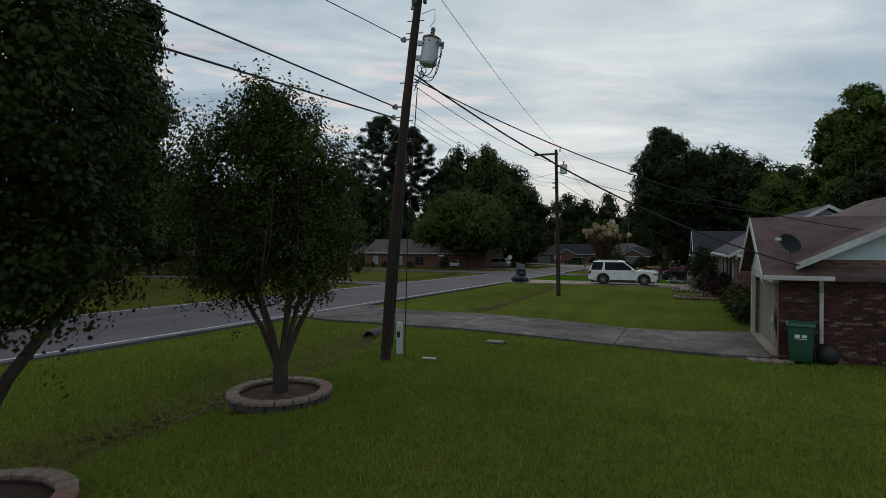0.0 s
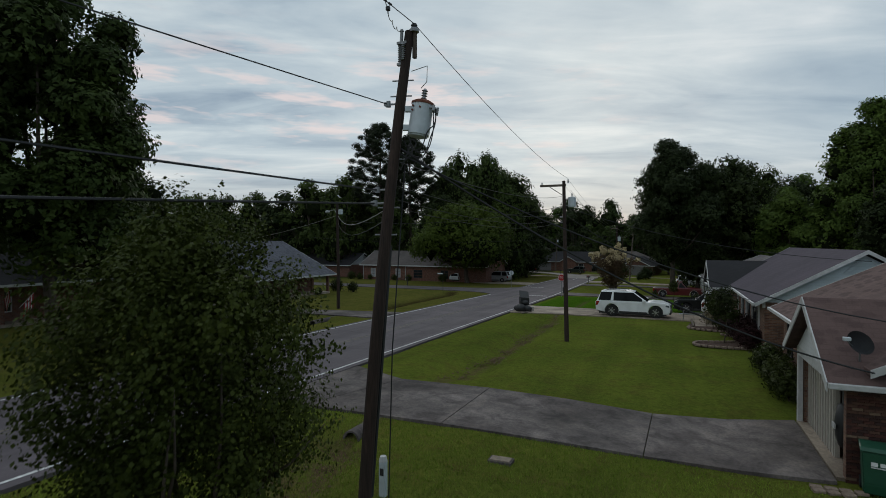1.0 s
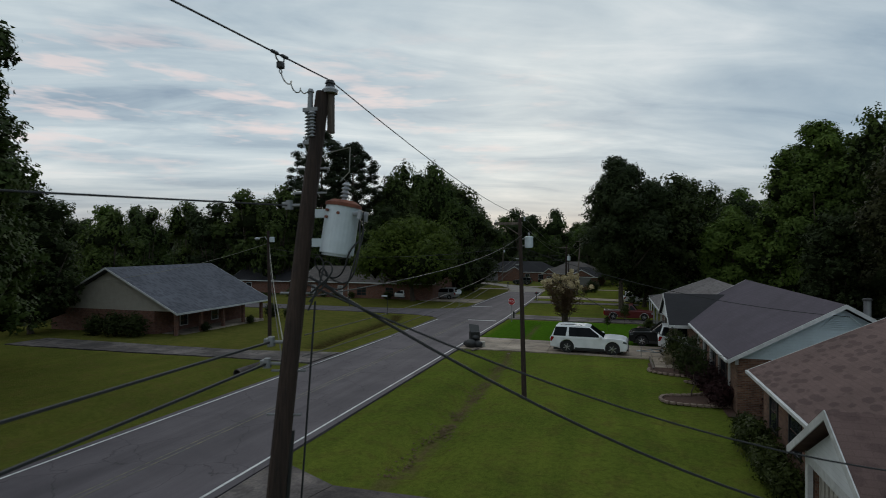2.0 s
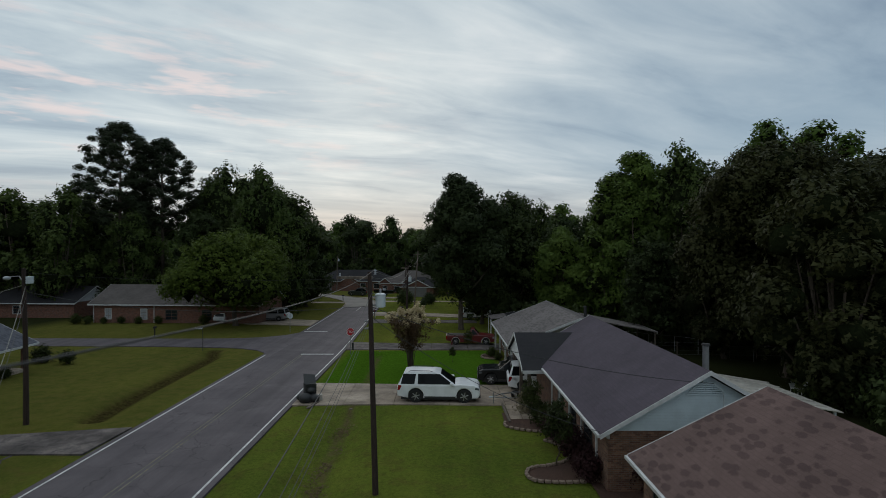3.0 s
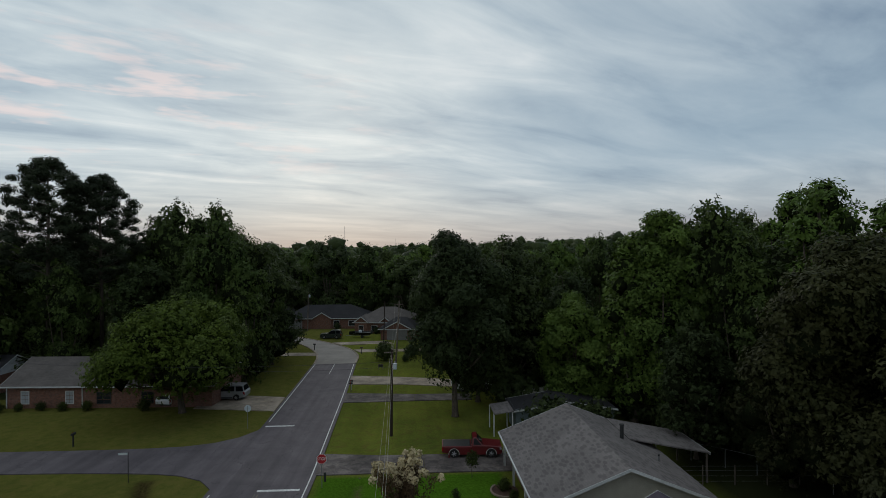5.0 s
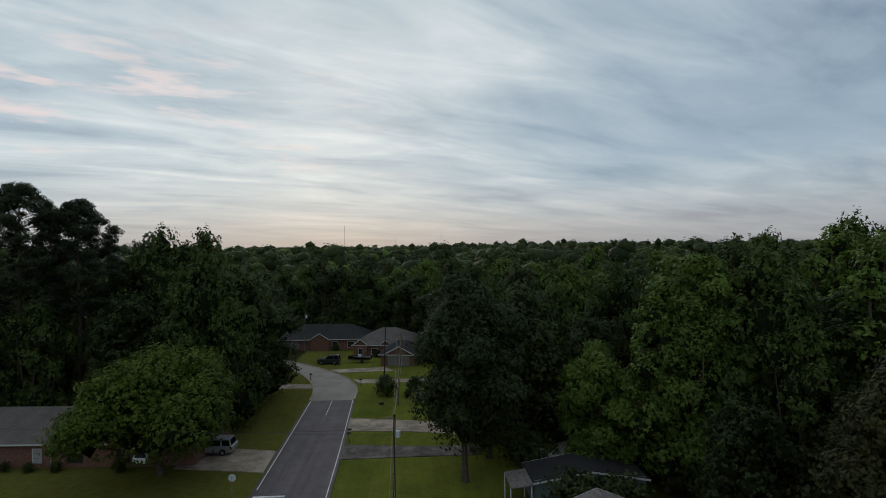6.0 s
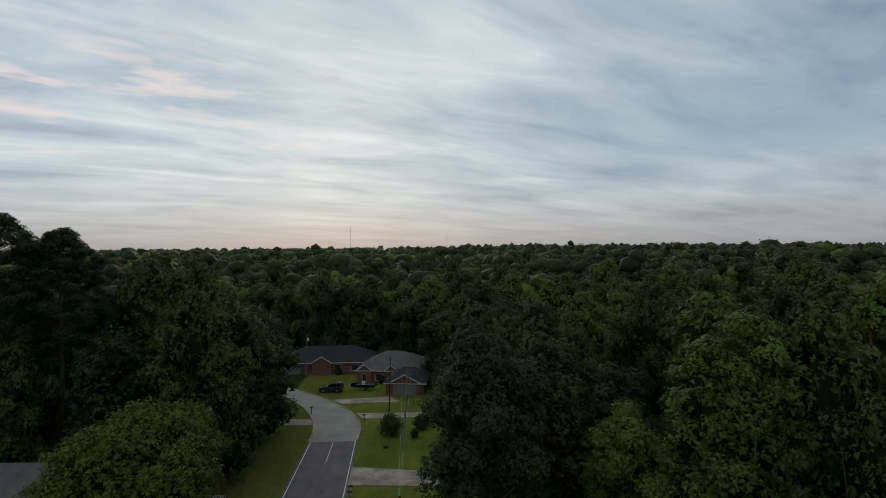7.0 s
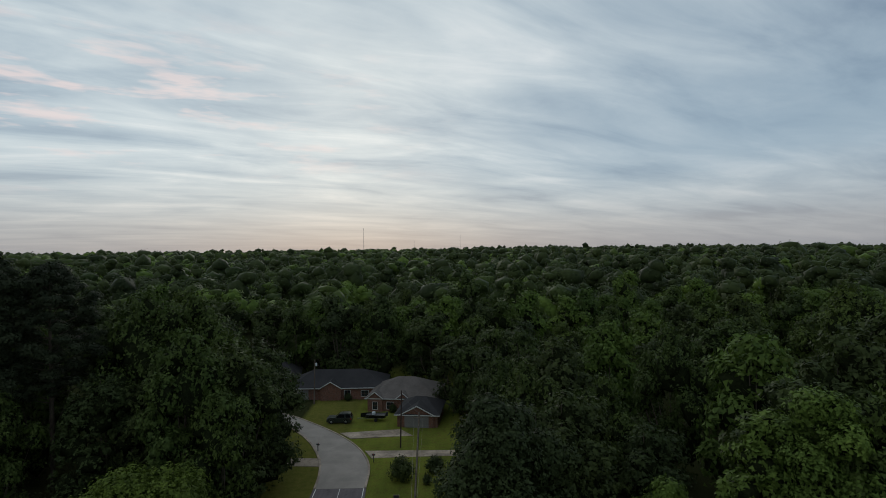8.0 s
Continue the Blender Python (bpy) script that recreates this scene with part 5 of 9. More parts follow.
def limbs(rng, base, fork, clumps, r0, count=9, stems=1, spread=0.0):
    """Trunk and limbs: one bmesh for a single trunk, or one for each stem and limb of a many-stemmed tree."""
    bm = bmesh.new()
    pieces = []
    base = Vector(base)
    ends = sorted(range(len(clumps)), key=lambda k: rng.random())[:count]
    if stems == 1:
        top = base + Vector((rng.normal() * 0.12, rng.normal() * 0.12, fork))
        mid = base.lerp(top, 0.5) + Vector((rng.normal() * 0.08, rng.normal() * 0.08, 0))
        tube(bm, [base - Vector((0, 0, 0.3)), base + Vector((0, 0, 0.25)), mid, top], [r0 * 1.5, r0 * 1.08, r0 * 0.9, r0 * 0.75], 9)
        starts = [(top, r0 * 0.6)]
        # leader up through the crown
        hi = max((c for c, _ in clumps), key=lambda c: c[2])
        tube(bm, [top - Vector((0, 0, 0.2)), top.lerp(Vector(hi), 0.5) + Vector((rng.normal() * 0.3, rng.normal() * 0.3, 0)), Vector(hi)], [r0 * 0.7, r0 * 0.4, r0 * 0.08], 7)
    else:
        starts = []
        for k in range(stems):
            a = 2 * math.pi * k / stems + rng.uniform(-0.4, 0.4)
            u = Vector((math.cos(a), math.sin(a), 0))
            lean = rng.uniform(0.55, 1.15)
            p = [base + u * r0 * 0.9 - Vector((0, 0, 0.2)), base + u * r0 * 1.0 + Vector((0, 0, fork * 0.30)), base + u * (r0 * 1.4 + spread * 0.28 * lean) + Vector((0, 0, fork * 0.6)), base + u * spread * lean + Vector((0, 0, fork * rng.uniform(0.95, 1.2)))]
            pieces.append(tube(bmesh.new(), p, [r0 * 1.15, r0 * 0.85, r0 * 0.68, r0 * 0.5], 8))
            starts.append((p[3], r0 * 0.45))
            starts.append((p[2].lerp(p[3], 0.6), r0 * 0.38))
    for k in ends:
        c = Vector(clumps[k][0])
        s, r = min(starts, key=lambda q: (Vector((q[0].x, q[0].y, 0)) - Vector((c.x, c.y, 0))).length + rng.uniform(0, 0.3))
        m = s.lerp(c, 0.5) + Vector((rng.normal() * 0.1, rng.normal() * 0.1, -0.06 * (c - s).length))
        if stems > 1:
            pieces.append(tube(bmesh.new(), [s, m, c], [r, r * 0.55, r * 0.15], 6))
        else:
            tube(bm, [s, m, c], [r, r * 0.55, r * 0.15], 6)
    return pieces or [bm]


def tree(name, label, seed, height, radius, base_z, leaf, count, mat, bark, clumps=22, share=0.36, trunk=None, stems=1, spread=0.0, squash=0.9, category="tree", extra=None, shape=1.0, fork=None, inner=0.3, core=0.3, full=0.4, tri=True, spray=7, reach=2.0, rise=0.55, dark_core=False, lobe=0.4):
    """One tree in its own frame, standing on z = 0."""
    rng = np.random.default_rng(seed)
    t = thing(name, label, category)
    cz = (base_z + height) / 2
    masses = ()
    if lobe:
        cl, masses = lobed_crown(rng, (0, 0, cz), (radius, radius * shape, (height - base_z) / 2), clumps, share, squash, full, lobe)
    else:
        cl = crown_clumps(rng, (0, 0, cz), (radius, radius * shape, (height - base_z) / 2), clumps, share, squash, full)
    if extra:
        cl += [(np.array(c), np.array(r)) for c, r in extra]
    for k, bm in enumerate(limbs(rng, (0, 0, 0), fork or base_z * 1.05, cl, trunk or height * 0.017, count=min(14, len(cl)), stems=stems, spread=spread)):
        part("trunk" if stems == 1 else "stem" if k < stems else "limb", bm, bark, t, smooth=True)
    crown = new("crown", leaf_mesh("crown", rng, cl, count, leaf, mat, inner=inner, core=core, tri=tri, spray=spray, reach=reach, rise=rise, dark_core=True, masses=masses))
    crown.parent = t
    return t


def pine(name, label, seed, height, count):
    rng = np.random.default_rng(seed)
    t = thing(name, label, "tree")
    bm = bmesh.new()
    tube(bm, [(0, 0, -0.3), (0, 0, height * 0.4), (0.15, 0.1, height * 0.75), (0.1, 0, height * 0.98)], [0.34, 0.27, 0.16, 0.03], 9)
    cl = []
    for k in range(150):
        u = (k + rng.random()) / 150
        wide = height * 0.195 * (math.sqrt(max(0.0, 1 - ((u - 0.3) / 0.72) ** 2)) if u > 0.3 else 0.72 + 0.28 * u / 0.3)
        a = k * 2.39996 + rng.uniform(-0.5, 0.5)
        reach = wide * math.sqrt(rng.uniform(0.12, 1.0))
        c = np.array((math.cos(a) * reach, math.sin(a) * reach, height * (0.47 + 0.5 * u) - 0.1 * reach))
        cl.append((c, np.array((1.15, 1.15, 0.7)) * rng.uniform(0.6, 1.25)))
        if k % 3 == 0:
            tube(bm, [(0.05, 0, c[2] - 0.35 * reach - 0.4), (c[0] * 0.5, c[1] * 0.5, c[2] - 0.25 * reach), tuple(c)], [0.08, 0.055, 0.015], 5)
    part("trunk", bm, M_BARK, t, smooth=True)
    crown = new("crown", leaf_mesh("crown", rng, cl, count, 0.27, L_PINE, inner=0.4, aspect=2.4, tri=True, core=0.45, dark_core=True))
    crown.parent = t
    return t


def stand(ob, x, y, turn=0.0, scale=1.0, z=None, tall=None):
    return Matrix.LocRotScale((x, y, (land(x, y) if z is None else z)), Euler((0, 0, turn)), (scale, scale, tall or scale))


def put(ob, x, y, turn=0.0, scale=1.0, z=None, tall=None):
    ob.matrix_basis = stand(ob, x, y, turn, scale, z, tall)
    return ob


def again(ob, x, y, turn=0.0, scale=1.0, label="", tall=None):
    c = copy_thing(ob, Matrix())
    c.matrix_basis = stand(c, x, y, turn, scale, None, tall)
    return tagged(c, label)


# crape myrtles in ringed beds on the near lawn
MYRTLE_A = (-5.95, 7.2)
MYRTLE_B = (-5.85, 2.75)
spikes = []
rs = np.random.default_rng(77)
for k in range(46):
    a, q = rs.uniform(0, 6.28), rs.uniform(0.15, 1.0)
    spikes.append(((math.cos(a) * q * 1.5, math.sin(a) * q * 1.5, 4.45 - q * q * 1.2 + rs.uniform(-0.2, 0.4)), (0.13, 0.13, 0.4)))
myrtle = put(tree("crape_myrtle", "multi-stemmed crape myrtle with dense dark green crown in ringed bed", 11, 4.5, 1.72, 1.5, 0.05, 74000, L_MYRTLE, M_BARK_SMOOTH, clumps=110, share=0.18, full=0.3, trunk=0.065, stems=7, spread=0.85, extra=spikes, fork=1.9, inner=0.35, core=0.15, tri=False, spray=20, reach=8.5, rise=0.9, dark_core=True, lobe=0), *MYRTLE_A, 0.4)
for piece in myrtle.children:
    if piece.name.startswith("crown"):
        piece.location = (-0.22, 0.0, 0.0)
again(myrtle, *MYRTLE_B, 2.2, 1.08, "", 1.08)

# pale blossoming crape myrtle beyond the white vehicle
vase = thing("crape_myrtle", "vase-shaped crape myrtle topped with cream blossom", "tree")
rng = np.random.default_rng(5)
heads, green = [], []
for k in range(34):
    a, q = rng.uniform(0, 6.28), rng.uniform(0.1, 1.0)
    top = Vector((math.cos(a) * 2.15 * q, math.sin(a) * 2.15 * q, rng.uniform(3.8, 4.8) + 0.4 * (1 - q)))
    bm = tube(bmesh.new(), [(math.cos(a) * 0.12, math.sin(a) * 0.12, -0.2), (math.cos(a) * 0.4 * q, math.sin(a) * 0.4 * q, 1.7), tuple(top)], [0.04, 0.028, 0.008], 5)
    part("stem", bm, M_BARK_SMOOTH, vase, smooth=True)
    for g in (0.5, 0.66, 0.8, 0.92):
        green.append((np.array((top.x * g ** 1.2, top.y * g ** 1.2, top.z * g)), np.array((0.16 + 0.34 * g, 0.16 + 0.34 * g, 0.4))))
    heads += [(np.array(top) + rng.normal(size=3) * 0.24, np.array((0.22, 0.22, 0.26))) for _ in range(1 + k % 2)]
ob = new("crown", leaf_mesh("crown", rng, green, 9500, 0.10, L_VASE, inner=0.6, tri=True))
ob.parent = vase
ob = new("blossom", leaf_mesh("blossom", rng, heads, 4200, 0.12, M_PINK, inner=0.4, aspect=1.1))
ob.parent = vase
put(vase, -5.8, 54.2)

# trees that can be told apart
put(tree("shade_tree", "tall leafy shade tree with open crown beside a house", 21, 18.5, 5.0, 3.6, 0.22, 64000, L_BROAD, M_BARK, clumps=90, share=0.23, core=0.55, full=0.4), -30.6, 20.6, 0.5)
oak = put(tree("oak", "broad rounded oak with yellow-green crown over a driveway", 31, 12.7, 8.8, 2.6, 0.22, 84000, L_OAK, M_BARK, clumps=120, share=0.2, trunk=0.36, fork=2.6, full=0.32), -31.2, 84.5, 0.2)
dark = put(tree("shade_tree", "tall dark green shade tree beside a driveway", 41, 20.1, 5.9, 3.8, 0.22, 70000, L_DARK, M_BARK, clumps=95, share=0.24, full=0.4), -0.6, 80.6, 0.0)
bright = put(tree("shade_tree", "small bright green leafy tree before darker woods", 51, 13.2, 4.4, 0.8, 0.22, 42000, L_LIGHT, M_BARK, clumps=70, share=0.24), 12.4, 80.4, 0.9)
gum = put(tree("sweetgum", "tall light green sweetgum with airy pointed crown", 61, 22.0, 3.9, 1.6, 0.22, 56000, L_LIGHT, M_BARK, clumps=90, share=0.24, shape=1.1, full=0.25), 19.8, 74.2, 0.3)
broad = put(tree("shade_tree", "large full dark-leaved shade tree at the wood edge", 71, 18.6, 7.8, 3.6, 0.22, 120000, L_DUSK, M_BARK, clumps=130, share=0.21), 23.8, 52.6, 1.3)
pine_a = put(pine("pine", "tall pine with layered dark crown above the other trees", 81, 32.8, 46000), -58.0, 103.5, 0.4)
again(pine_a, -53.2, 108.5, 2.3, 0.95)

LAB = {"dusk": "dusky dark-leaved tree at the wood edge", "dark": "dark green leafy tree in the wood edge", "broad": "full green leafy tree in the wood", "gum": "light green airy tree in the wood", "bright": "bright green leafy tree in the wood"}
# (prototype, x, y, crown top above datum, turn)


def mid(name, seed, height, radius, low, mat):
    """A lighter build of the same kinds for trees that stand further off."""
    return tree(name, "leafy tree of the wood", seed, height, radius, low, 0.32, 14500, mat, M_BARK, clumps=84, share=0.22, core=0.42, spray=6, reach=1.4)


def sparse(name, seed, height, radius, count, leaf, mat):
    return tree(name, "leafy tree of the wood", seed, height, radius, height * 0.06, leaf, count, mat, M_BARK, clumps=44, share=0.24, core=0.58, spray=5, reach=1.5)


USED = set()
PROTO = {"dark": (mid("shade_tree", 141, 19.4, 6.4, 1.2, L_DARK), 19.4), "broad": (mid("shade_tree", 171, 20.2, 7.4, 0.8, L_BROAD), 20.2), "gum": (mid("sweetgum", 161, 22.0, 4.6, 1.4, L_LIGHT), 22.0), "bright": (mid("shade_tree", 151, 13.2, 4.4, 0.8, L_LIGHT), 13.2), "dusk": (mid("shade_tree", 181, 20.2, 7.2, 0.8, L_DUSK), 20.2), "big": (mid("shade_tree", 121, 18.5, 5.2, 2.4, L_BROAD), 18.5)}
FAR_PROTO = {"dark": (sparse("shade_tree", 201, 19.0, 6.4, 6000, 0.46, L_DARK), 19.0), "broad": (sparse("shade_tree", 202, 19.0, 7.0, 6400, 0.46, L_BROAD), 19.0)}
NAMED = [
    ("dark", 6.6, 88.0, 17.2, 2.0), ("dark", 2.6, 86.5, 16.4, 4.0), ("broad", 5.0, 99.8, 17.0, 0.4),
    ("broad", 24.6, 73.5, 21.4, 2.2), ("gum", 17.8, 76.8, 18.5, 1.4), ("dark", 22.0, 79.0, 20.0, 0.7), ("broad", 24.5, 68.5, 15.8, 3.3),
    ("gum", 31.0, 67.5, 22.8, 2.9), ("dusk", 34.0, 50.0, 19.5, 5.0), ("gum", 31.5, 60.0, 21.0, 0.8), ("dusk", 38.0, 62.0, 19.0, 2.1), ("dusk", 42.0, 44.0, 19.0, 4.2), ("dusk", 35.0, 38.0, 17.5, 4.9), ("dark", 30.0, 70.0, 18.0, 3.9),
    ("broad", 26.8, 112.4, 19.2, 1.0), ("gum", 46.6, 138.5, 16.4, 2.0), ("bright", 22.5, 125.0, 18.0, 0.3), ("broad", 46.5, 88.8, 25.0, 1.1), ("broad", 58.7, 121.6, 24.0, 0.2), ("dark", 14.0, 88.0, 14.0, 1.8), ("dark", 32.5, 88.0, 22.5, 0.9), ("gum", 40.0, 84.0, 23.5, 2.7),
    ("broad", -43.2, 112.6, 24.8, 0.6), ("broad", -37.6, 114.6, 24.6, 2.6), ("dark", -29.6, 104.5, 19.0, 1.2), ("broad", -32.6, 100.0, 21.4, 3.1), ("dark", -47.8, 119.0, 23.8, 0.2), ("dark", -44.0, 104.0, 15.5, 0.9), ("broad", -53.5, 99.5, 15.0, 4.4), ("dark", -38.6, 106.0, 16.5, 3.6), ("dark", -28.4, 112.5, 15.0, 5.2),
    ("broad", -63.0, 96.0, 18.5, 1.9), ("broad", -66.0, 106.0, 21.0, 5.5), ("gum", -71.0, 99.0, 19.0, 0.5), ("dark", -76.0, 106.0, 18.0, 2.5), ("broad", -84.0, 84.0, 15.0, 1.0), ("broad", -70.0, 72.0, 13.5, 2.0), ("dark", -78.0, 62.0, 14.0, 3.0), ("broad", -64.0, 60.0, 12.5, 4.0), ("dark", -60.0, 46.0, 13.5, 5.0),
    ("dark", -52.0, 26.0, 16.0, 1.5), ("broad", -46.0, 10.0, 18.0, 2.5), ("big", -36.5, 9.5, 19.0, 3.5), ("big", -38.0, 27.5, 15.0, 1.2), ("dark", -50.0, 40.0, 13.0, 0.2),
    ("big", -28.6, 10.0, 17.5, 0.7), ("broad", -32.0, 109.5, 19.8, 2.0), ("dark", -31.0, 119.0, 17.0, 1.0), ("broad", -39.0, 129.0, 18.5, 0.0), ("dark", -46.0, 140.0, 17.5, 3.0), ("broad", -28.4, 98.5, 15.5, 0.5),
    ("broad", 3.5, 112.0, 15.5, 1.5), ("dark", 9.5, 106.0, 19.0, 2.5), ("broad", 9.0, 121.0, 15.0, 3.5), ("dark", 4.5, 130.5, 13.5, 4.5), ("broad", 12.0, 137.0, 15.5, 5.5), ("gum", 7.0, 146.0, 15.0, 0.5), ("broad", 3.0, 158.0, 15.5, 1.8), ("dark", -6.0, 168.0, 15.0, 2.8), ("broad", -18.0, 172.0, 19.0, 3.8), ("dark", -28.0, 171.0, 19.5, 4.8), ("broad", -40.0, 178.0, 16.0, 0.9), ("broad", -60.0, 160.0, 17.0, 1.9), ("dark", -56.0, 148.0, 16.5, 2.9), ("broad", 12.5, 96.5, 16.5, 3.9),
    ("dark", 18.8, 66.5, 10.5, 0.4), ("dusk", 21.5, 44.5, 15.0, 1.4), ("dusk", 28.0, 44.0, 16.5, 2.4), ("dusk", 23.0, 60.5, 12.0, 3.4), ("broad", -70.0, 112.0, 19.0, 1.0), ("dark", -80.0, 98.0, 17.0, 2.0), ("broad", -90.0, 100.0, 17.5, 3.0), ("broad", -62.0, 118.0, 20.0, 4.0), ("broad", 0.8, 139.5, 12.5, 1.2), ("dark", -1.2, 146.5, 13.0, 2.3), ("broad", -44.0, 66.0, 0.0, 0.0),
]
for kind, x, y, top, turn in NAMED[:-1]:
    ob, h = PROTO[kind]
    if x < -62 or y > 128:
        ob, h = FAR_PROTO["dark" if kind == "dark" else "broad"]
    k = (top - land(x, y)) / h
    wide = 0.5 * k + 0.5 * min(k, 1.0) if kind != "broad" else 0.75 * k
    lab = LAB.get(kind, "leafy shade tree by the houses")
    if ob in USED:
        again(ob, x, y, turn, wide, lab, k)
    else:
        USED.add(ob)
        tagged(put(ob, x, y, turn, wide, None, k), lab)

# the wood behind, tree by tree near the houses
rng = np.random.default_rng(9)
placed = [(x, y) for _, x, y, _, _ in NAMED]


w1 = sparse("wood_tree", 101, 16.0, 6.2, 5200, 0.46, L_BROAD)
w2 = sparse("wood_tree", 102, 17.0, 5.4, 5000, 0.46, L_DARK)
w3 = sparse("wood_tree", 103, 16.0, 5.8, 5000, 0.46, L_LIGHT)
spots = []
for x0, x1, y0, y1, n in ((10, 120, 92, 235, 76), (42, 110, 20, 92, 16), (-130, -50, 112, 235, 34), (-48, 14, 172, 235, 30), (-130, -82, 40, 112, 10)):
    for _ in range(n):
        for _try in range(25):
            x, y = rng.uniform(x0, x1), rng.uniform(y0, y1)
            if all((x - a) ** 2 + (y - b) ** 2 > 50 for a, b in placed):
                break
        else:
            continue
        placed.append((x, y))
        spots.append((x, y))
first = {}
for k, (x, y) in enumerate(spots):
    ob = (w1, w3, w1, w3, w2, w3)[k % 6] if y > 165 else (w1, w2, w1, w3, w2, w1)[k % 6]
    s = rng.uniform(0.75, 1.22)
    lift = 1.0 + (0.12 if x > 30 else 0.0) + rng.normal() * 0.1
    if ob not in first:
        first[ob] = put(ob, x, y, rng.uniform(0, 6), s, None, s * lift)
        tagged(ob, LAB["broad"], "tree", "wood edge trees")
    else:
        again(ob, x, y, rng.uniform(0, 6), s, LAB["broad"], s * lift)


# far woods: uncountable crowns to the skyline
def far_woods():
    rng = np.random.default_rng(15)
    for near, far, n, rad, leaves, size, core in ((235, 420, 900, 4.8, 190, 0.95, 0.78), (420, 900, 1700, 6.5, 70, 1.6, 0.82), (900, 2600, 2600, 11.0, 20, 3.0, 0.85)):
        groups = {0: [], 1: [], 2: []}
        for _ in range(n):
            r = math.sqrt(rng.uniform(near ** 2, far ** 2))
            a = rng.uniform(-math.radians(60), math.radians(60))
            x, y = math.sin(a) * r, math.cos(a) * r
            h = rng.uniform(9.5, 18.5) * (1.15 if x > 80 else 1.0) + (8 if r > 900 else 3 if r > 420 else 0)
            tall = rng.random() < (0.2 if x > 50 else 0.1)
            if tall:
                h += rng.uniform(4, 9)
            zone = noise.noise((x / 130, y / 130, 7.0)) + (0.12 if x > 60 else 0.0)
            kind = 1 if zone > 0.16 or tall else int(rng.choice(3, p=(0.58, 0.16, 0.26)))
            q = rad * rng.uniform(0.55, 1.5)
            top = np.array((x, y, grade(y) + h - q * 0.6))
            groups[kind].append((top, np.array((q, q, q * 0.75))))
            groups[kind].append((top + (rng.normal() * q * 0.4, rng.normal() * q * 0.4, -q * 0.8), np.array((q * 1.15, q * 1.15, q * 1.1))))
        for kind, cl in groups.items():
            me = leaf_mesh("far_woods", rng, cl, len(cl) // 2 * leaves, size, (L_BROAD, L_DARK, L_LIGHT)[kind], inner=0.0, core=core, tri=True)
            tagged(new("far_woods", me), "dense green woodland running to the skyline", "woods", kind="stuff")


far_woods()


# low growth closing the foot of the wood
def shrub(name, label, seed, r, h, count, leaf, mat):
    rng = np.random.default_rng(seed)
    t = thing(name, label, "shrub")
    cl = crown_clumps(rng, (0, 0, h / 2), (r, r, h / 2), 16, 0.42, 0.9, 0.4)
    bm = bmesh.new()
    for k in range(4):
        a = 1.57 * k + rng.uniform(-0.3, 0.3)
        tube(bm, [(0, 0, -0.1), (math.cos(a) * r * 0.2, math.sin(a) * r * 0.2, h * 0.35), (math.cos(a) * r * 0.5, math.sin(a) * r * 0.5, h * 0.75)], [0.03, 0.02, 0.008], 5)
    part("stems", bm, M_BARK, t)
    ob = new("foliage", leaf_mesh("foliage", rng, cl, count, leaf, mat, core=0.55, tri=True, spray=6, reach=3.0))
    ob.parent = t
    return t


brush = put(shrub("undergrowth_shrub", "dense dark undergrowth shrub at the wood edge", 301, 2.6, 3.6, 2600, 0.3, L_DARK), 24.0, 66.0)
rng = np.random.default_rng(33)
for k in range(24):
    u = k / 23
    x, y = 19.5 + 4.5 * math.sin(u * 5) * 0.5 + rng.uniform(0, 3), 34 + u * 62
    if abs(y - 66.0) < 2 or 45 < y < 65 or (58 < y < 70 and x < 19.5):
        continue
    again(brush, x, y, rng.uniform(0, 6), rng.uniform(0.8, 1.3))
for k in range(11):
    again(brush, -62 + k * 2.6 + rng.uniform(-0.6, 0.6), 99.5 + rng.uniform(0, 3) + (4 if k > 9 else 0), rng.uniform(0, 6), rng.uniform(0.8, 1.2))
again(brush, 8.2, 71.6, 1.0, 1.05)
again(brush, 11.6, 71.8, 2.0, 0.95)
for k in range(9):
    again(brush, 5 + rng.uniform(0, 8), 84 + k * 4.5, rng.uniform(0, 6), rng.uniform(0.8, 1.2))


# ---- utility poles and wires ----
def wire(bm, a, b, sag, r, n=14):
    a, b = Vector(a), Vector(b)
    pts = []
    for k in range(n + 1):
        t = k / n
        p = a.lerp(b, t)
        p.z -= sag * 4 * t * (1 - t)
        pts.append(p)
    return tube(bm, pts, r, 5)


def span(a, b, sag, r=0.011, mat=None, label="thin overhead wire between poles", group="overhead wires"):
    return lone("overhead_wire", wire(bmesh.new(), a, b, sag, r), mat or M_CABLE, label, "wire", group)


def insulator(parent, x, y, z0, h, r, n=4, mat=None, name="insulator"):
    bm = bmesh.new()
    rod(bm, (x, y, z0), (x, y, z0 + h), r * 0.45, n=10)
    for k in range(n):
        z = z0 + h * (k + 0.5) / n
        rod(bm, (x, y, z - h * 0.16 / n * 2), (x, y, z + h * 0.2 / n), r, r * 0.55, n=12)
    return part(name, bm, mat or M_PORCELAIN, parent)


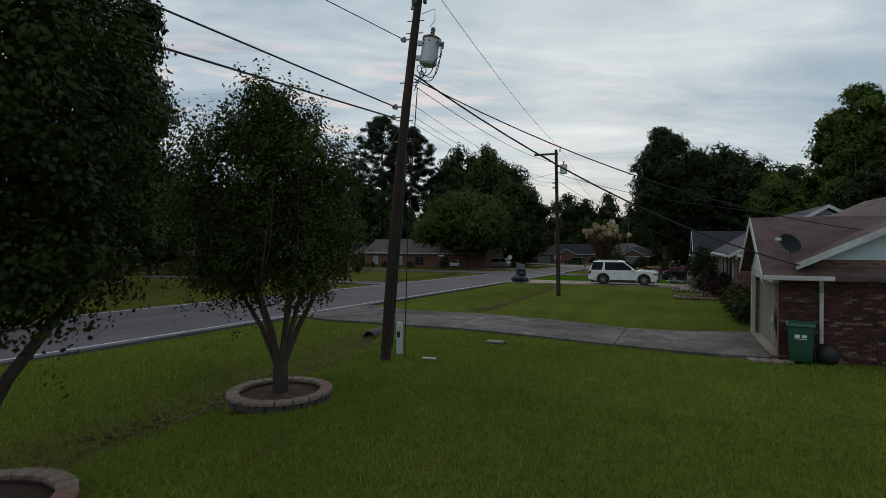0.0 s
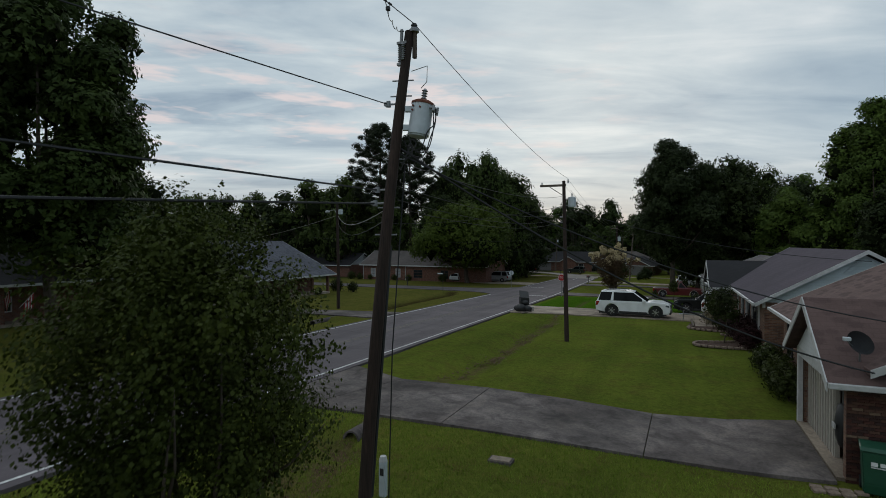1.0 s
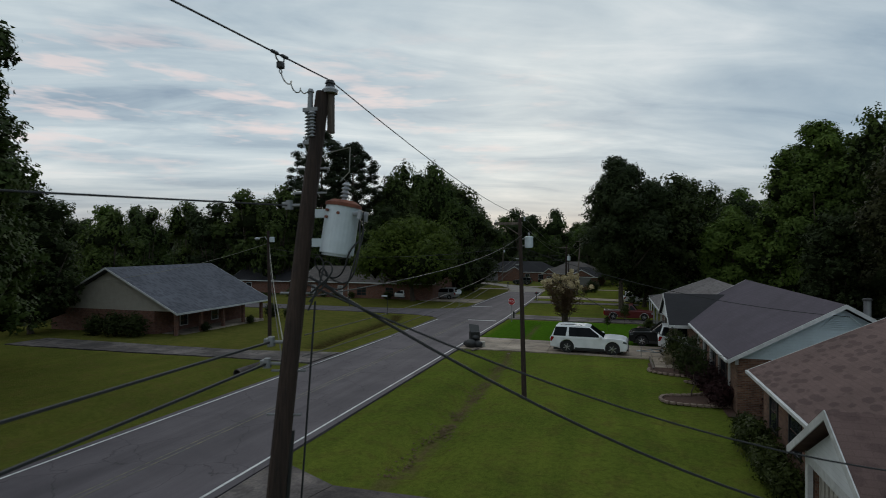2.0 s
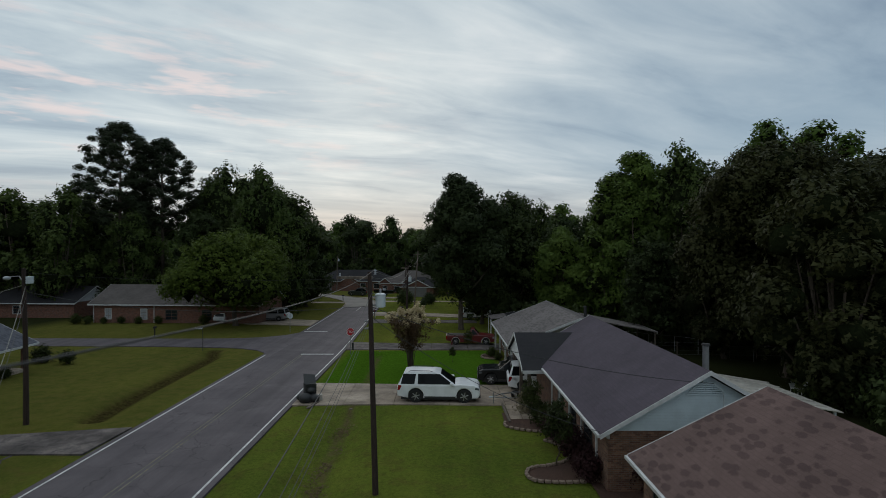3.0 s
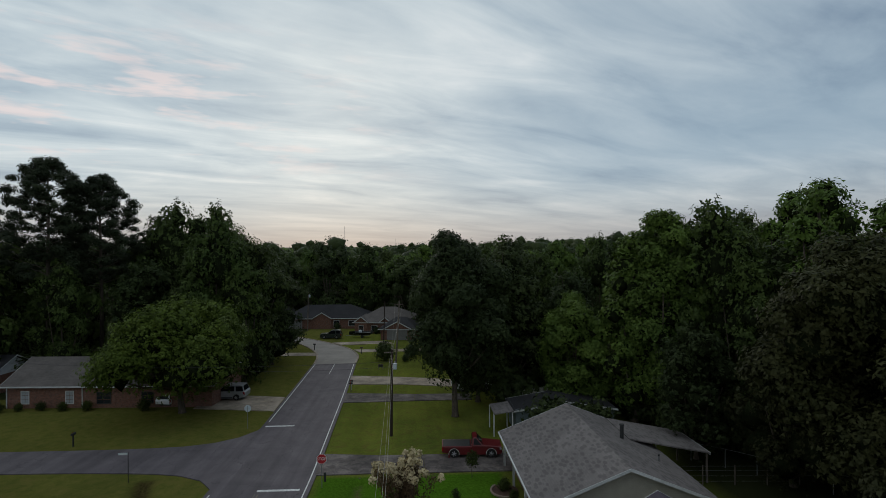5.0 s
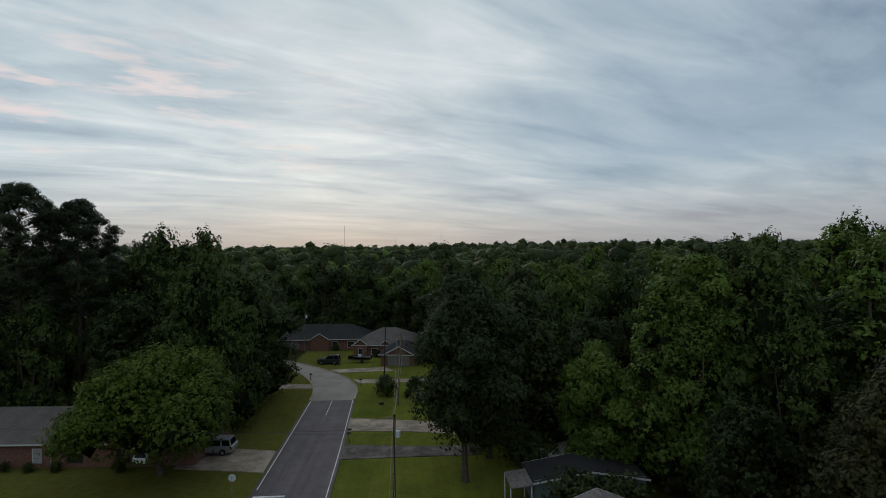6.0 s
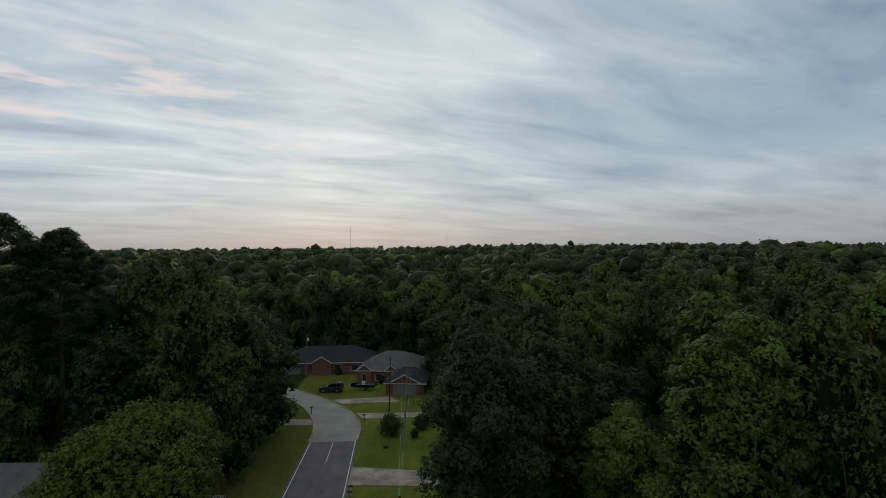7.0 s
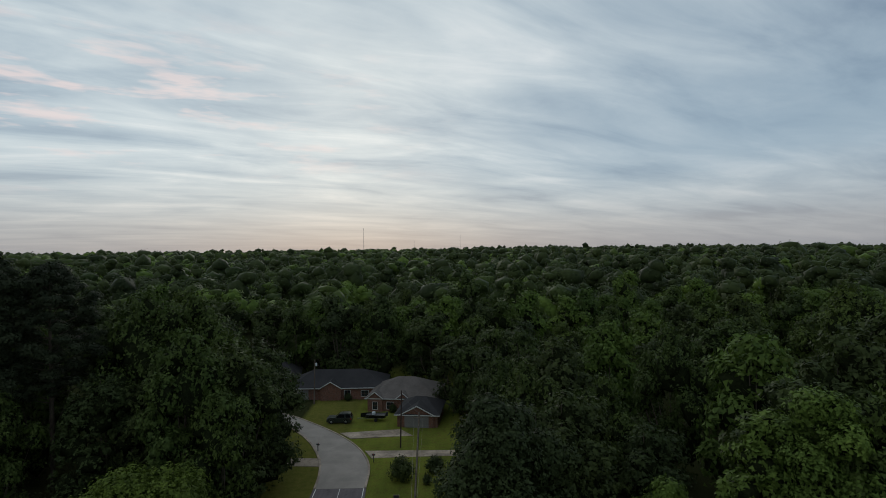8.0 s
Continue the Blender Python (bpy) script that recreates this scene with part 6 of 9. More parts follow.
def transformer(parent, x, y, z0, z1, r, detail=True):
    bm = bmesh.new()
    rod(bm, (x, y, z0), (x, y, z1 - 0.05), r, n=28)
    bmesh.ops.bevel(bm, geom=[e for e in bm.edges if abs(e.verts[0].co.z - z0) < 1e-4 and abs(e.verts[1].co.z - z0) < 1e-4], offset=0.03, segments=2, affect="EDGES")
    tank = part("transformer", bm, M_METAL_GREY, parent, "pale grey cylindrical transformer tank")
    bm = bmesh.new()
    rod(bm, (x, y, z1 - 0.05), (x, y, z1 - 0.01), r * 1.06, r * 1.06, n=28)
    rod(bm, (x, y, z1 - 0.01), (x, y, z1 + 0.03), r * 1.04, r * 0.7, n=28)
    part("lid", bm, M_RUST if detail else M_METAL_GREY, tank, "rust-stained lid" if detail else "")
    insulator(tank, x, y, z1 + 0.02, 0.24 if detail else 0.2, 0.06, 5, name="bushing")
    if detail:
        for dx, dz in ((-0.1, 0.12), (-0.1, 0.2), (0.05, 0.14)):
            bm = bmesh.new()
            rod(bm, (x + dx, y - r * 0.9, z1 - dz), (x + dx, y - r - 0.012, z1 - dz), 0.018, n=8)
            part("bolt", bm, M_RUST, tank)
        for k in range(3):
            bm = bmesh.new()
            a = radians(-20 + 30 * k)
            px, py = x + math.cos(a) * r, y + math.sin(a) * r
            rod(bm, (px, py, z1 - 0.12), (px + math.cos(a) * 0.08, py + math.sin(a) * 0.08, z1 - 0.11), 0.03, 0.024, n=8)
            box(bm, px + math.cos(a) * 0.09 - 0.02, px + math.cos(a) * 0.09 + 0.02, py + math.sin(a) * 0.09 - 0.02, py + math.sin(a) * 0.09 + 0.02, z1 - 0.18, z1 - 0.07, 0.006)
            part("terminal", bm, M_PORCELAIN, tank)
    return tank


def along(base, top, z):
    """A point on the bowed leaning pole at height z."""
    k = (z - base[2]) / (top[2] - base[2])
    return Vector(base).lerp(Vector(top), k) + Vector((-0.045, -0.085, 0)) * 4 * k * (1 - k)


# leaning pole with the transformer
P1B, P1T = (-5.93, 10.75, land(-5.93, 10.75) - 0.05), (-5.50, 11.72, 8.95)
pole1 = thing("utility_pole", "leaning dark timber utility pole carrying a grey transformer", "utility pole", "utility poles")
bm = bmesh.new()
tube(bm, [Vector(P1B) - Vector((0, 0, 0.5))] + [along(P1B, P1T, z) for z in (P1B[2], 1.5, 3.0, 4.5, 6.0, 7.5, P1T[2])], [0.125, 0.122, 0.118, 0.114, 0.11, 0.105, 0.098, 0.086], 14)
part("pole", bm, M_POLE, pole1, smooth=False)
XF = (-5.23, 11.66)
tank = transformer(pole1, XF[0], XF[1], 6.93, 7.58, 0.205)
tank.matrix_basis = Matrix.Translation((XF[0], XF[1], 7.3)) @ Matrix.Rotation(radians(7.0), 4, "Y") @ Matrix.Rotation(radians(-5.0), 4, "X") @ Matrix.Translation((-XF[0], -XF[1], -7.3))
for z in (7.1, 7.45):
    bm = bmesh.new()
    c = along(P1B, P1T, z)
    d = (Vector((XF[0], XF[1], z)) - c).normalized()
    s = Vector((-d.y, d.x, 0)) * 0.05
    sheet(bm, [tuple(c + d * 0.1 + s + Vector((0, 0, 0.05))), tuple(c + d * 0.1 - s + Vector((0, 0, 0.05))), tuple(c + d * 0.27 - s + Vector((0, 0, 0.05))), tuple(c + d * 0.27 + s + Vector((0, 0, 0.05)))], 0.1)
    part("bracket", bm, M_METAL_GREY, pole1)
# pin insulator on top, arrester and cut-out beside the head
tp = Vector(P1T)
bm = bmesh.new()
rod(bm, (tp.x + 0.09, tp.y + 0.02, 8.94), (tp.x + 0.09, tp.y + 0.02, 8.98), 0.095, 0.1, n=18)
rod(bm, (tp.x + 0.09, tp.y + 0.02, 8.98), (tp.x + 0.09, tp.y + 0.02, 9.02), 0.1, 0.055, n=18)
part("insulator", bm, M_PORCELAIN, pole1, "pale grey pin insulator skirt")
bm = bmesh.new()
rod(bm, (tp.x + 0.09, tp.y + 0.02, 9.02), (tp.x + 0.09, tp.y + 0.02, 9.06), 0.06, 0.05, n=14)
rod(bm, (tp.x + 0.09, tp.y + 0.02, 9.06), (tp.x + 0.09, tp.y + 0.02, 9.1), 0.065, 0.045, n=14)
part("insulator_head", bm, M_TRIM_BLACK, pole1)
bm = bmesh.new()
box(bm, tp.x + 0.06, tp.x + 0.13, tp.y - 0.01, tp.y + 0.07, 8.45, 8.94, 0.01)
part("pole_top_pin", bm, M_WOOD_GREY, pole1)
insulator(pole1, tp.x - 0.15, tp.y - 0.06, 8.34, 0.38, 0.062, 9, M_PORCELAIN, "arrester")
insulator(pole1, tp.x - 0.06, tp.y - 0.15, 8.38, 0.32, 0.055, 8, M_PORCELAIN, "fuse_holder")
bm = bmesh.new()
rod(bm, (tp.x - 0.12, tp.y - 0.1, 8.7), (tp.x - 0.11, tp.y - 0.1, 8.95), 0.035, 0.03, n=10)
rod(bm, (tp.x - 0.11, tp.y - 0.1, 8.94), (tp.x - 0.11, tp.y - 0.1, 8.98), 0.045, 0.025, n=10)
part("cut_out", bm, M_GALV, pole1)
part("upper_bracket", boxed(tp.x - 0.2, tp.x + 0.0, tp.y - 0.14, tp.y - 0.06, 8.7, 8.745), M_GALV, pole1)
part("lower_bracket", boxed(tp.x - 0.2, tp.x + 0.0, tp.y - 0.14, tp.y - 0.06, 8.3, 8.345), M_GALV, pole1)
for z in (8.0, 7.7, 6.5, 5.6, 5.1):
    bm = bmesh.new()
    c = along(P1B, P1T, z)
    rod(bm, c + Vector((-0.2, -0.05, 0)), c + Vector((0.2, 0.05, 0)), 0.014, n=6)
    part("through_bolt", bm, M_GALV, pole1)
# jumper leads
bm = bmesh.new()
tube(bm, [along(P1B, P1T, 8.2) + Vector((0.1, 0.1, 0)), (XF[0] + 0.12, XF[1] + 0.02, 8.25), (XF[0] + 0.12, XF[1], 7.95), (XF[0], XF[1], 7.84)], 0.008, 5)
part("lead", bm, M_CABLE_BARE, pole1)
# hot-line clamp hung from the primary on a stirrup, with its curled lead down to the fuse
start, end = Vector((tp.x - 0.13, tp.y - 0.11, 8.93)), Vector((-5.343, 10.585, 8.83))
pts = []
for k in range(61):
    t = k / 60
    p = end.lerp(start, t)
    p.z -= 0.05 * math.sin(t * math.pi)
    s = 0.042 * math.sin(math.pi * min(1.0, t * 1.15)) ** 0.5
    pts.append(p + Vector((0, math.cos(t * 19.0 + 1.5) * s, math.sin(t * 19.0 + 1.5) * s)))
part("lead", tube(bmesh.new(), pts, 0.007, 5), M_CABLE_BARE, pole1)
clamp = part("clamp", box(bmesh.new(), -5.375, -5.31, 10.55, 10.62, 8.88, 8.95, 0.012), M_TRIM_BLACK, pole1, "black live-line clamp")
part("eye_bolt", tube(bmesh.new(), [(-5.343, 10.585 + 0.022 * math.cos(q), 8.852 + 0.022 * math.sin(q)) for q in np.linspace(0, 6.2, 13)], 0.006, 5), M_GALV, clamp)
part("stirrup", tube(bmesh.new(), [(-5.338, 10.48, 9.012), (-5.34, 10.51, 8.96), (-5.342, 10.56, 8.94), (-5.344, 10.62, 8.945), (-5.345, 10.645, 8.97), (-5.346, 10.655, 9.022)], 0.008, 6), M_GALV, clamp)
for y, z in ((10.48, 9.012), (10.655, 9.022)):
    part("tap", rod(bmesh.new(), (-5.34, y - 0.045, z - 0.002), (-5.342, y + 0.045, z + 0.004), 0.019, n=8), M_TRIM_BLACK, clamp)
# loops of service cable hanging below the tank
for k, (dx, hang, swing) in enumerate(((0.27, 0.72, 0.0), (0.29, 0.80, 0.06), (0.26, 0.66, 0.12))):
    a = Vector((XF[0] + dx, XF[1] - 0.04 + 0.06 * k, 7.46))
    low = Vector((XF[0] + 0.10 - swing, XF[1] - 0.12, 7.46 - hang - 0.12))
    end = along(P1B, P1T, 6.5 - 0.1 * k) + Vector((0.16, 0.02, 0))
    pts = [a, a + Vector((0.015, -0.02, -0.3)), low + Vector((0.20, 0, 0.34)), low + Vector((0.12, 0, 0.06)), low + Vector((-0.02, 0.02, -0.02)), low + Vector((-0.22, 0.03, 0.06)), low + Vector((-0.30, 0.03, 0.2)), low + Vector((-0.20, 0.0, 0.28)), low + Vector((-0.1, -0.03, 0.12)), end]
    fine = [Vector(p) for p in pts]
    for _ in range(2):
        q = [fine[0]]
        for u, v in zip(fine, fine[1:]):
            q += [u.lerp(v, 0.25), u.lerp(v, 0.75)]
        fine = q + [fine[-1]]
    bm = bmesh.new()
    tube(bm, fine, 0.0105, 6)
    part("service_loop", bm, M_CABLE, pole1)
# lower spools with telephone and service ends
for z, off in ((5.93, -0.24), (5.68, -0.26), (7.55, -0.22)):
    c = along(P1B, P1T, z)
    bm = bmesh.new()
    rod(bm, c, c + Vector((off, -0.06, 0.0)), 0.02, n=6)
    rod(bm, c + Vector((off, -0.06, -0.05)), c + Vector((off, -0.06, 0.06)), 0.05, 0.04, n=10)
    box(bm, c.x + off - 0.08, c.x + off + 0.02, c.y - 0.1, c.y - 0.02, z - 0.03, z + 0.04, 0.008)
    part("spool", bm, M_GALV, pole1)
bm = bmesh.new()
tube(bm, [along(P1B, P1T, 0.4) + Vector((0.08, 0.11, 0)), along(P1B, P1T, 4.9) + Vector((0.07, 0.1, 0))], 0.03, 6)
part("ground_moulding", bm, M_CABLE, pole1)
bm = bmesh.new()
tube(bm, [along(P1B, P1T, 6.4) + Vector((0.18, 0.12, 0)), along(P1B, P1T, 3.0) + Vector((0.24, 0.2, 0)), (-5.62, 11.1, land(-5.6, 11.1))], 0.012, 5)
part("ground_wire", bm, M_CABLE, pole1)


def simple_pole(x, y, tx, ty, top, label, r=0.15, mat=None):
    t = thing("utility_pole", label, "utility pole", "utility poles")
    z0 = land(x, y)
    bm = bmesh.new()
    tube(bm, [(x, y, z0 - 0.4), (x, y, z0), ((x + tx) / 2, (y + ty) / 2, (z0 + top) / 2), (tx, ty, top)], [r, r, r * 0.86, r * 0.7], 12)
    part("pole", bm, mat or M_POLE, t)
    return t


P2B, P2T = (-6.05, 31.9), (-6.43, 33.0, 8.42)
pole2 = simple_pole(P2B[0], P2B[1], P2T[0], P2T[1], P2T[2], "timber utility pole on a lawn with one-sided arm and small transformer", 0.125)
bm = bmesh.new()
box(bm, -7.75, -6.3, 32.92, 33.04, 8.12, 8.24, 0.01)
rod(bm, (-7.2, 32.98, 8.1), (-6.45, 32.98, 7.6), 0.02, n=6)
part("crossarm", bm, M_WOOD_GREY, pole2)
insulator(pole2, -6.2, 33.05, 8.3, 0.22, 0.06, 3)
insulator(pole2, -7.65, 32.98, 8.24, 0.14, 0.05, 2)
transformer(pole2, -5.98, 33.05, 6.95, 7.5, 0.21, False)
for z in (7.05, 7.4):
    bm = bmesh.new()
    rod(bm, (-6.35, 32.9, z), (-6.1, 33.0, z), 0.03, n=6)
    part("bracket", bm, M_GALV, pole2)
for z in (6.4, 6.1):
    bm = bmesh.new()
    rod(bm, (-6.35, 32.8, z), (-6.6, 32.75, z), 0.04, n=8)
    part("spool", bm, M_GALV, pole2)

P3 = (-7.3, 74.5)
pole3 = simple_pole(P3[0], P3[1], -7.2, 74.6, 7.1, "timber utility pole beside a driveway with small transformer", 0.15)
transformer(pole3, -6.9, 74.4, 5.2, 5.75, 0.2, False)
bm = bmesh.new()
box(bm, -7.95, -7.05, 74.5, 74.6, 6.75, 6.85, 0.01)
part("crossarm", bm, M_WOOD_GREY, pole3)
P4 = (-7.9, 108.5)
pole4 = simple_pole(P4[0], P4[1], -7.3, 110.6, 8.4, "tall leaning grey timber pole beyond the driveways", 0.15, M_WOOD_GREY)
bm = bmesh.new()
box(bm, -8.15, -6.65, 110.2, 110.3, 7.75, 7.85, 0.01)
part("crossarm", bm, M_WOOD_GREY, pole4)
simple_pole(-10.8, 127.5, -10.6, 128.4, 6.6, "slim timber pole near the bend", 0.12)
pole6 = simple_pole(-30.5, 154.3, -30.2, 154.2, 6.5, "pale utility pole at the bend", 0.14, M_WOOD_GREY)
transformer(pole6, -29.9, 154.0, 5.2, 5.8, 0.2, False)

# street lamp pole across the road
PL = (-26.6, 40.9)
lamp = thing("street_lamp", "timber pole with small cobra-head street lamp and transformer box", "street lamp")
bm = bmesh.new()
tube(bm, [(PL[0], PL[1], land(*PL) - 0.4), (PL[0], PL[1], 3.0), (PL[0] - 0.1, PL[1], 8.2)], [0.15, 0.13, 0.1], 12)
part("pole", bm, M_POLE, lamp)
bm = bmesh.new()
tube(bm, [(PL[0] - 0.05, PL[1], 7.3), (PL[0] - 0.5, PL[1] + 0.2, 7.75), (PL[0] - 1.25, PL[1] + 0.38, 7.7)], 0.025, 6)
part("arm", bm, M_GALV, lamp)
bm = bmesh.new()
bmesh.ops.create_uvsphere(bm, u_segments=12, v_segments=8, radius=0.17, matrix=Matrix.LocRotScale((PL[0] - 1.35, PL[1] + 0.4, 7.62), None, (1.2, 1, 0.75)))
part("lamp_head", bm, M_LAMP_CLEAR, lamp, "pale glass lamp head")
bm = bmesh.new()
box(bm, PL[0] + 0.1, PL[0] + 0.4, PL[1] - 0.15, PL[1] + 0.1, 7.35, 7.75, 0.03)
part("equipment_box", bm, M_METAL_GREY, lamp)

# conductors
T1 = (tp.x + 0.09, tp.y + 0.02, 9.1)


def beyond(a, b, k):
    """A point on the line from a through b, k times as far."""
    return tuple(Vector(a) + (Vector(b) - Vector(a)) * k)


span(beyond(T1, (-4.27, -8.0, 7.71), 2.0), T1, 0.02, 0.009, M_CABLE, "bare primary conductor running to the pole top")
span(T1, (-6.2, 33.05, 8.55), 0.3, 0.008, M_CABLE, "bare primary conductor between pole tops")
N1 = along(P1B, P1T, 7.55) + Vector((-0.22, -0.06, 0))
span(beyond(N1, (-8.52, -8.0, 7.12), 2.0), N1, 0.1, 0.010, M_CABLE, "bare neutral conductor running to the pole")
C1 = along(P1B, P1T, 5.93) + Vector((-0.24, -0.05, 0))
C2 = along(P1B, P1T, 5.68) + Vector((-0.26, -0.05, 0))
span(beyond(C1, (-6.6, -8.0, 5.75), 2.0), C1, 0.1, 0.016, M_CABLE, "black service cable running to the pole")
span(beyond(C2, (-6.7, -8.0, 4.75), 2.0), C2, 0.1, 0.018, M_CABLE, "black service cable running to the pole")
S1 = along(P1B, P1T, 6.7) + Vector((0.1, 0.05, 0))
span(S1, (3.3, 16.75, 2.12), 0.55, 0.020, M_CABLE, "thick black service cable sagging to the near house")
span(along(P1B, P1T, 6.6) + Vector((0.1, 0.05, 0)), (4.6, 17.2, 3.1), 0.55, 0.014, M_CABLE, "black service cable sagging to the near roof")
span(along(P1B, P1T, 6.45) + Vector((0.1, 0.05, 0)), (-6.3, 32.9, 7.6), 0.35, 0.009, M_CABLE, "thin neutral wire between poles")
for z, z2, sg in ((6.0, 6.6, 0.35), (5.75, 6.4, 0.4), (5.6, 6.2, 0.4)):
    span(along(P1B, P1T, z) + Vector((0.1, 0.1, 0)), (-6.45, 32.8, z2), sg, 0.006, M_CABLE, "thin telephone wire between poles")
# services across the road to the lamp pole
span(along(P1B, P1T, 5.6), (PL[0], PL[1], 7.2), 0.5, 0.010, M_CABLE_BARE, "bare service wire crossing the street")
span(along(P1B, P1T, 5.4), (PL[0], PL[1], 6.6), 0.6, 0.008, M_CABLE, "service wire crossing the street")
# on along the street
for x1, z1, x2, z2, sg, rr in ((-6.42, 8.2, -7.35, 6.8, 0.5, 0.006), (-6.12, 8.4, -7.2, 6.8, 0.5, 0.006), (-6.05, 7.9, -7.1, 6.3, 0.6, 0.008)):
    span((x1, 33.0, z1), (x2, 74.55, z2), sg, rr, M_CABLE_BARE, "pale conductor following the street")
for x2, z1, z2 in ((-8.0, 6.9, 7.85), (-6.8, 6.9, 7.85), (-7.4, 6.0, 7.0)):
    span((-7.3, 74.55, z1), (x2, 110.25, z2), 0.6, 0.007, M_CABLE_BARE, "pale conductor following the street")
span((-7.3, 110.5, 8.2), (-10.6, 128.3, 6.4), 0.3, 0.009)
# house services
span((-6.43, 33.0, 7.0), (7.2, 31.5, 4.15), 0.55, 0.014, M_CABLE, "service cable sagging to the house gable")
span((-6.43, 33.0, 6.6), (2.8, 31.7, 2.2), 0.55, 0.012, M_CABLE, "telephone cable sagging to the house eave")
span((-6.43, 33.0, 7.0), (PL[0], PL[1], 6.9), 0.6, 0.010, M_CABLE, "service wire crossing the street")
span((PL[0], PL[1], 7.3), (-38.0, 36.0, 4.5), 0.4, 0.016, M_CABLE_BARE, "service cable to a porch roof")
span((-7.2, 74.55, 5.9), (-60.0, 82.0, 6.0), 0.9, 0.012, M_CABLE, "wire crossing above the side street")
span((-7.2, 74.55, 5.4), (-46.0, 92.0, 3.2), 0.9, 0.012, M_CABLE, "service wire to the long brick house")


# ---- vehicles ----
def arc(cx, cz, r, a0, a1, n):
    return [(cx + r * math.cos(radians(a0 + (a1 - a0) * k / n)), cz + r * math.sin(radians(a0 + (a1 - a0) * k / n))) for k in range(n + 1)]


def shell(profile, half, crown=0.0, belt=None, top=None, tuck=0.0):
    """A body skin from a side outline: straight sides, drawn in towards the top by tuck, with rounded edges."""
    bm = bmesh.new()
    prism(bm, profile, "y", -half, half)
    for v in bm.verts:
        if belt is not None and v.co.z > belt:
            k = (v.co.z - belt) / max(top - belt, 1e-3)
            v.co.y *= 1 - tuck * k / half
    bmesh.ops.bevel(bm, geom=[e for e in bm.edges if abs(abs(e.verts[0].co.y) - abs(e.verts[1].co.y)) < 0.4 and e.verts[0].co.y * e.verts[1].co.y > 0 and any(len(f.verts) > 4 for f in e.link_faces)], offset=0.075, segments=3, affect="EDGES", profile=0.55)
    return bm


def wheel(parent, x, y, r, w, rim):
    s = 1 if y > 0 else -1
    bm = bmesh.new()
    rod(bm, (x, y - s * w, r), (x, y, r), r, n=24)
    bmesh.ops.bevel(bm, geom=[e for e in bm.edges if abs(e.verts[0].co.y - e.verts[1].co.y) < 1e-4], offset=0.03, segments=2, affect="EDGES")
    t = part("wheel", bm, M_TYRE, parent)
    bm = bmesh.new()
    rod(bm, (x, y - s * 0.05, r), (x, y + s * 0.004, r), r * 0.66, r * 0.62, n=20)
    part("rim", bm, M_RIM_DARK, t)
    bm = bmesh.new()
    for k in range(6):
        a = k * math.pi / 3 + 0.3
        d = Vector((math.cos(a), 0, math.sin(a)))
        rod(bm, Vector((x, y + s * 0.008, r)) + d * 0.04, Vector((x, y + s * 0.008, r)) + d * r * 0.62, 0.035, 0.025, n=5)
    rod(bm, (x, y - s * 0.01, r), (x, y + s * 0.02, r), r * 0.16, n=12)
    part("spokes", bm, rim, t)
    return t


def side_panel(parent, name, quad, half, belt, top, tuck, mat, lift=0.006):
    """A pane or lamp lying on both body sides, outline in (x, z)."""
    for s in (-1, 1):
        bm = bmesh.new()
        vs = []
        for d in (lift, -0.03):
            ring = []
            for x, z in quad:
                k = max(0.0, (z - belt) / max(top - belt, 1e-3))
                ring.append(bm.verts.new((x, s * (half - tuck * k + d), z)))
            vs.append(ring)
        n = len(quad)
        bm.faces.new(vs[0])
        for k in range(n):
            bm.faces.new((vs[0][k], vs[0][(k + 1) % n], vs[1][(k + 1) % n], vs[1][k]))
        bmesh.ops.recalc_face_normals(bm, faces=bm.faces[:])
        part(name, bm, mat, parent)


def across(parent, name, line, half, mat, belt=9, top=10, tuck=0.0, lift=0.008, inset=0.1):
    """A screen or lamp band that lies across the body between two (x, z) points."""
    (x0, z0), (x1, z1) = line
    nx, nz = (z1 - z0), -(x1 - x0)
    L = math.hypot(nx, nz)
    nx, nz = nx / L * lift, nz / L * lift
    bm = bmesh.new()
    ring = []
    for x, z, s in ((x0, z0, -1), (x0, z0, 1), (x1, z1, 1), (x1, z1, -1)):
        k = max(0.0, (z - belt) / max(top - belt, 1e-3))
        ring.append((x, s * (half - tuck * k - inset), z))
    a = [bm.verts.new((x + nx, y, z + nz)) for x, y, z in ring]
    b = [bm.verts.new((x - nx * 3, y, z - nz * 3)) for x, y, z in ring]
    bm.faces.new(a)
    for k in range(4):
        bm.faces.new((a[k], a[(k + 1) % 4], b[(k + 1) % 4], b[k]))
    bmesh.ops.recalc_face_normals(bm, faces=bm.faces[:])
    part(name, bm, mat, parent)


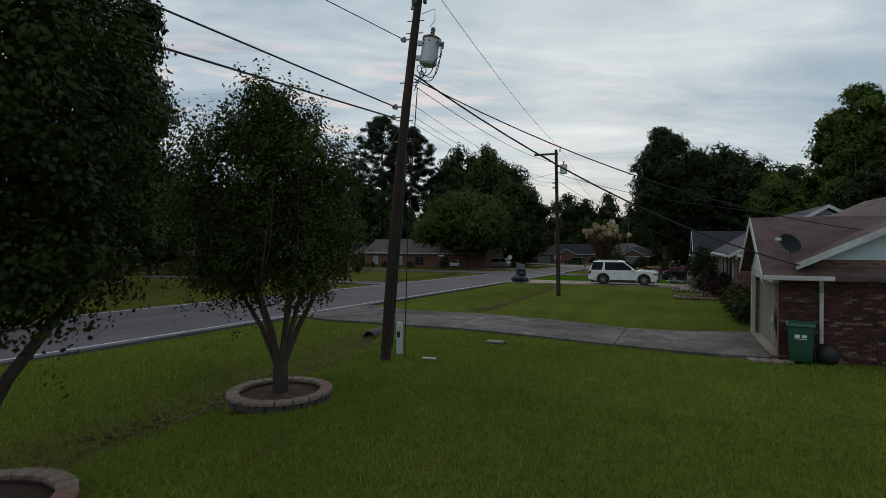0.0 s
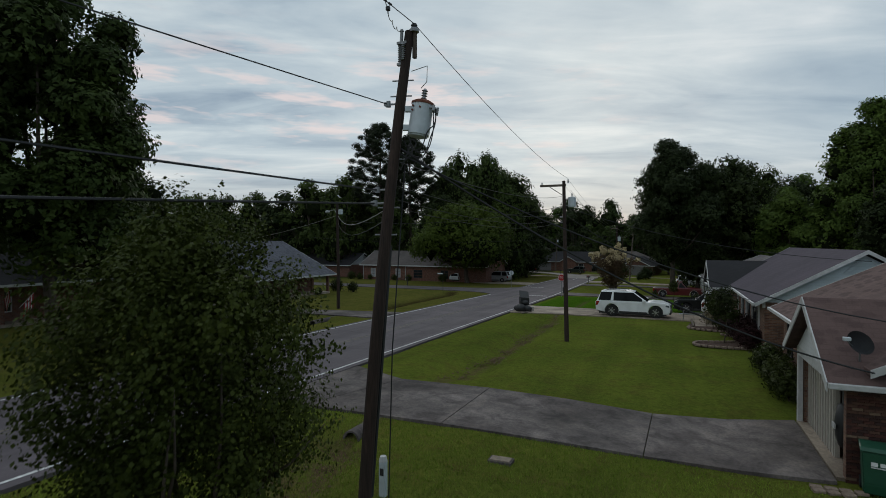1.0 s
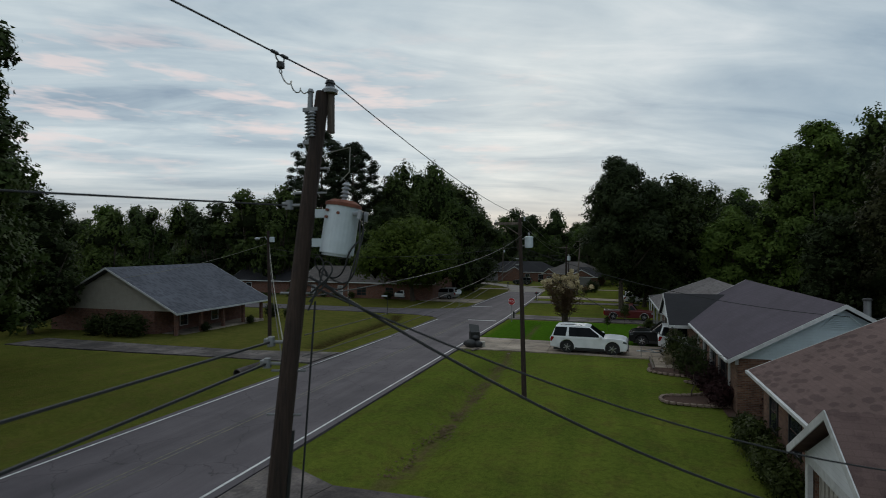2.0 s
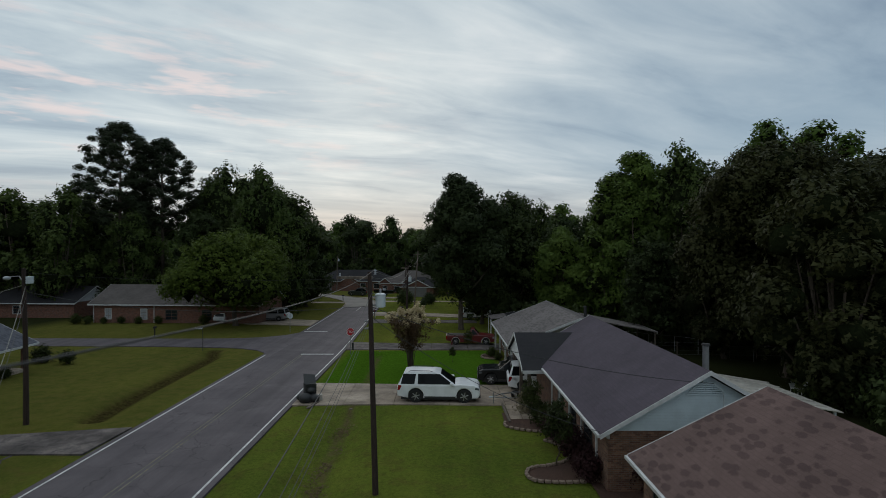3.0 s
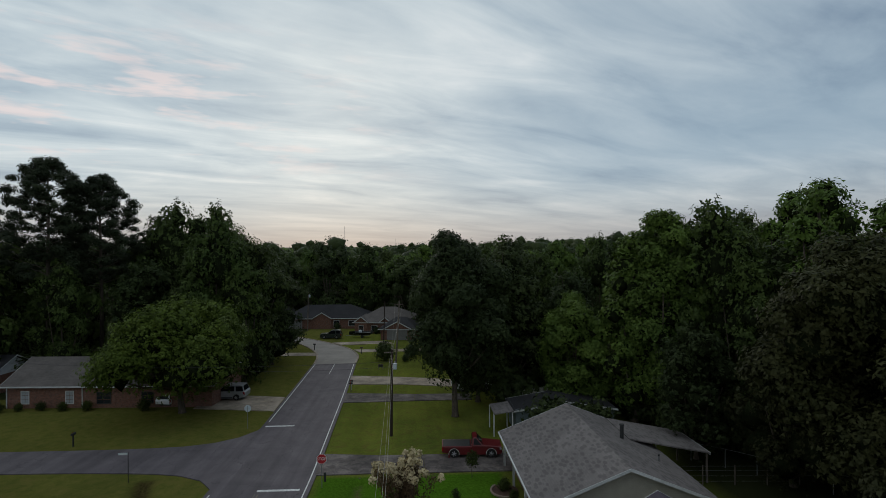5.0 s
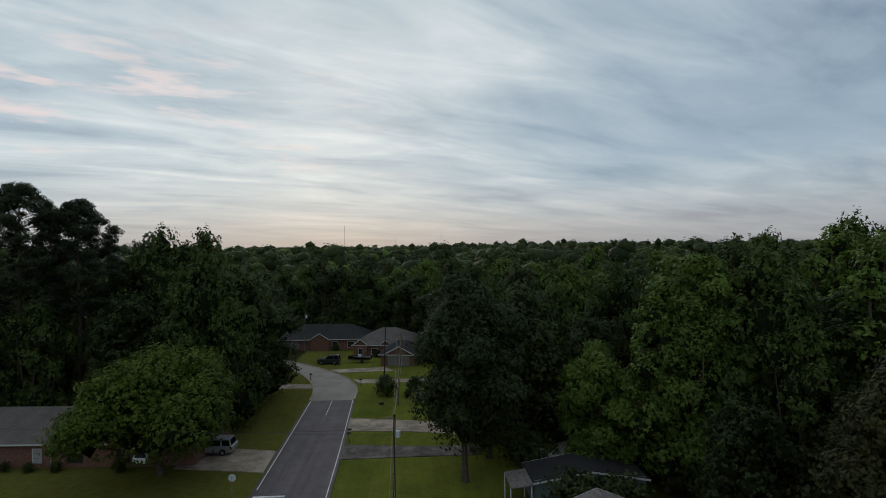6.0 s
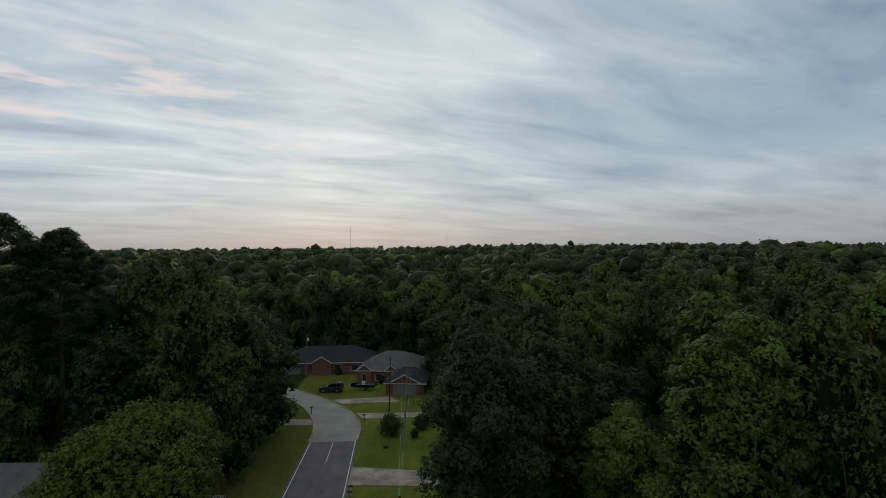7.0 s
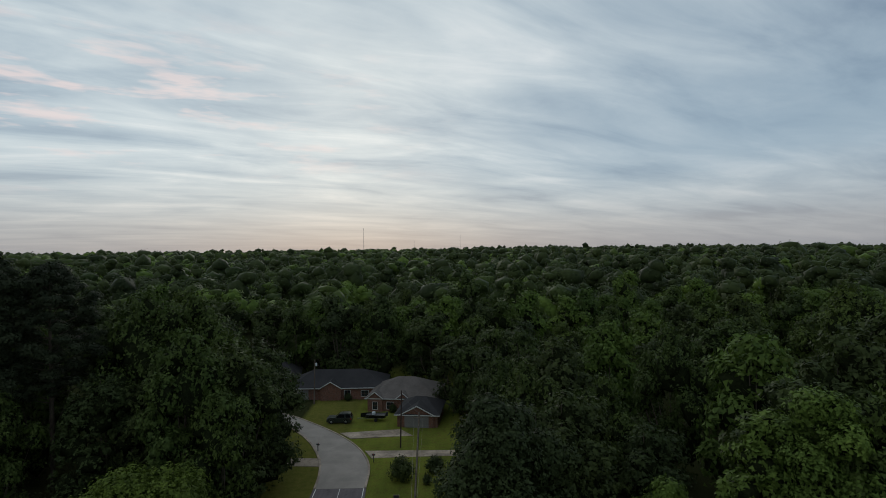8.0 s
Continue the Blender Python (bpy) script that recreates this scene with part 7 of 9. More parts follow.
def suv(label, m, paint, L=5.33, H=1.94, W=2.02, wb=3.11, r=0.40, rim=None, rails=True, hood=1.08, category="vehicle", group="parked vehicles", rear_slope=0.22, name="suv", lead_in=0.0, rake=0.85):
    t = thing(name, label, category, group, m=m)
    xr, xf = -wb / 2 + 0.1, wb / 2 + 0.1
    back, front = -L / 2, L / 2
    belt = H * 0.60
    half = W / 2
    low = 0.30
    prof = [(back + 0.03, low + 0.12), (xr - r - 0.06, low)] + arc(xr, r, r + 0.07, 195, -15, 10) + arc(xf, r, r + 0.07, 195, -15, 10) + [(front - 0.14, low), (front - 0.02, low + 0.2), (front, low + 0.4), (front - 0.03, hood - 0.2), (front - 0.13, hood - 0.07), (front - 0.4, hood + 0.02), (xf - 0.35 + lead_in, hood + 0.07), (xf - 0.62 + lead_in, belt), (back + 0.1, belt), (back, belt - 0.12)]
    part("body", shell(prof, half), paint, t)
    # underbody box, black to deepen the shadow in the gap under the car
    part("underbody", boxed(back + 0.25, front - 0.3, -half + 0.08, half - 0.08, 0.2, 0.5), M_TRIM_BLACK, t)
    ws = xf - 0.62 + lead_in
    cab = [(back + 0.09, belt - 0.02), (ws + 0.02, belt - 0.02), (ws - rake, H - 0.07), (ws - rake - 0.35, H - 0.01), (back + rear_slope + 0.5, H), (back + rear_slope + 0.12, H - 0.05)]
    tuck = 0.20
    part("cabin", shell(cab, half - 0.02, belt=belt, top=H, tuck=tuck), paint, t)
    g0, g1 = belt + 0.03, H - 0.13
    hw = half - 0.02

    def slope(z, x0, x1):
        return x0 + (x1 - x0) * (z - belt) / (H - 0.07 - belt)
    cuts = [(back + 0.24, back + 1.12), (back + 1.34, None)]
    for a, b in cuts:
        if b is None:
            quad = [(a, g0), (slope(g0, ws, ws - rake) - 0.12, g0), (slope(g1, ws, ws - rake) - 0.1, g1), (a, g1)]
        else:
            quad = [(a, g0), (b, g0), (b + 0.1, g1), (a + 0.15, g1)]
        side_panel(t, "side_window", quad, hw, belt, H, tuck, M_CAR_GLASS)
    across(t, "windshield", ((ws - 0.04, belt + 0.03), (ws - rake + 0.05, H - 0.11)), hw, M_CAR_GLASS, belt, H, tuck)
    across(t, "rear_window", ((back + rear_slope + 0.1, H - 0.12), (back + 0.1 + 0.02, belt + 0.08)), hw, M_CAR_GLASS, belt, H, tuck, inset=0.14)
    for x in (xr, xf):
        for y in (-half - 0.005, half + 0.005):
            wheel(t, x, y, r, 0.26, rim or M_RIM)
    side_panel(t, "tail_lamp", [(back + 0.03, belt - 0.38), (back + 0.16, belt - 0.36), (back + 0.3, belt - 0.1), (back + 0.26, belt - 0.04), (back + 0.07, belt - 0.04)], half, 9, 10, 0, M_LAMP_RED, 0.008)
    side_panel(t, "headlamp", [(front - 0.34, hood - 0.24), (front - 0.08, hood - 0.3), (front - 0.08, hood - 0.17), (front - 0.3, hood - 0.13)], half, 9, 10, 0, M_LAMP_SMOKED, 0.008)
    side_panel(t, "sill", [(xr + r + 0.12, low + 0.0), (xf - r - 0.12, low + 0.0), (xf - r - 0.12, low + 0.12), (xr + r + 0.12, low + 0.12)], half, 9, 10, 0, M_TRIM_BLACK, 0.012)
    side_panel(t, "door_handle", [(back + 2.02, belt - 0.16), (back + 2.24, belt - 0.16), (back + 2.24, belt - 0.12), (back + 2.02, belt - 0.12)], half, 9, 10, 0, paint, 0.03)
    bm = bmesh.new()
    box(bm, front - 0.03, front + 0.02, -half * 0.62, half * 0.62, hood - 0.42, hood - 0.14, 0.01)
    part("grille", bm, M_TRIM_BLACK, t)
    bm = bmesh.new()
    box(bm, front - 0.1, front + 0.04, -half * 0.9, half * 0.9, low + 0.02, low + 0.2, 0.03)
    part("bumper", bm, M_TRIM_BLACK, t)
    for s in (-1, 1):
        bm = bmesh.new()
        box(bm, ws - 0.35, ws - 0.12, s * half - (0.0 if s > 0 else 0.2), s * half + (0.2 if s > 0 else 0.0), belt - 0.02, belt + 0.16, 0.03)
        part("mirror", bm, paint if rails else M_TRIM_BLACK, t)
        if rails:
            bm = bmesh.new()
            tube(bm, [(back + 0.7, s * (half - 0.3), H - 0.03), (back + 0.85, s * (half - 0.3), H + 0.045), (ws - rake - 0.65, s * (half - 0.3), H + 0.04), (ws - rake - 0.45, s * (half - 0.3), H - 0.03)], 0.022, 6)
            part("roof_rail", bm, M_TRIM_BLACK, t)
    return t


def pickup(label, m, paint, L=5.2, H=1.72, W=1.86, wb=3.2, r=0.36):
    t = thing("pickup", label, "vehicle", "parked vehicles", m=m)
    xr, xf = -wb / 2 + 0.05, wb / 2 + 0.05
    back, front = -L / 2, L / 2
    half, low, belt, hood = W / 2, 0.36, 1.06, 1.02
    prof = [(back + 0.03, low + 0.1), (xr - r - 0.06, low)] + arc(xr, r, r + 0.08, 195, -15, 10) + arc(xf, r, r + 0.08, 195, -15, 10) + [(front - 0.06, low), (front, low + 0.25), (front - 0.05, hood - 0.1), (xf - 0.35, hood + 0.03), (xf - 0.7, belt), (0.0, belt), (-0.02, 0.98), (back + 0.02, 0.98)]
    part("body", shell(prof, half), paint, t)
    cab = [(-0.04, belt - 0.03), (xf - 0.68, belt - 0.03), (xf - 1.25, H - 0.04), (0.45, H), (0.06, H - 0.06)]
    part("cabin", shell(cab, half - 0.03, belt=belt, top=H, tuck=0.16), paint, t)
    side_panel(t, "side_window", [(0.12, belt + 0.05), (xf - 0.85, belt + 0.05), (xf - 1.28, H - 0.12), (0.2, H - 0.12)], half - 0.03, belt, H, 0.16, M_CAR_GLASS)
    across(t, "windshield", ((xf - 0.72, belt + 0.03), (xf - 1.2, H - 0.08)), half - 0.03, M_CAR_GLASS, belt, H, 0.16)
    across(t, "rear_window", ((0.03, H - 0.1), (-0.03, belt + 0.06)), half - 0.03, M_CAR_GLASS, belt, H, 0.16, inset=0.18)
    bm = bmesh.new()
    box(bm, back + 0.12, -0.12, -half + 0.12, half - 0.12, 0.975, 0.99)
    part("bed_liner", bm, M_TRIM_BLACK, t)
    for x in (xr, xf):
        for y in (-half - 0.005, half + 0.005):
            wheel(t, x, y, r, 0.24, M_RIM)
            bm = bmesh.new()
            s = 1 if y > 0 else -1
            tube(bm, [(px, y + s * 0.01, pz) for px, pz in arc(x, r, r + 0.09, 190, -10, 10)], 0.02, 5)
            part("arch_trim", bm, M_WHITE, t)
    side_panel(t, "tail_lamp", [(back + 0.02, 0.62), (back + 0.14, 0.62), (back + 0.14, 0.92), (back + 0.02, 0.92)], half, 9, 10, 0, M_LAMP_RED, 0.008)
    side_panel(t, "headlamp", [(front - 0.24, 0.7), (front - 0.06, 0.7), (front - 0.08, 0.88), (front - 0.24, 0.88)], half, 9, 10, 0, M_LAMP_CLEAR, 0.008)
    bm = bmesh.new()
    box(bm, front - 0.08, front + 0.05, -half * 0.95, half * 0.95, 0.38, 0.58, 0.03)
    part("bumper", bm, M_RIM, t)
    return t


suv("white full-size family vehicle with dark wheels on a driveway", pose(-3.5, 46.1, grade(46) + 0.035, 0, 0, -3), M_CAR_WHITE, rim=M_RIM, lead_in=0.06, r=0.43, rake=1.0, H=1.94, hood=1.13, rear_slope=0.3)
suv("black high-riding vehicle parked before a carport, nose to street", pose(2.0, 50.95, grade(51) + 0.03, 0, 0, 176), M_CAR_BLACK, L=5.2, H=1.88, rails=False, name="black_suv")
suv("white vehicle parked under a carport, rear to street", pose(3.75, 48.5, grade(48) + 0.035, 0, 0, -4), M_CAR_WHITE, L=4.9, H=1.9, W=1.96, wb=2.95, rails=False, name="white_suv")
pickup("red pickup truck parked on a driveway beside trees", pose(-0.1, 68.9, grade(68.5) + 0.03, 0, 0, -3), M_CAR_RED)
suv("grey minivan parked on a concrete pad under an oak", pose(-28.1, 90.3, grade(90) + 0.03, 0, 0, 177), M_CAR_GREY, L=5.0, H=1.82, W=1.95, wb=3.0, r=0.34, rails=False, hood=0.98, name="minivan")
suv("white car mostly hidden under an oak beside a house", pose(-34.0, 89.0, grade(89) + 0.02, 0, 0, 80), M_CAR_WHITE, L=4.6, H=1.5, W=1.8, wb=2.75, r=0.32, rails=False, hood=0.85, name="car")
suv("dark green off-road vehicle parked at the bend", pose(-22.9, 141.4, grade(141) + 0.02, 0, 0, 178), M_CAR_GREEN, L=4.7, H=1.85, W=1.85, wb=2.7, rails=True, name="dark_suv")
suv("dark car parked by a garage near the bend", pose(-36.6, 149.5, grade(149) + 0.02, 0, 0, 165), M_CAR_BLACK, L=4.7, H=1.48, W=1.8, wb=2.75, r=0.32, rails=False, hood=0.85, name="car")
suv("white car parked behind trees on a driveway", pose(2.6, 92.4, grade(92) + 0.03, 0, 0, 4), M_CAR_WHITE, L=5.4, H=1.7, W=1.9, wb=3.2, rails=False, name="white_car")


# ---- things on the near lawn ----
def stone(rng, sx, sy, sz):
    """One rough block."""
    bm = bmesh.new()
    bmesh.ops.create_cube(bm, size=1.0)
    for v in bm.verts:
        v.co = Vector((v.co.x * sx * rng.uniform(0.85, 1.1), v.co.y * sy * rng.uniform(0.85, 1.1), v.co.z * sz * rng.uniform(0.9, 1.1)))
    bmesh.ops.bevel(bm, geom=bm.edges[:], offset=min(sx, sy, sz) * 0.14, segments=1, affect="EDGES")
    return bm


STONE_MESHES = []
rng = np.random.default_rng(4)
for k in range(6):
    STONE_MESHES.append(mesh_of("stone", stone(rng, 0.24, 0.17, 0.13), M_STONE if k else M_STONE_RED))


STONE_MESHES.append(mesh_of("stone", stone(rng, 0.24, 0.17, 0.13), M_STONE_DARK))


def lay_stone(parent, x, y, z, turn, k, scale=(1, 1, 1)):
    ob = new("stone", STONE_MESHES[k])
    ob.matrix_basis = Matrix.LocRotScale((x, y, z), Euler((0, 0, turn)), scale)
    ob.parent = parent
    return ob


def tree_bed(x, y, r):
    t = thing("tree_bed", "round tree bed edged with flat tan capstones on dark stones", "flower bed", "ringed tree beds")
    z = land(x, y)
    bm = bmesh.new()
    rows = []
    for q, h in ((0.0, 0.1), (0.5, 0.09), (1.0, 0.05)):
        rows.append([bm.verts.new((x + math.cos(a) * r * q, y + math.sin(a) * r * q, z + h + rng.uniform(-0.012, 0.012))) for a in np.linspace(0, 2 * math.pi, 24, endpoint=False)] if q else [bm.verts.new((x, y, z + h))])
    for k in range(24):
        bm.faces.new((rows[0][0], rows[1][k], rows[1][(k + 1) % 24]))
        bm.faces.new((rows[1][k], rows[2][k], rows[2][(k + 1) % 24], rows[1][(k + 1) % 24]))
    part("mulch", bm, M_MULCH, t)
    n = int(2 * math.pi * r / 0.235)
    for tier in range(2):
        for k in range(n):
            a = 2 * math.pi * (k + 0.5 * tier) / n
            ob = lay_stone(t, x + math.cos(a) * r, y + math.sin(a) * r, z + 0.03 + tier * 0.085, a + math.pi / 2 + rng.uniform(-0.05, 0.05), (0 if k in (1, 2) else 1 + k % 5) if tier else 6, (1.06, 1.15, 0.5) if tier else (1.0, 0.9, 0.9))


tree_bed(*MYRTLE_A, 0.74)
tree_bed(*MYRTLE_B, 0.8)


def culvert(x, y0, y1, r, sink=0.30, label="grey concrete culvert pipe under a driveway"):
    """A short length of hollow pipe."""
    bm = bmesh.new()
    z = level(x, (y0 + y1) / 2) - sink
    n = 20
    rings = []
    for yy_, rr in ((y0, r), (y0, r * 0.8), (y0 + 1.5, r * 0.8)):
        rings.append([bm.verts.new((x + rr * math.cos(2 * math.pi * k / n), yy_, z + rr * math.sin(2 * math.pi * k / n))) for k in range(n)])
    back = [bm.verts.new((x + r * math.cos(2 * math.pi * k / n), y1, z + r * math.sin(2 * math.pi * k / n))) for k in range(n)]
    for k in range(n):
        j = (k + 1) % n
        bm.faces.new((rings[0][k], rings[0][j], rings[1][j], rings[1][k]))
        bm.faces.new((rings[1][k], rings[1][j], rings[2][j], rings[2][k]))
        bm.faces.new((rings[0][j], rings[0][k], back[k], back[j]))
    bm.faces.new(rings[2])
    bm.faces.new(back)
    bmesh.ops.recalc_face_normals(bm, faces=bm.faces[:])
    return lone("culvert_pipe", bm, M_CONCRETE_OLD, label, "culvert", "culvert pipes")


culvert(-8.55, 14.45, 17.5, 0.25, 0.24)
culvert(-9.0, 44.1, 46.0, 0.24)
culvert(-9.4, 64.5, 66.0, 0.24)
culvert(-9.65, 86.2, 88.0, 0.24)
culvert(-9.85, 95.7, 97.5, 0.24)
culvert(-23.7, 33.4, 36.5, 0.26)

# telephone pedestal beside the pole
ped = thing("telephone_pedestal", "pale green telephone pedestal beside the pole", "pedestal", m=pose(-5.98, 11.55, land(-5.98, 11.55)))
bm = bmesh.new()
box(bm, -0.07, 0.07, -0.06, 0.06, -0.1, 0.62, 0.02)
part("body", bm, M_METAL_GREY, ped)
bm = bmesh.new()
rod(bm, (0, 0, 0.62), (0, 0, 0.72), 0.085, 0.06, n=12)
part("cap", bm, M_WHITE, ped)
bm = bmesh.new()
box(bm, -0.04, 0.04, -0.065, -0.061, 0.36, 0.5)
part("label_plate", bm, M_TRIM_BLACK, ped)
# water meter lid
z = land(-4.4, 14.2)
ml = thing("meter_lid", "pale water meter lid set in bare soil", "meter lid", m=pose(-4.4, 14.2, z))
part("lid", boxed(-0.26, 0.2, -0.13, 0.13, -0.05, 0.04, bevel=0.012), M_CONCRETE, ml)
part("frame", boxed(-0.3, 0.24, -0.17, 0.17, -0.1, 0.015), M_CONCRETE_OLD, ml)
lone("paper_scrap", boxed(-0.16, 0.16, -0.04, 0.04, 0, 0.02), M_WHITE, "small pale scrap lying in the grass", "litter", m=pose(-5.0, 11.1, land(-5.0, 11.1)))


def cart(label, m, paint, logo=True):
    """A wheeled refuse cart."""
    t = thing("refuse_cart", label, "refuse cart", m=m)
    bm = bmesh.new()
    prof = [(-0.27, 0.08), (0.27, 0.04), (0.30, 0.30), (0.34, 0.98), (-0.36, 0.98), (-0.32, 0.3)]
    prism(bm, prof, "x", -0.29, 0.29)
    for v in bm.verts:
        if v.co.z < 0.5:
            v.co.x *= 0.88
    bmesh.ops.bevel(bm, geom=bm.edges[:], offset=0.025, segments=2, affect="EDGES")
    part("body", bm, paint, t)
    bm = bmesh.new()
    prism(bm, [(-0.38, 0.985), (0.37, 0.985), (0.36, 1.03), (0.1, 1.09), (-0.3, 1.06)], "x", -0.315, 0.315)
    bmesh.ops.bevel(bm, geom=bm.edges[:], offset=0.015, segments=1, affect="EDGES")
    part("lid", bm, paint, t)
    bm = bmesh.new()
    rod(bm, (-0.24, 0.4, 0.96), (0.24, 0.4, 0.96), 0.018, n=8)
    part("handle", bm, paint, t)
    for x in (-0.26, 0.26):
        bm = bmesh.new()
        rod(bm, (x - 0.03, 0.3, 0.13), (x + 0.03, 0.3, 0.13), 0.13, n=16)
        part("wheel", bm, M_TYRE, t)
    if logo:
        for x0, x1, z0, z1 in ((-0.13, -0.02, 0.70, 0.78), (0.02, 0.13, 0.71, 0.78), (-0.13, 0.13, 0.665, 0.68)):
            part("emblem", boxed(x0, x1, -0.372 + (0.8 - z0) * 0.05, -0.352 + (0.8 - z0) * 0.05, z0, z1), M_SIGN_WHITE, t)
    return t


cart("dark green wheeled refuse cart beside the brick wall", pose(3.12, 16.45, level(3.12, 16.45) - 0.03, 0, 0, -12), M_BIN_GREEN)


def lump(bm, x, y, z, rx, ry, rz, rng, n=2):
    r = bmesh.ops.create_icosphere(bm, subdivisions=n, radius=1.0)
    for v in r["verts"]:
        k = 1 + 0.22 * noise.noise(v.co * 1.7 + Vector((x, y, z)))
        v.co = Vector((x + v.co.x * rx * k, y + v.co.y * ry * k, z + v.co.z * rz * k))
    return bm


lone("refuse_bag", lump(bmesh.new(), 3.72, 16.55, level(3.7, 16.5) + 0.2, 0.26, 0.22, 0.27, rng), M_CABLE, "black refuse bag slumped against the brick wall", "bag", smooth=True)
# clutter inside the garage opening
bagw = thing("hanging_bags", "black and pale bags hanging inside the garage opening", "bags")
part("bag", lump(bmesh.new(), 2.95, 18.2, 0.55, 0.2, 0.28, 0.55, rng), M_TRIM_BLACK, bagw, smooth=True)
part("strap", boxed(2.72, 2.75, 18.0, 18.25, 0.5, 0.62), M_WHITE, bagw)
part("hook", boxed(2.93, 2.97, 18.18, 18.22, 1.05, 1.72), M_GALV, bagw)
# stepping bricks by the drive
for k in range(7):
    lay = new("paving_brick", STONE_MESHES[1 + k % 5])
    lay.matrix_basis = Matrix.LocRotScale((2.0 + 0.27 * (k % 4), 16.28 - 0.2 * (k // 4), level(2.2, 16.2) + 0.005), Euler((0, 0, 0.05 * k)), (1, 1, 0.5))
    tagged(lay, "loose pale paving brick beside the driveway", "paving brick", "loose paving bricks")

# satellite dish on the near roof
dish = thing("satellite_dish", "dark satellite dish on a mast on the shingle roof", "satellite dish", m=Matrix.Translation((3.0, 17.25, 2.17)) @ Matrix.Scale(0.8, 4) @ Matrix.Translation((-3.08, -17.25, -2.17)))
bm = bmesh.new()
rows = []
for k in range(5):
    q = k / 4
    rows.append([bm.verts.new((0.40 * q * math.cos(a), 0.34 * q * math.sin(a), 0.10 * q * q)) for a in np.linspace(0, 2 * math.pi, 24, endpoint=False)] if k else [bm.verts.new((0, 0, 0))])
for k in range(24):
    bm.faces.new((rows[0][0], rows[1][k], rows[1][(k + 1) % 24]))
    for j in range(1, 4):
        bm.faces.new((rows[j][k], rows[j + 1][k], rows[j + 1][(k + 1) % 24], rows[j][(k + 1) % 24]))
r = bmesh.ops.solidify(bm, geom=bm.faces[:], thickness=0.02)
for v in bm.verts:
    v.co = pose(2.98, 17.0, 2.86, 62, 8, 28) @ v.co
part("reflector", bm, M_TRIM_BLACK, dish)
bm = bmesh.new()
tube(bm, [(3.08, 17.25, 2.25), (3.08, 17.2, 2.55), (3.0, 17.08, 2.82)], 0.025, 8)
part("mast", bm, M_GALV, dish)
bm = bmesh.new()
tube(bm, [(3.0, 17.1, 2.7), (2.75, 16.75, 2.86), (2.62, 16.6, 3.02)], 0.016, 6)
part("arm", bm, M_GALV, dish)
part("receiver", boxed(2.54, 2.72, 16.55, 16.68, 2.98, 3.08, bevel=0.015), M_METAL_GREY, dish)
part("foot", boxed(3.0, 3.16, 17.17, 17.33, 2.17, 2.26), M_GALV, dish)

# ---- beds, hedges and shrubs ----
box_shrub = shrub("hedge_shrub", "rounded green foundation shrub against the brick wall", 311, 0.55, 0.95, 2200, 0.07, L_BUSH)
put(box_shrub, 2.75, 23.4)
for k, (x, y, s) in enumerate(((2.7, 24.5, 1.1), (2.8, 25.6, 1.0), (2.7, 26.7, 1.2), (2.85, 27.8, 1.05), (2.8, 28.8, 0.9))):
    again(box_shrub, x, y, k * 1.1, s)
maroon = shrub("loropetalum_shrub", "dark maroon-leaved shrub in a mulched bed", 312, 0.75, 1.25, 2600, 0.08, L_MAROON)
put(maroon, 3.3, 34.3)
for k, (x, y, s) in enumerate(((2.75, 35.4, 1.05), (2.7, 36.6, 1.1), (2.65, 37.9, 1.05), (2.6, 39.1, 1.0), (3.6, 33.3, 1.0), (4.7, 32.2, 1.0), (2.75, 33.0, 0.9))):
    again(maroon, x, y, k * 1.3, s)
pale = shrub("ornamental_grass", "rounded clump of pale straw-coloured ornamental grass", 313, 0.7, 1.1, 2400, 0.10, leaf_material("straw_blades", (0.16, 0.13, 0.09), (0.36, 0.30, 0.22), 0.8))
put(pale, 1.75, 43.0)
again(box_shrub, 2.25, 40.4, 0.6, 1.1, "dark green shrub in the planted bed")
again(box_shrub, 2.3, 41.7, 1.6, 1.1, "dark green shrub in the planted bed")
sap = tree("young_tree", "slim young tree with thin crown in mulched bed", 314, 3.0, 0.95, 1.1, 0.09, 2600, L_BUSH, M_BARK, clumps=22, share=0.26, trunk=0.03, core=0.0, inner=0.6, lobe=0)
put(sap, 1.75, 34.7)
again(sap, 1.6, 40.7, 2.0, 0.85, "loose young tree beside the patio slabs")


def bed(name, pts, edge_pts, label):
    t = thing(name, label, "flower bed")
    bm = bmesh.new()
    vs = [bm.verts.new((x, y, land(x, y) + 0.02)) for x, y in pts]
    f = bm.faces.new(vs)
    bmesh.ops.triangulate(bm, faces=[f])
    part("mulch", bm, M_MULCH, t)
    line = smooth_line(edge_pts, max(3, int(sum(math.dist(a, b) for a, b in zip(edge_pts, edge_pts[1:])) / 0.3)))
    for k, (x, y) in enumerate(line):
        a = math.atan2(line[min(k + 1, len(line) - 1)][1] - line[max(k - 1, 0)][1], line[min(k + 1, len(line) - 1)][0] - line[max(k - 1, 0)][0])
        lay_stone(t, x, y, land(x, y) + 0.05, a + rng.uniform(-0.15, 0.15), 1 + k % 5, (1.05, 0.9, 0.9))
    return t


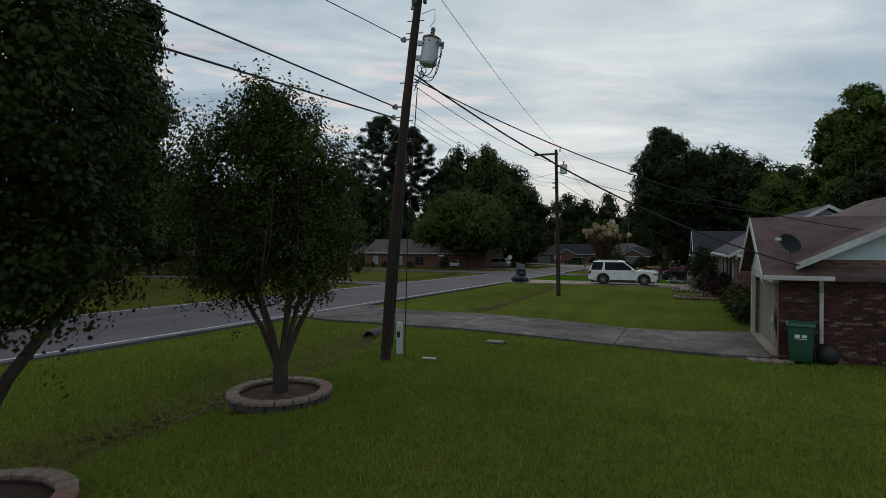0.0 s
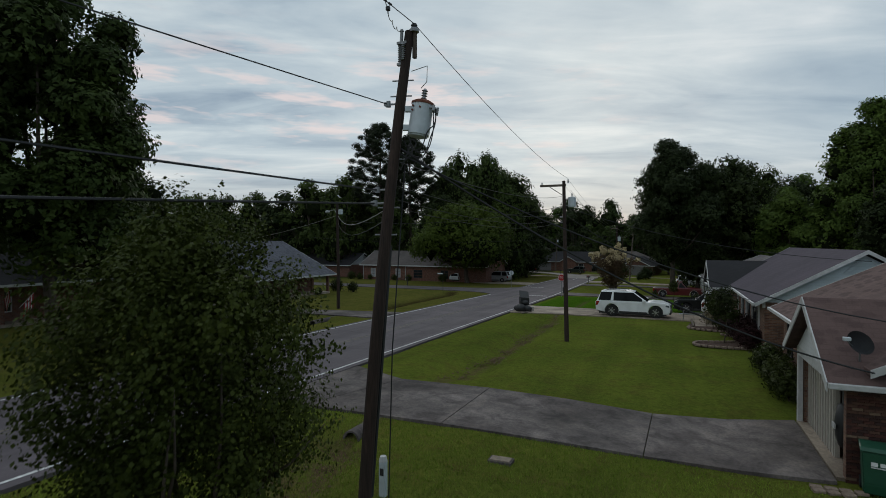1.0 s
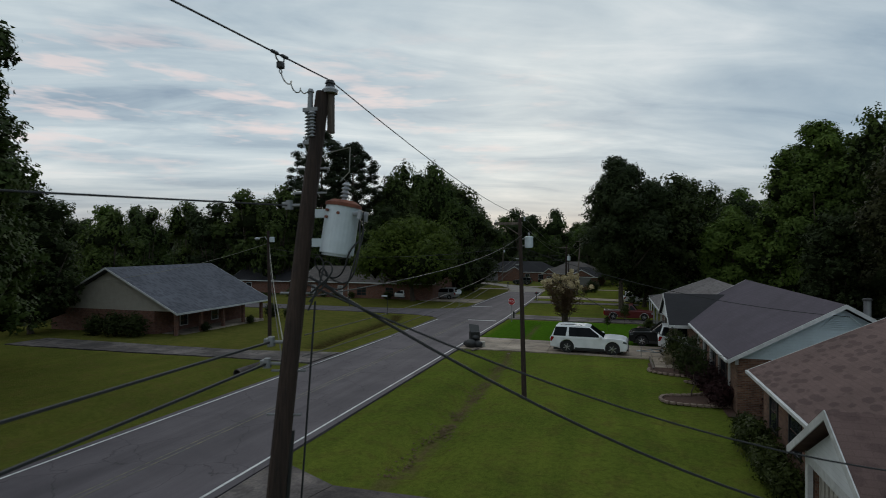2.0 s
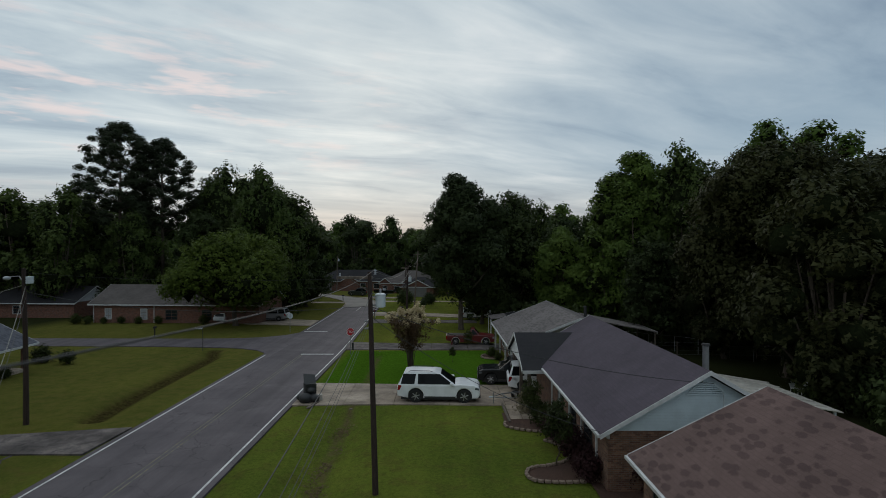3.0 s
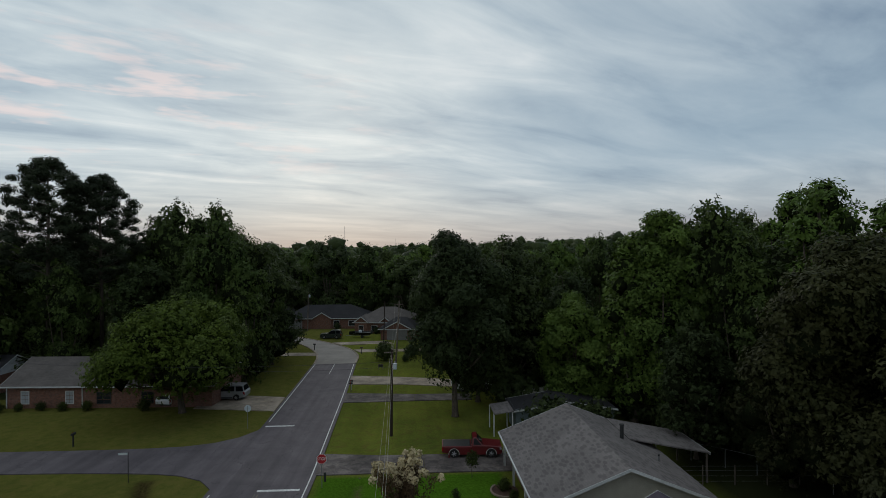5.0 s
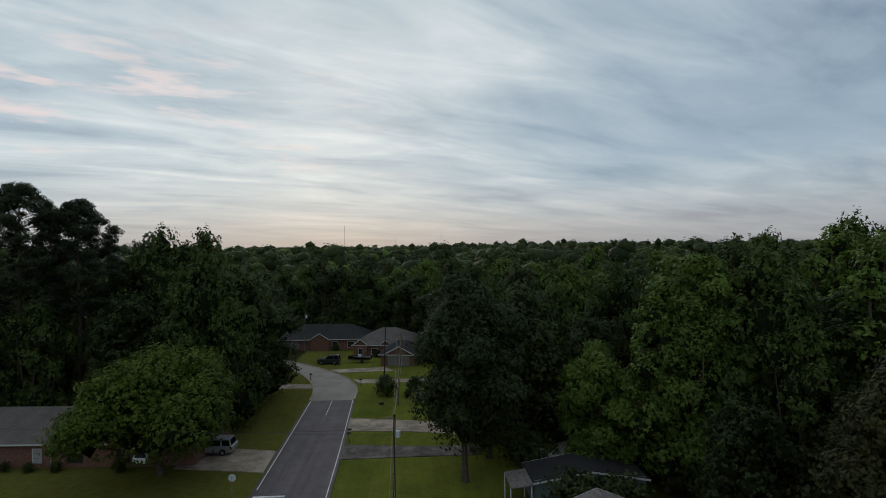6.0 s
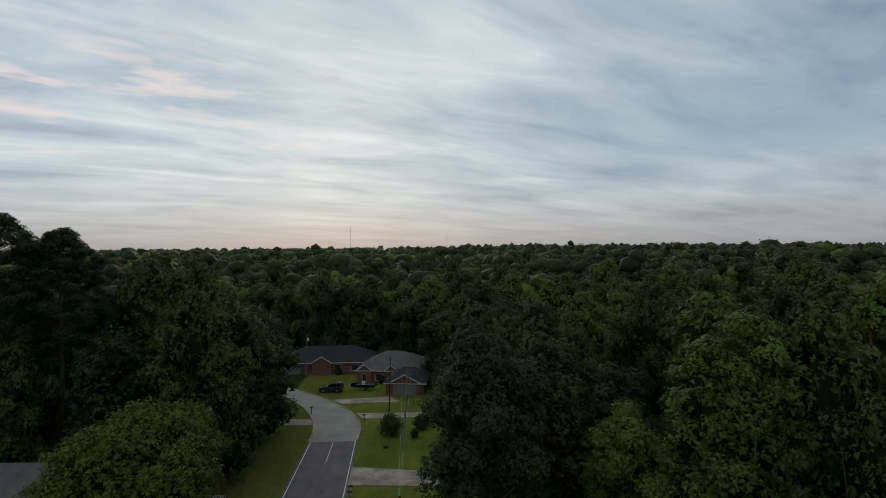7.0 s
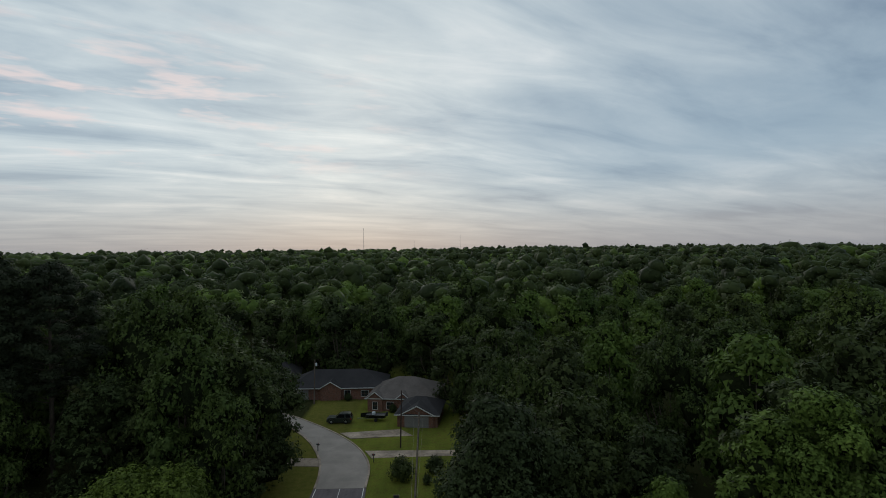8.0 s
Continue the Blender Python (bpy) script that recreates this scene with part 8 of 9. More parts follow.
bed("planted_bed", smooth_line([(5.6, 31.2), (4.4, 32.9), (3.3, 32.95), (1.5, 32.75), (0.2, 33.0), (0.3, 34.4), (1.8, 34.7), (2.8, 35.7), (2.6, 37.4), (1.6, 38.2), (2.75, 38.9)], 30) + [(2.75, 31.4)], [(4.8, 32.95), (3.3, 32.95), (1.5, 32.75), (0.2, 33.0), (0.3, 34.4), (1.8, 34.7), (2.75, 35.7), (2.6, 37.2), (1.9, 37.9)], "mulched bed edged with pale stones along the house")
bed("planted_bed", smooth_line([(0.25, 42.9), (0.2, 41.0), (0.1, 40.3), (1.2, 39.5), (2.7, 39.2)], 14) + [(2.7, 42.9)], [(0.2, 40.9), (0.1, 40.2), (1.2, 39.5), (2.6, 39.2)], "mulched bed with stone edging beside the carport")
for k in range(3):
    for j in range(3):
        lone("patio_slab", boxed(0.62 + 0.72 * j, 1.3 + 0.72 * j, 41.6 + 0.92 * k, 42.46 + 0.92 * k, level(1, 42) - 0.02, level(1, 42) + 0.055, bevel=0.01), M_CONCRETE, "square pale paving slab beside the carport", "paving slab", "patio slabs")
lone("timber_edging", boxed(0.42, 0.54, 41.0, 44.5, level(0, 41) - 0.05, level(0, 41) + 0.12, bevel=0.01), M_WOOD_GREY, "grey timber edging board beside the lawn", "edging")
# planter beside the grey house
pl = thing("planter_bed", "small planted bed with white curved edging", "flower bed")
for k in range(14):
    a = 2.3 + k * 0.24
    lay_stone(pl, 1.5 + 1.0 * math.cos(a), 61.2 + 1.1 * math.sin(a), land(1, 61) + 0.06, a + 1.57, 1 + k % 5, (1.1, 0.8, 1.0))
bm = bmesh.new()
bmesh.ops.create_circle(bm, cap_ends=True, segments=20, radius=1.0, matrix=Matrix.Translation((1.5, 61.2, land(1, 61) + 0.06)))
part("mulch", bm, M_MULCH, pl)
again(box_shrub, 1.5, 61.3, 0.5, 0.9, "low shrub in a planted bed")
again(box_shrub, 1.9, 59.7, 1.5, 0.7, "low shrub in a planted bed")
again(sap, -2.3, 58.8, 0.7, 0.45, "tiny sapling planted in bright lawn")
again(sap, -0.6, 64.0, 1.7, 0.7, "thin young tree beside a driveway")
# shrubs by other houses
for k, (x, y, s) in enumerate(((-36.0, 58.0, 1.2), (-38.6, 58.6, 1.5), (-40.3, 41.6, 1.9), (-42.2, 41.4, 2.0), (-44.2, 41.3, 1.7), (-52.2, 86.0, 1.1), (-50.4, 86.6, 0.9), (-48.0, 86.7, 1.0), (-45.4, 86.4, 1.0), (-42.6, 86.3, 1.1), (-36.0, 85.8, 1.3), (-54.0, 86.2, 1.4), (-37.0, 46.2, 0.8), (-36.9, 52.4, 0.8))):
    again(box_shrub, x, y, k * 0.9, s, "dark foundation shrub in front of a house")
bush = shrub("evergreen_bush", "dense rounded dark evergreen bush on a lawn", 315, 1.8, 3.1, 4200, 0.17, L_DARK)
put(bush, -10.0, 114.5)
again(bush, -5.4, 116.8, 1.0, 0.75)
again(bush, -6.4, 113.0, 2.0, 0.4)
again(bush, -13.4, 147.4, 2.4, 0.5)
again(bush, -23.6, 156.4, 3.0, 0.5)

# ---- wire fence behind the grey house and a flag on a porch ----
fence = thing("wire_fence", "wire fence on pale slim posts before the dark wood", "fence")
for k in range(7):
    x, y = 14.1 + 2.4 * k, 61.45 - 0.07 * 2.4 * k
    part("post", rod(bmesh.new(), (x, y, grade(y) - 0.3), (x, y, grade(y) + 1.45), 0.045, n=7), M_WOOD_GREY, fence)
    if k < 6:
        for h in (0.25, 0.65, 1.05, 1.38):
            part("wire", rod(bmesh.new(), (x, y, grade(y) + h), (x + 2.4, y - 0.168, grade(y) + h), 0.006, n=4), M_GALV, fence)
flag = thing("porch_flag", "small red and white striped flag hanging from a porch post", "flag", m=pose(-36.7, 22.4, grade(22) + 0.95, 0, 0, 75))
part("staff", rod(bmesh.new(), (0, 0, 0.2), (0.75, 0, 1.1), 0.015, n=6), M_WHITE, flag)
for k in range(7):
    bm = bmesh.new()
    cols = []
    for j in range(6):
        v = j / 5
        top = Vector((0.72 - 0.5 * k / 7, 0, 1.07 - 0.6 * k / 7)), Vector((0.72 - 0.5 * (k + 1) / 7, 0, 1.07 - 0.6 * (k + 1) / 7))
        sway = 0.03 * math.sin(v * 5 + k * 0.4)
        cols.append([bm.verts.new((p.x - 0.04 * v, sway + d, p.z - 0.85 * v)) for p in top for d in (0.0, 0.006)])
    for a, b in zip(cols, cols[1:]):
        bm.faces.new((a[0], a[2], b[2], b[0]))
        bm.faces.new((a[1], b[1], b[3], a[3]))
    part("stripe", bm, M_SIGN_RED if k % 2 == 0 else M_SIGN_WHITE, flag)

# ---- chairs on the back lawn and a small trailer before the carport ----
def lawn_chair(x, y, turn):
    t = thing("lawn_chair", "white plastic lawn chair on the shaded back lawn", "chair", "lawn chairs", m=pose(x, y, land(x, y), 0, 0, turn))
    part("seat", boxed(-0.26, 0.26, -0.26, 0.24, 0.40, 0.44, bevel=0.012), M_SIGN_WHITE, t)
    bm = box(bmesh.new(), -0.25, 0.25, -0.02, 0.02, 0.0, 0.46, 0.012)
    for v in bm.verts:
        v.co = pose(0, 0.25, 0.43, -14, 0, 0) @ v.co
    part("backrest", bm, M_SIGN_WHITE, t)
    for px in (-0.23, 0.23):
        for py in (-0.22, 0.22):
            part("leg", rod(bmesh.new(), (px * 1.06, py * 1.1, -0.02), (px, py, 0.4), 0.022, n=7), M_SIGN_WHITE, t)
        part("armrest", boxed(px - 0.03, px + 0.03, -0.24, 0.28, 0.63, 0.66, bevel=0.008), M_SIGN_WHITE, t)
    return t


lawn_chair(20.9, 47.2, 30)
lawn_chair(22.4, 48.2, -50)
z = level(1.2, 45.3) + 0.04
trailer = thing("trailer", "small grey steel utility trailer frame with jack and wheels", "trailer", m=pose(1.35, 45.3, z, 0, 0, 16))
for y in (-0.55, 0.55):
    part("side_rail", boxed(-0.7, 0.9, y - 0.03, y + 0.03, 0.40, 0.47, bevel=0.008), M_GALV, trailer)
for x in (-0.68, 0.1, 0.87):
    part("cross_rail", boxed(x - 0.03, x + 0.03, -0.52, 0.52, 0.405, 0.465, bevel=0.008), M_GALV, trailer)
for y in (-0.5, 0.5):
    part("tongue", rod(bmesh.new(), (-0.68, y, 0.43), (-1.55, 0.0, 0.43), 0.03, n=6), M_GALV, trailer)
    tyre = part("wheel", rod(bmesh.new(), (0.35, y * 1.24, 0.27), (0.35, y * 1.5, 0.27), 0.27, n=18), M_TYRE, trailer)
    part("rim", rod(bmesh.new(), (0.35, y * 1.235, 0.27), (0.35, y * 1.51, 0.27), 0.13, n=12), M_RIM, tyre)
part("jack", rod(bmesh.new(), (-1.45, 0.0, 0.0), (-1.45, 0.0, 0.72), 0.028, n=8), M_GALV, trailer)
part("coupler", boxed(-1.75, -1.5, -0.05, 0.05, 0.4, 0.48, bevel=0.015), M_METAL_GREY, trailer)

# ---- kerbside refuse ----
kb = thing("refuse_cart", "black refuse cart with half-open lid beside heaped bags", "refuse cart", m=pose(-11.95, 45.9, level(-12, 45.5), 0, 0, 24) @ Matrix.Scale(1.08, 4))
bm = bmesh.new()
prism(bm, [(-0.32, 0.06), (0.32, 0.06), (0.38, 1.05), (-0.38, 1.05)], "x", -0.33, 0.33)
bmesh.ops.bevel(bm, geom=bm.edges[:], offset=0.03, segments=2, affect="EDGES")
part("body", bm, M_TRIM_BLACK, kb)
bm = bmesh.new()
box(bm, -0.36, 0.36, -0.42, 0.42, 0.0, 0.06, 0.02)
for v in bm.verts:
    v.co = pose(0, 0.12, 1.2, 34, 9, 0) @ v.co
part("lid", bm, M_TRIM_BLACK, kb)
part("panel", boxed(-0.3, -0.05, -0.42, -0.4, 0.68, 0.8), M_RIM_DARK, kb)
for k, (x, y, z, s) in enumerate(((-12.05, 45.2, 0.3, 0.46), (-11.55, 45.35, 0.26, 0.38), (-12.4, 45.6, 0.26, 0.34), (-11.8, 45.55, 0.72, 0.3))):
    lone("refuse_bag", lump(bmesh.new(), x, y, level(x, y) + z, s, s * 0.9, s * 0.75, rng), M_TRIM_BLACK, "tied black refuse bag at the roadside", "bag", "roadside bags", smooth=True)
lone("cardboard_box", boxed(-0.18, 0.18, -0.15, 0.15, 0, 0.42, bevel=0.008), M_DOOR_PANEL, "pale cardboard box standing by the refuse", "box", m=pose(-11.3, 45.75, level(-11.3, 45.7), 0, 0, 20))
lone("plank", boxed(-0.09, 0.09, -0.75, 0.75, 0, 0.07, bevel=0.008), M_WOOD_GREY, "pale discarded plank lying in the grass", "plank", m=pose(-11.45, 44.6, level(-11.4, 44.6) + 0.02, 0, 0, -14))

# ---- signs and mailboxes ----
stop = thing("stop_sign", "red octagonal stop sign on a steel post", "road sign", m=pose(-12.05, 62.9, land(-12.05, 62.9)))
bm = bmesh.new()
rod(bm, (0, 0.03, -0.3), (0, 0.03, 2.45), 0.03, n=8)
part("post", bm, M_GALV, stop)


def octagon(r, y0, y1, z):
    bm = bmesh.new()
    prism(bm, [(r * math.cos(radians(22.5 + 45 * k)), z + r * math.sin(radians(22.5 + 45 * k))) for k in range(8)], "y", y0, y1)
    return bm


plate = part("plate", octagon(0.40, -0.012, 0.0, 2.12), M_SIGN_WHITE, stop, "white-bordered red octagon")
part("face", octagon(0.375, -0.018, -0.0125, 2.12), M_SIGN_RED, plate)


def lettering(text, size, m, mat, parent, name="lettering"):
    cu = bpy.data.curves.new(name, "FONT")
    cu.body, cu.size, cu.align_x, cu.align_y, cu.extrude = text, size, "CENTER", "CENTER", 0.002
    tmp = bpy.data.objects.new("tmp", cu)
    me = bpy.data.meshes.new_from_object(tmp)
    bpy.data.objects.remove(tmp)
    me.materials.append(mat)
    ob = new(name, me)
    ob.matrix_basis = m
    ob.parent = parent
    return ob


lettering("STOP", 0.30, pose(0, -0.022, 2.12, 90, 0, 0), M_SIGN_WHITE, plate)
part("marker", boxed(0.12, 0.3, 0.1, 0.16, 0.35, 1.05, bevel=0.01), M_TRIM_BLACK, stop)
nm = thing("street_name_sign", "slim post with two green street name blades", "road sign", m=pose(-27.2, 65.0, land(-27.2, 65.0)))
bm = bmesh.new()
rod(bm, (0, 0, -0.2), (0, 0, 2.35), 0.03, n=8)
part("post", bm, M_TRIM_BLACK, nm)
bl = part("blade", boxed(-0.75, -0.03, -0.01, 0.01, 2.1, 2.26), M_METAL_GREY, nm)
part("bar", boxed(-0.62, -0.15, -0.014, -0.0105, 2.15, 2.21), M_SIGN_WHITE, bl)
rear = thing("road_sign", "grey back of a road sign on a post", "road sign", m=pose(-22.0, 78.0, land(-22, 78)))
bm = bmesh.new()
rod(bm, (0, 0, -0.2), (0, 0, 2.3), 0.028, n=8)
part("post", bm, M_GALV, rear)
part("plate", octagon(0.36, 0.03, 0.045, 2.0), M_METAL_GREY, rear)


def mailbox(x, y, turn, paint, post, label):
    t = thing("mailbox", label, "mailbox", "mailboxes", m=pose(x, y, land(x, y), 0, 0, turn))
    part("post", boxed(-0.05, 0.05, -0.05, 0.05, -0.2, 1.02), post, t)
    bm = bmesh.new()
    prism(bm, [(-0.1, 1.02), (0.1, 1.02), (0.1, 1.14), (0.07, 1.21), (0, 1.24), (-0.07, 1.21), (-0.1, 1.14)], "y", -0.28, 0.24)
    b = part("box", bm, paint, t)
    part("door", boxed(-0.095, 0.095, -0.292, -0.2805, 1.03, 1.18), paint, b)
    part("flag", boxed(0.101, 0.11, -0.1, 0.0, 1.12, 1.26), M_LAMP_RED, b)


mailbox(-36.6, 73.8, 180, M_TRIM_BLACK, M_TRIM_BLACK, "black mailbox on a dark post beside the side street")
mailbox(-13.3, 94.0, -90, M_TRIM_BLACK, M_WHITE, "black mailbox on a white post by the street")
mailbox(-13.2, 92.6, -90, M_TRIM_BLACK, M_WOOD_GREY, "black mailbox on a timber post by the street")
mailbox(-23.9, 126.4, 60, M_TRIM_BLACK, M_TRIM_BLACK, "black mailbox at the bend")
mailbox(-14.5, 121.4, -90, M_TRIM_BLACK, M_TRIM_BLACK, "black mailbox by a driveway")
ys = thing("yard_sign", "small dark sign board with pale frame in lawn", "sign", m=pose(-10.3, 108.8, land(-10.3, 108.8)))
part("board", boxed(-0.35, 0.35, -0.03, 0.03, 0.45, 0.85), M_TRIM_BLACK, ys)
for x in (-0.36, 0.36):
    part("leg", boxed(x - 0.03, x + 0.03, -0.03, 0.03, -0.1, 0.9), M_CONCRETE, ys)
part("rail", boxed(-0.39, 0.39, -0.035, 0.035, 0.86, 0.91), M_CONCRETE, ys)
# boat on a trailer at the bend
bt = thing("boat", "small dark boat on a trailer beside a driveway", "boat", m=pose(-16.8, 142.4, grade(142), 0, 0, 176))
bm = bmesh.new()
rows = []
for k in range(9):
    u = k / 8
    w = 0.95 * (1 - max(0, (u - 0.55) / 0.45) ** 2.2)
    x = -2.4 + 4.8 * u
    rows.append([bm.verts.new(c) for c in ((x, -w, 1.15 + 0.15 * u), (x, -w * 0.75, 0.65), (x, 0, 0.5 + 0.2 * max(0, u - 0.6)), (x, w * 0.75, 0.65), (x, w, 1.15 + 0.15 * u))])
for a, b in zip(rows, rows[1:]):
    for k in range(4):
        bm.faces.new((a[k], a[k + 1], b[k + 1], b[k]))
for q in (rows[0],):
    bm.faces.new(q)
bmesh.ops.remove_doubles(bm, verts=bm.verts[:], dist=0.002)
part("hull", bm, M_CAR_BLACK, bt)
part("deck", boxed(-2.3, 1.4, -0.8, 0.8, 0.95, 1.05), M_TRIM_BLACK, bt)
part("console", boxed(-0.4, 0.2, -0.3, 0.3, 1.05, 1.6, bevel=0.05), M_METAL_GREY, bt)
part("motor", boxed(-2.8, -2.42, -0.18, 0.18, 0.8, 1.6, bevel=0.06), M_TRIM_BLACK, bt)
part("trailer", boxed(-2.0, 3.1, -0.06, 0.06, 0.34, 0.44), M_GALV, bt)
for y in (-0.85, 0.85):
    bm = bmesh.new()
    rod(bm, (-0.6, y - 0.09, 0.3), (-0.6, y + 0.09, 0.3), 0.3, n=16)
    part("wheel", bm, M_TYRE, bt)

# ---- back yards ----
fence = thing("chain_fence", "low wire fence on slim steel posts at wood edge", "fence")
line = [(16.0, 68.0), (18.2, 66.2), (20.1, 64.4), (21.6, 62.6), (23.2, 60.8), (24.9, 59.0), (26.4, 57.4), (28.0, 55.6), (29.2, 54.2), (30.4, 52.8)]
for x, y in line:
    bm = bmesh.new()
    rod(bm, (x, y, land(x, y) - 0.2), (x, y, land(x, y) + 1.5), 0.03, n=6)
    part("post", bm, M_GALV, fence)
for (x0, y0), (x1, y1) in zip(line, line[1:]):
    bm = bmesh.new()
    rod(bm, (x0, y0, land(x0, y0) + 1.48), (x1, y1, land(x1, y1) + 1.48), 0.018, n=5)
    part("rail", bm, M_GALV, fence)
shed = thing("arched_shed", "low pale arched shed half hidden behind trees", "shed", m=pose(11.0, 84.5, grade(84), 0, 0, 24))
bm = bmesh.new()
prism(bm, [(1.8 * math.cos(radians(180 - 15 * k)), 0.6 + 1.5 * math.sin(radians(15 * k))) for k in range(13)] + [(1.8, -0.3), (-1.8, -0.3)], "x", -4.5, 4.5)
part("shell", bm, M_METAL_ROOF, shed)
part("door", boxed(-4.56, -4.51, -0.8, 0.8, -0.2, 1.7), M_DARK, shed)
# outbuilding behind the grey house with a lean-to on slim posts
hut = thing("outbuilding", "dull teal outbuilding with dark roof behind the grey house", "outbuilding")
part("wall", boxed(4.9, 14.8, 74.6, 78.4, grade(75) - 0.3, 0.95), M_TEAL_SIDING, hut)
gable_wall(hut, 4.9, 14.8, 74.6, 0.95, 0.97, 1.6, M_TEAL_SIDING)
bm = bmesh.new()
roof_gable(bm, 4.6, 15.1, 74.3, 78.8, 0.9, 1.75)
part("roof", bm, M_ROOF_BLACK, hut)
bargeboards(hut, 4.6, 15.1, 74.3, 78.8, 0.9, 1.75, deep=0.16)
part("window", boxed(10.6, 11.4, 74.55, 74.63, 0.2, 0.75), M_GLASS, hut)
lean = thing("lean_to", "small lean-to roof on slim white posts beside an outbuilding", "lean-to")
bm = bmesh.new()
sheet(bm, [(2.6, 73.4, 0.95), (4.5, 73.4, 1.2), (4.5, 76.8, 1.2), (2.6, 76.8, 0.95)], 0.08)
part("roof", bm, M_ROOF_GREY, lean)
for x, y in ((2.6, 73.6), (2.6, 76.6), (4.4, 73.6), (4.4, 76.6)):
    part("post", boxed(x - 0.05, x + 0.05, y - 0.05, y + 0.05, grade(y) - 0.2, 0.9 + (x - 2.6) * 0.13), M_WHITE, lean)
# flag on the shaded porch
fl = thing("porch_flag", "striped red and white flag on an angled porch staff", "flag")
bm = bmesh.new()
rod(bm, (-37.7, 22.0, 1.1), (-36.6, 21.8, 2.35), 0.018, n=6)
part("staff", bm, M_WOOD_GREY, fl)
for k in range(7):
    bm = bmesh.new()
    a, b = Vector((-36.65, 21.8, 2.3)), Vector((-37.25, 21.9, 1.62))
    p, q = a.lerp(b, k / 7), a.lerp(b, (k + 1) / 7)
    sheet(bm, [tuple(p), tuple(q), (q.x + 0.1, q.y + 0.05, q.z - 0.75), (p.x + 0.1, p.y + 0.05, p.z - 0.75)], 0.012)
    part("stripe", bm, M_SIGN_RED if k % 2 == 0 else M_SIGN_WHITE, fl)


# far masts on the skyline
def mast(x, y, h, w):
    t = thing("radio_mast", "thin lattice radio mast on the far skyline", "radio mast", "radio masts")
    z = grade(y)
    for a in range(3):
        bm = bmesh.new()
        d = Vector((math.cos(a * 2.094), math.sin(a * 2.094), 0)) * w
        rod(bm, Vector((x, y, z)) + d, Vector((x, y, z + h)) + d * 0.5, w * 0.16, n=5)
        part("leg", bm, M_GALV, t)
    for k in range(8):
        bm = bmesh.new()
        zz_ = z + h * (k + 0.5) / 8
        rod(bm, (x - w * 0.8, y, zz_ - 1.5), (x + w * 0.8, y, zz_ + 1.5), w * 0.12, n=5)
        part("brace", bm, M_GALV, t)


mast(-0.123 * 2400 - 3.6, 0.992 * 2400 + 30, 118, 1.7)
mast(0.052 * 2400, 2440, 84, 1.1)
mast(-0.033 * 2400, 2440, 64, 1.0)


# ---- small growth: stuff that nobody counts ----
def blades(name, spots, height, width, mat, label, rng):
    """Upright leaning blades at (x, y, z)."""
    n = len(spots)
    P = np.array(spots)
    a = rng.uniform(0, 2 * math.pi, n)
    d = np.stack([np.cos(a), np.sin(a), np.zeros(n)], 1)
    h = height * rng.uniform(0.5, 1.3, n)
    bend = rng.normal(size=(n, 3)) * (h * 0.45)[:, None]
    bend[:, 2] = 0
    w = (width * rng.uniform(0.6, 1.3, n))[:, None]
    up = np.zeros((n, 3))
    up[:, 2] = h
    V = np.stack([P - d * w * 1.3, P + d * w * 1.3, P + up + bend], 1).reshape(-1, 3)
    loops = np.arange(n * 3)
    me = bpy.data.meshes.new(name)
    me.vertices.add(n * 3)
    me.vertices.foreach_set("co", V.astype(np.float32).ravel())
    me.loops.add(n * 3)
    me.loops.foreach_set("vertex_index", loops.astype(np.int32))
    me.polygons.add(n)
    me.polygons.foreach_set("loop_start", np.arange(0, n * 3, 3, dtype=np.int32))
    me.update(calc_edges=True)
    me.materials.append(mat)
    tagged(new(name, me), label, "grass", kind="stuff")


def lawn_spots(rng, x0, x1, y0, y1, n, keep):
    out = []
    X, Y = rng.uniform(x0, x1, n), rng.uniform(y0, y1, n)
    for x, y in zip(X, Y):
        if keep(x, y):
            out.append((x, y, land(x, y) - 0.04 + 0.03 * noise.noise((x * 0.5, y * 0.5, 0))))
    return out


def drive_one(x, y):
    return -13 < x < 3.5 and interp(x, (-12.6, -6.6, 2.5), (15.9, 15.75, 16.6)) < y < interp(x, (-12.6, -9.9, -1.4, 2.5), (21.4, 20.1, 20.1, 21.3))


def near_lawn(x, y):
    if drive_one(x, y):
        return False
    if math.dist((x, y), MYRTLE_A) < 0.95 or math.dist((x, y), MYRTLE_B) < 1.0:
        return False
    return x > interp(y, ROAD_Y, ROAD_R) + 0.45 and not (x > 2.3 and y > 16.4)


rng = np.random.default_rng(61)
blades("lawn_grass", lawn_spots(rng, -12.5, 7.0, 2.2, 9.0, 90000, near_lawn), 0.07, 0.006, L_GRASS, "short mown lawn grass", rng)
blades("lawn_grass", lawn_spots(rng, -12.6, 6.0, 9.0, 16.4, 60000, near_lawn), 0.06, 0.007, L_GRASS, "short mown lawn grass", rng)
dry = leaf_material("dry_leaves", (0.07, 0.045, 0.025), (0.22, 0.16, 0.10), 0.8)
litter = []
for _ in range(5200):
    y = rng.uniform(3, 44)
    if 13.0 < y < 21.5:
        continue
    x = interp(y, DITCH_Y, DITCH_X) + rng.normal() * 0.3
    if noise.noise((x * 0.8, y * 0.5, 3.0)) < -0.05:
        continue
    litter.append((np.array((x, y, land(x, y) + 0.0)), np.array((0.06, 0.06, 0.012))))
me = leaf_mesh("leaf_litter", rng, litter, len(litter), 0.075, dry, flat=1.0, up=1.5)
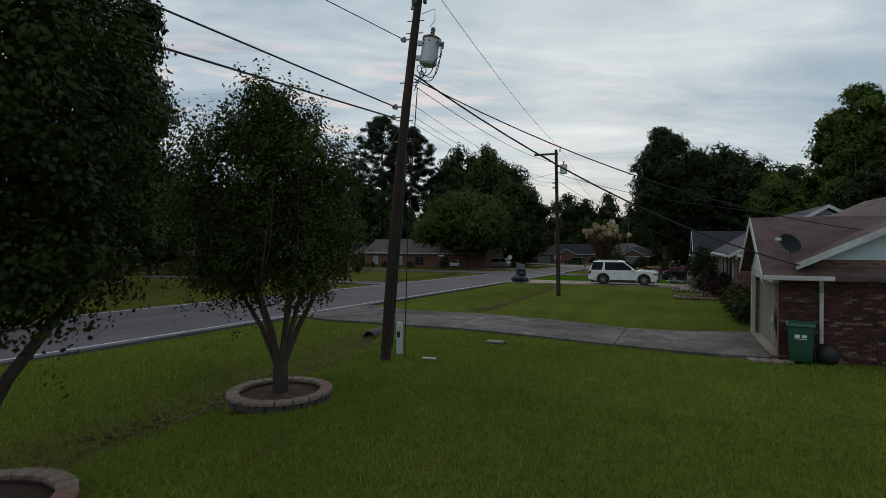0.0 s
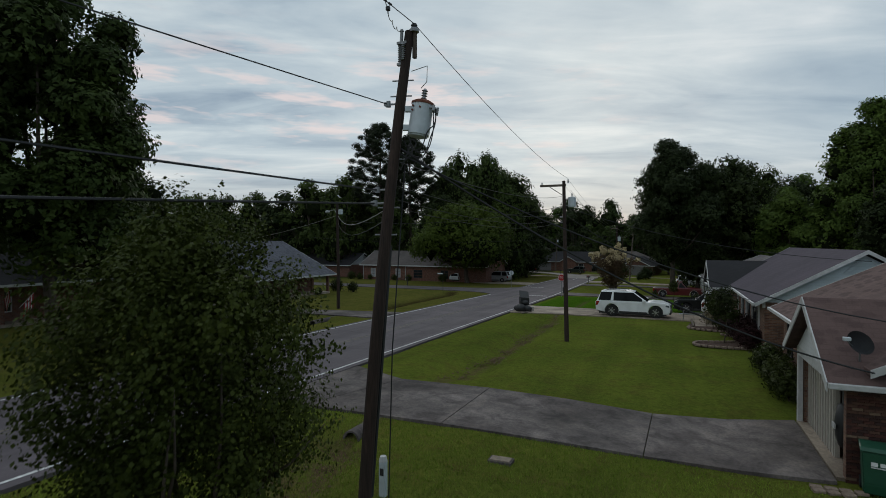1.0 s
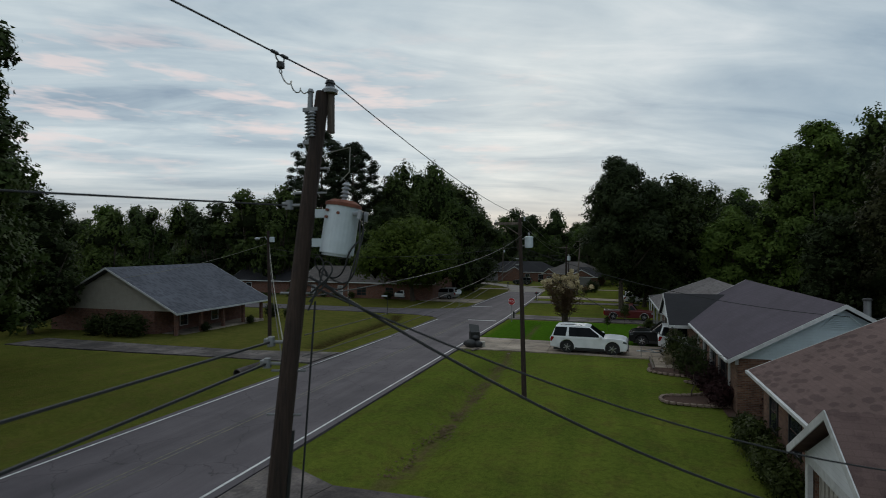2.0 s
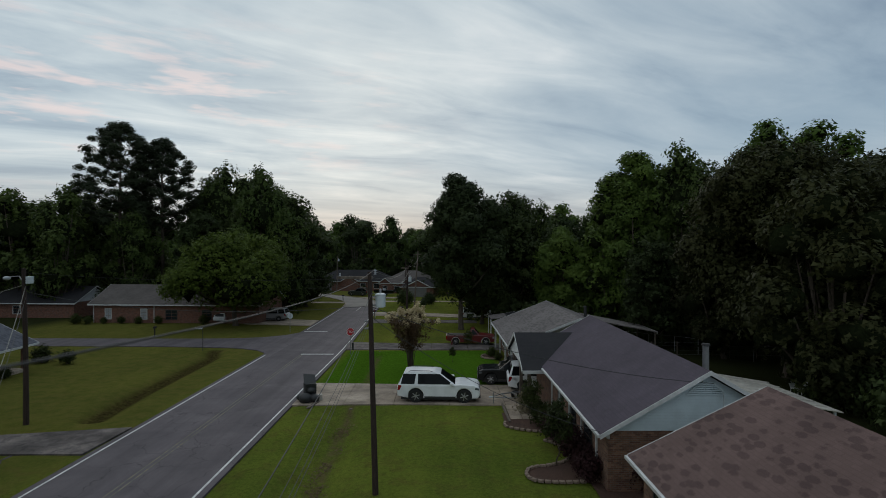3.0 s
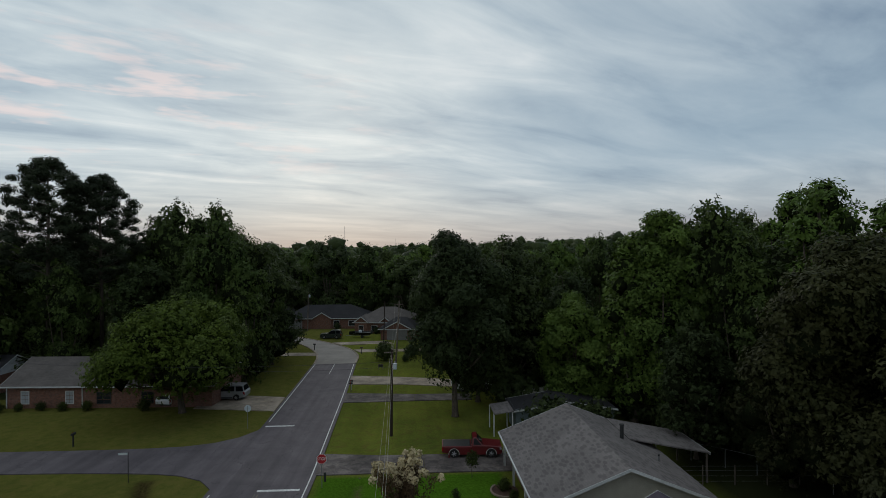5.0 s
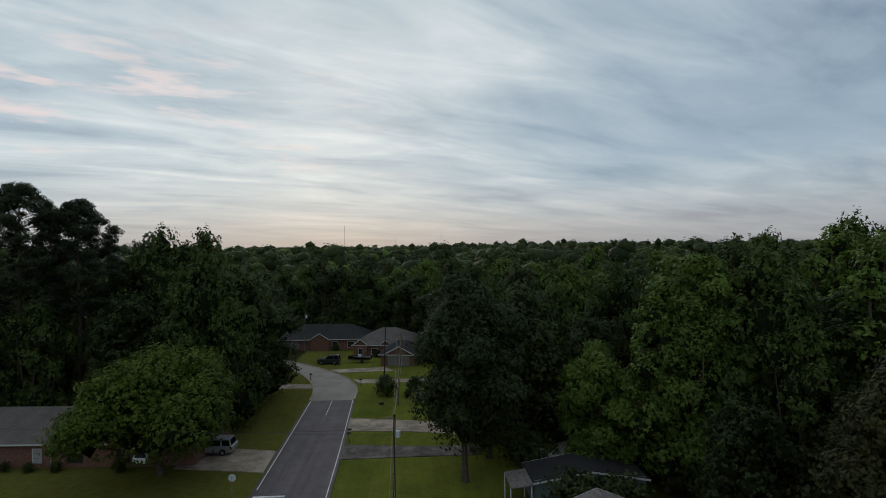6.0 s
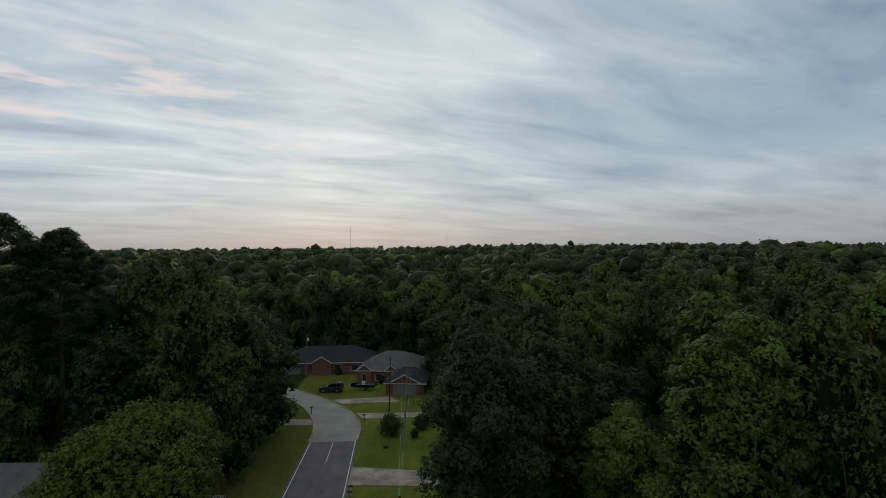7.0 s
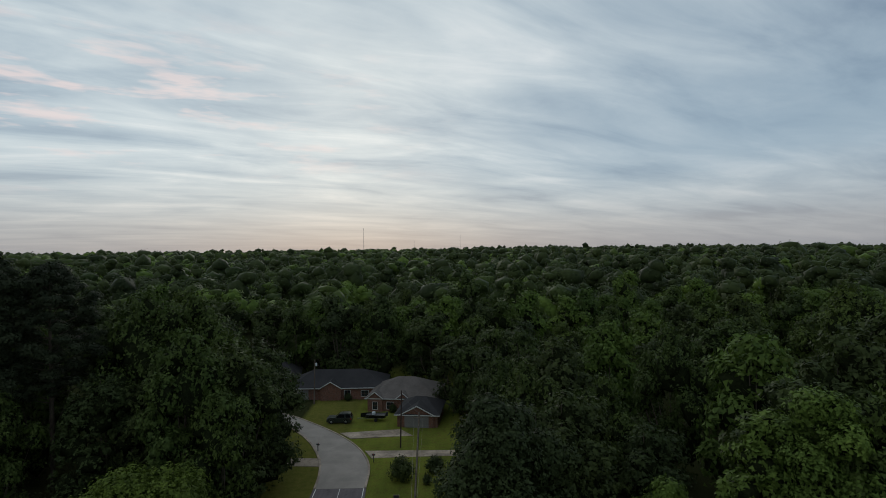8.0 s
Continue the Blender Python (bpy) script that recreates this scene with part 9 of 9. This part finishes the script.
tagged(new("leaf_litter", me), "dry brown leaf litter along the ditch", "leaf litter", kind="stuff")


# ---- brick pieces on the near wall ----
def brick_course_wall():
    host = thing("wall_near_brick", "dark red brickwork of the near garage wall", "wall", kind="structure")
    rng = np.random.default_rng(8)
    tones = [two_scale("brick_" + n, around(c, 0.3), 9.0, 1.5, 0.92, strength=0.4) for n, c in (("red", (0.085, 0.032, 0.024)), ("dark", (0.05, 0.024, 0.02)), ("tan", (0.19, 0.125, 0.085)), ("brown", (0.11, 0.055, 0.038)))]
    shapes = []
    for tone in tones:
        bm = bmesh.new()
        box(bm, -0.098, 0.098, -0.012, 0.012, -0.029, 0.029)
        bmesh.ops.bevel(bm, geom=[e for e in bm.edges if all(v.co.y < 0 for v in e.verts)], offset=0.004, segments=1, affect="EDGES")
        shapes.append(mesh_of("brick", bm, tone))
    n = 0
    joined = []
    for row in range(34):
        z = -0.42 + row * 0.068
        if z > 1.72:
            break
        if row % 2:
            ob = new("brick", shapes[row // 2 % 2])
            ob.matrix_basis = Matrix.LocRotScale((2.751, 16.985, z), None, (0.49, 1, 1))
            ob.parent = host
            n += 1
        for col in range(34):
            x = 2.80 + col * 0.207 + (0.1035 if row % 2 else 0.0)
            if x > 8.2:
                break
            k = int(rng.choice(4, p=(0.42, 0.25, 0.08, 0.25)))
            y = 16.985 + rng.uniform(-0.003, 0.003)
            if x < 4.75 and n < 300:
                ob = new("brick", shapes[k])
                ob.matrix_basis = Matrix.Translation((x, y, z))
                ob.parent = host
                n += 1
            else:
                joined.append((x, y, z, k))
    for k in range(4):
        verts, faces = [], []
        base_v = [v.co.copy() for v in shapes[k].vertices]
        base_f = [list(f.vertices) for f in shapes[k].polygons]
        for x, y, z, kk in joined:
            if kk != k:
                continue
            o = len(verts)
            verts += [(v.x + x, v.y + y, v.z + z) for v in base_v]
            faces += [[i + o for i in f] for f in base_f]
        ob = new("brickwork", raw("brickwork", verts, faces, tones[k]))
        ob.parent = host
        tagged(ob, kind="stuff")


brick_course_wall()
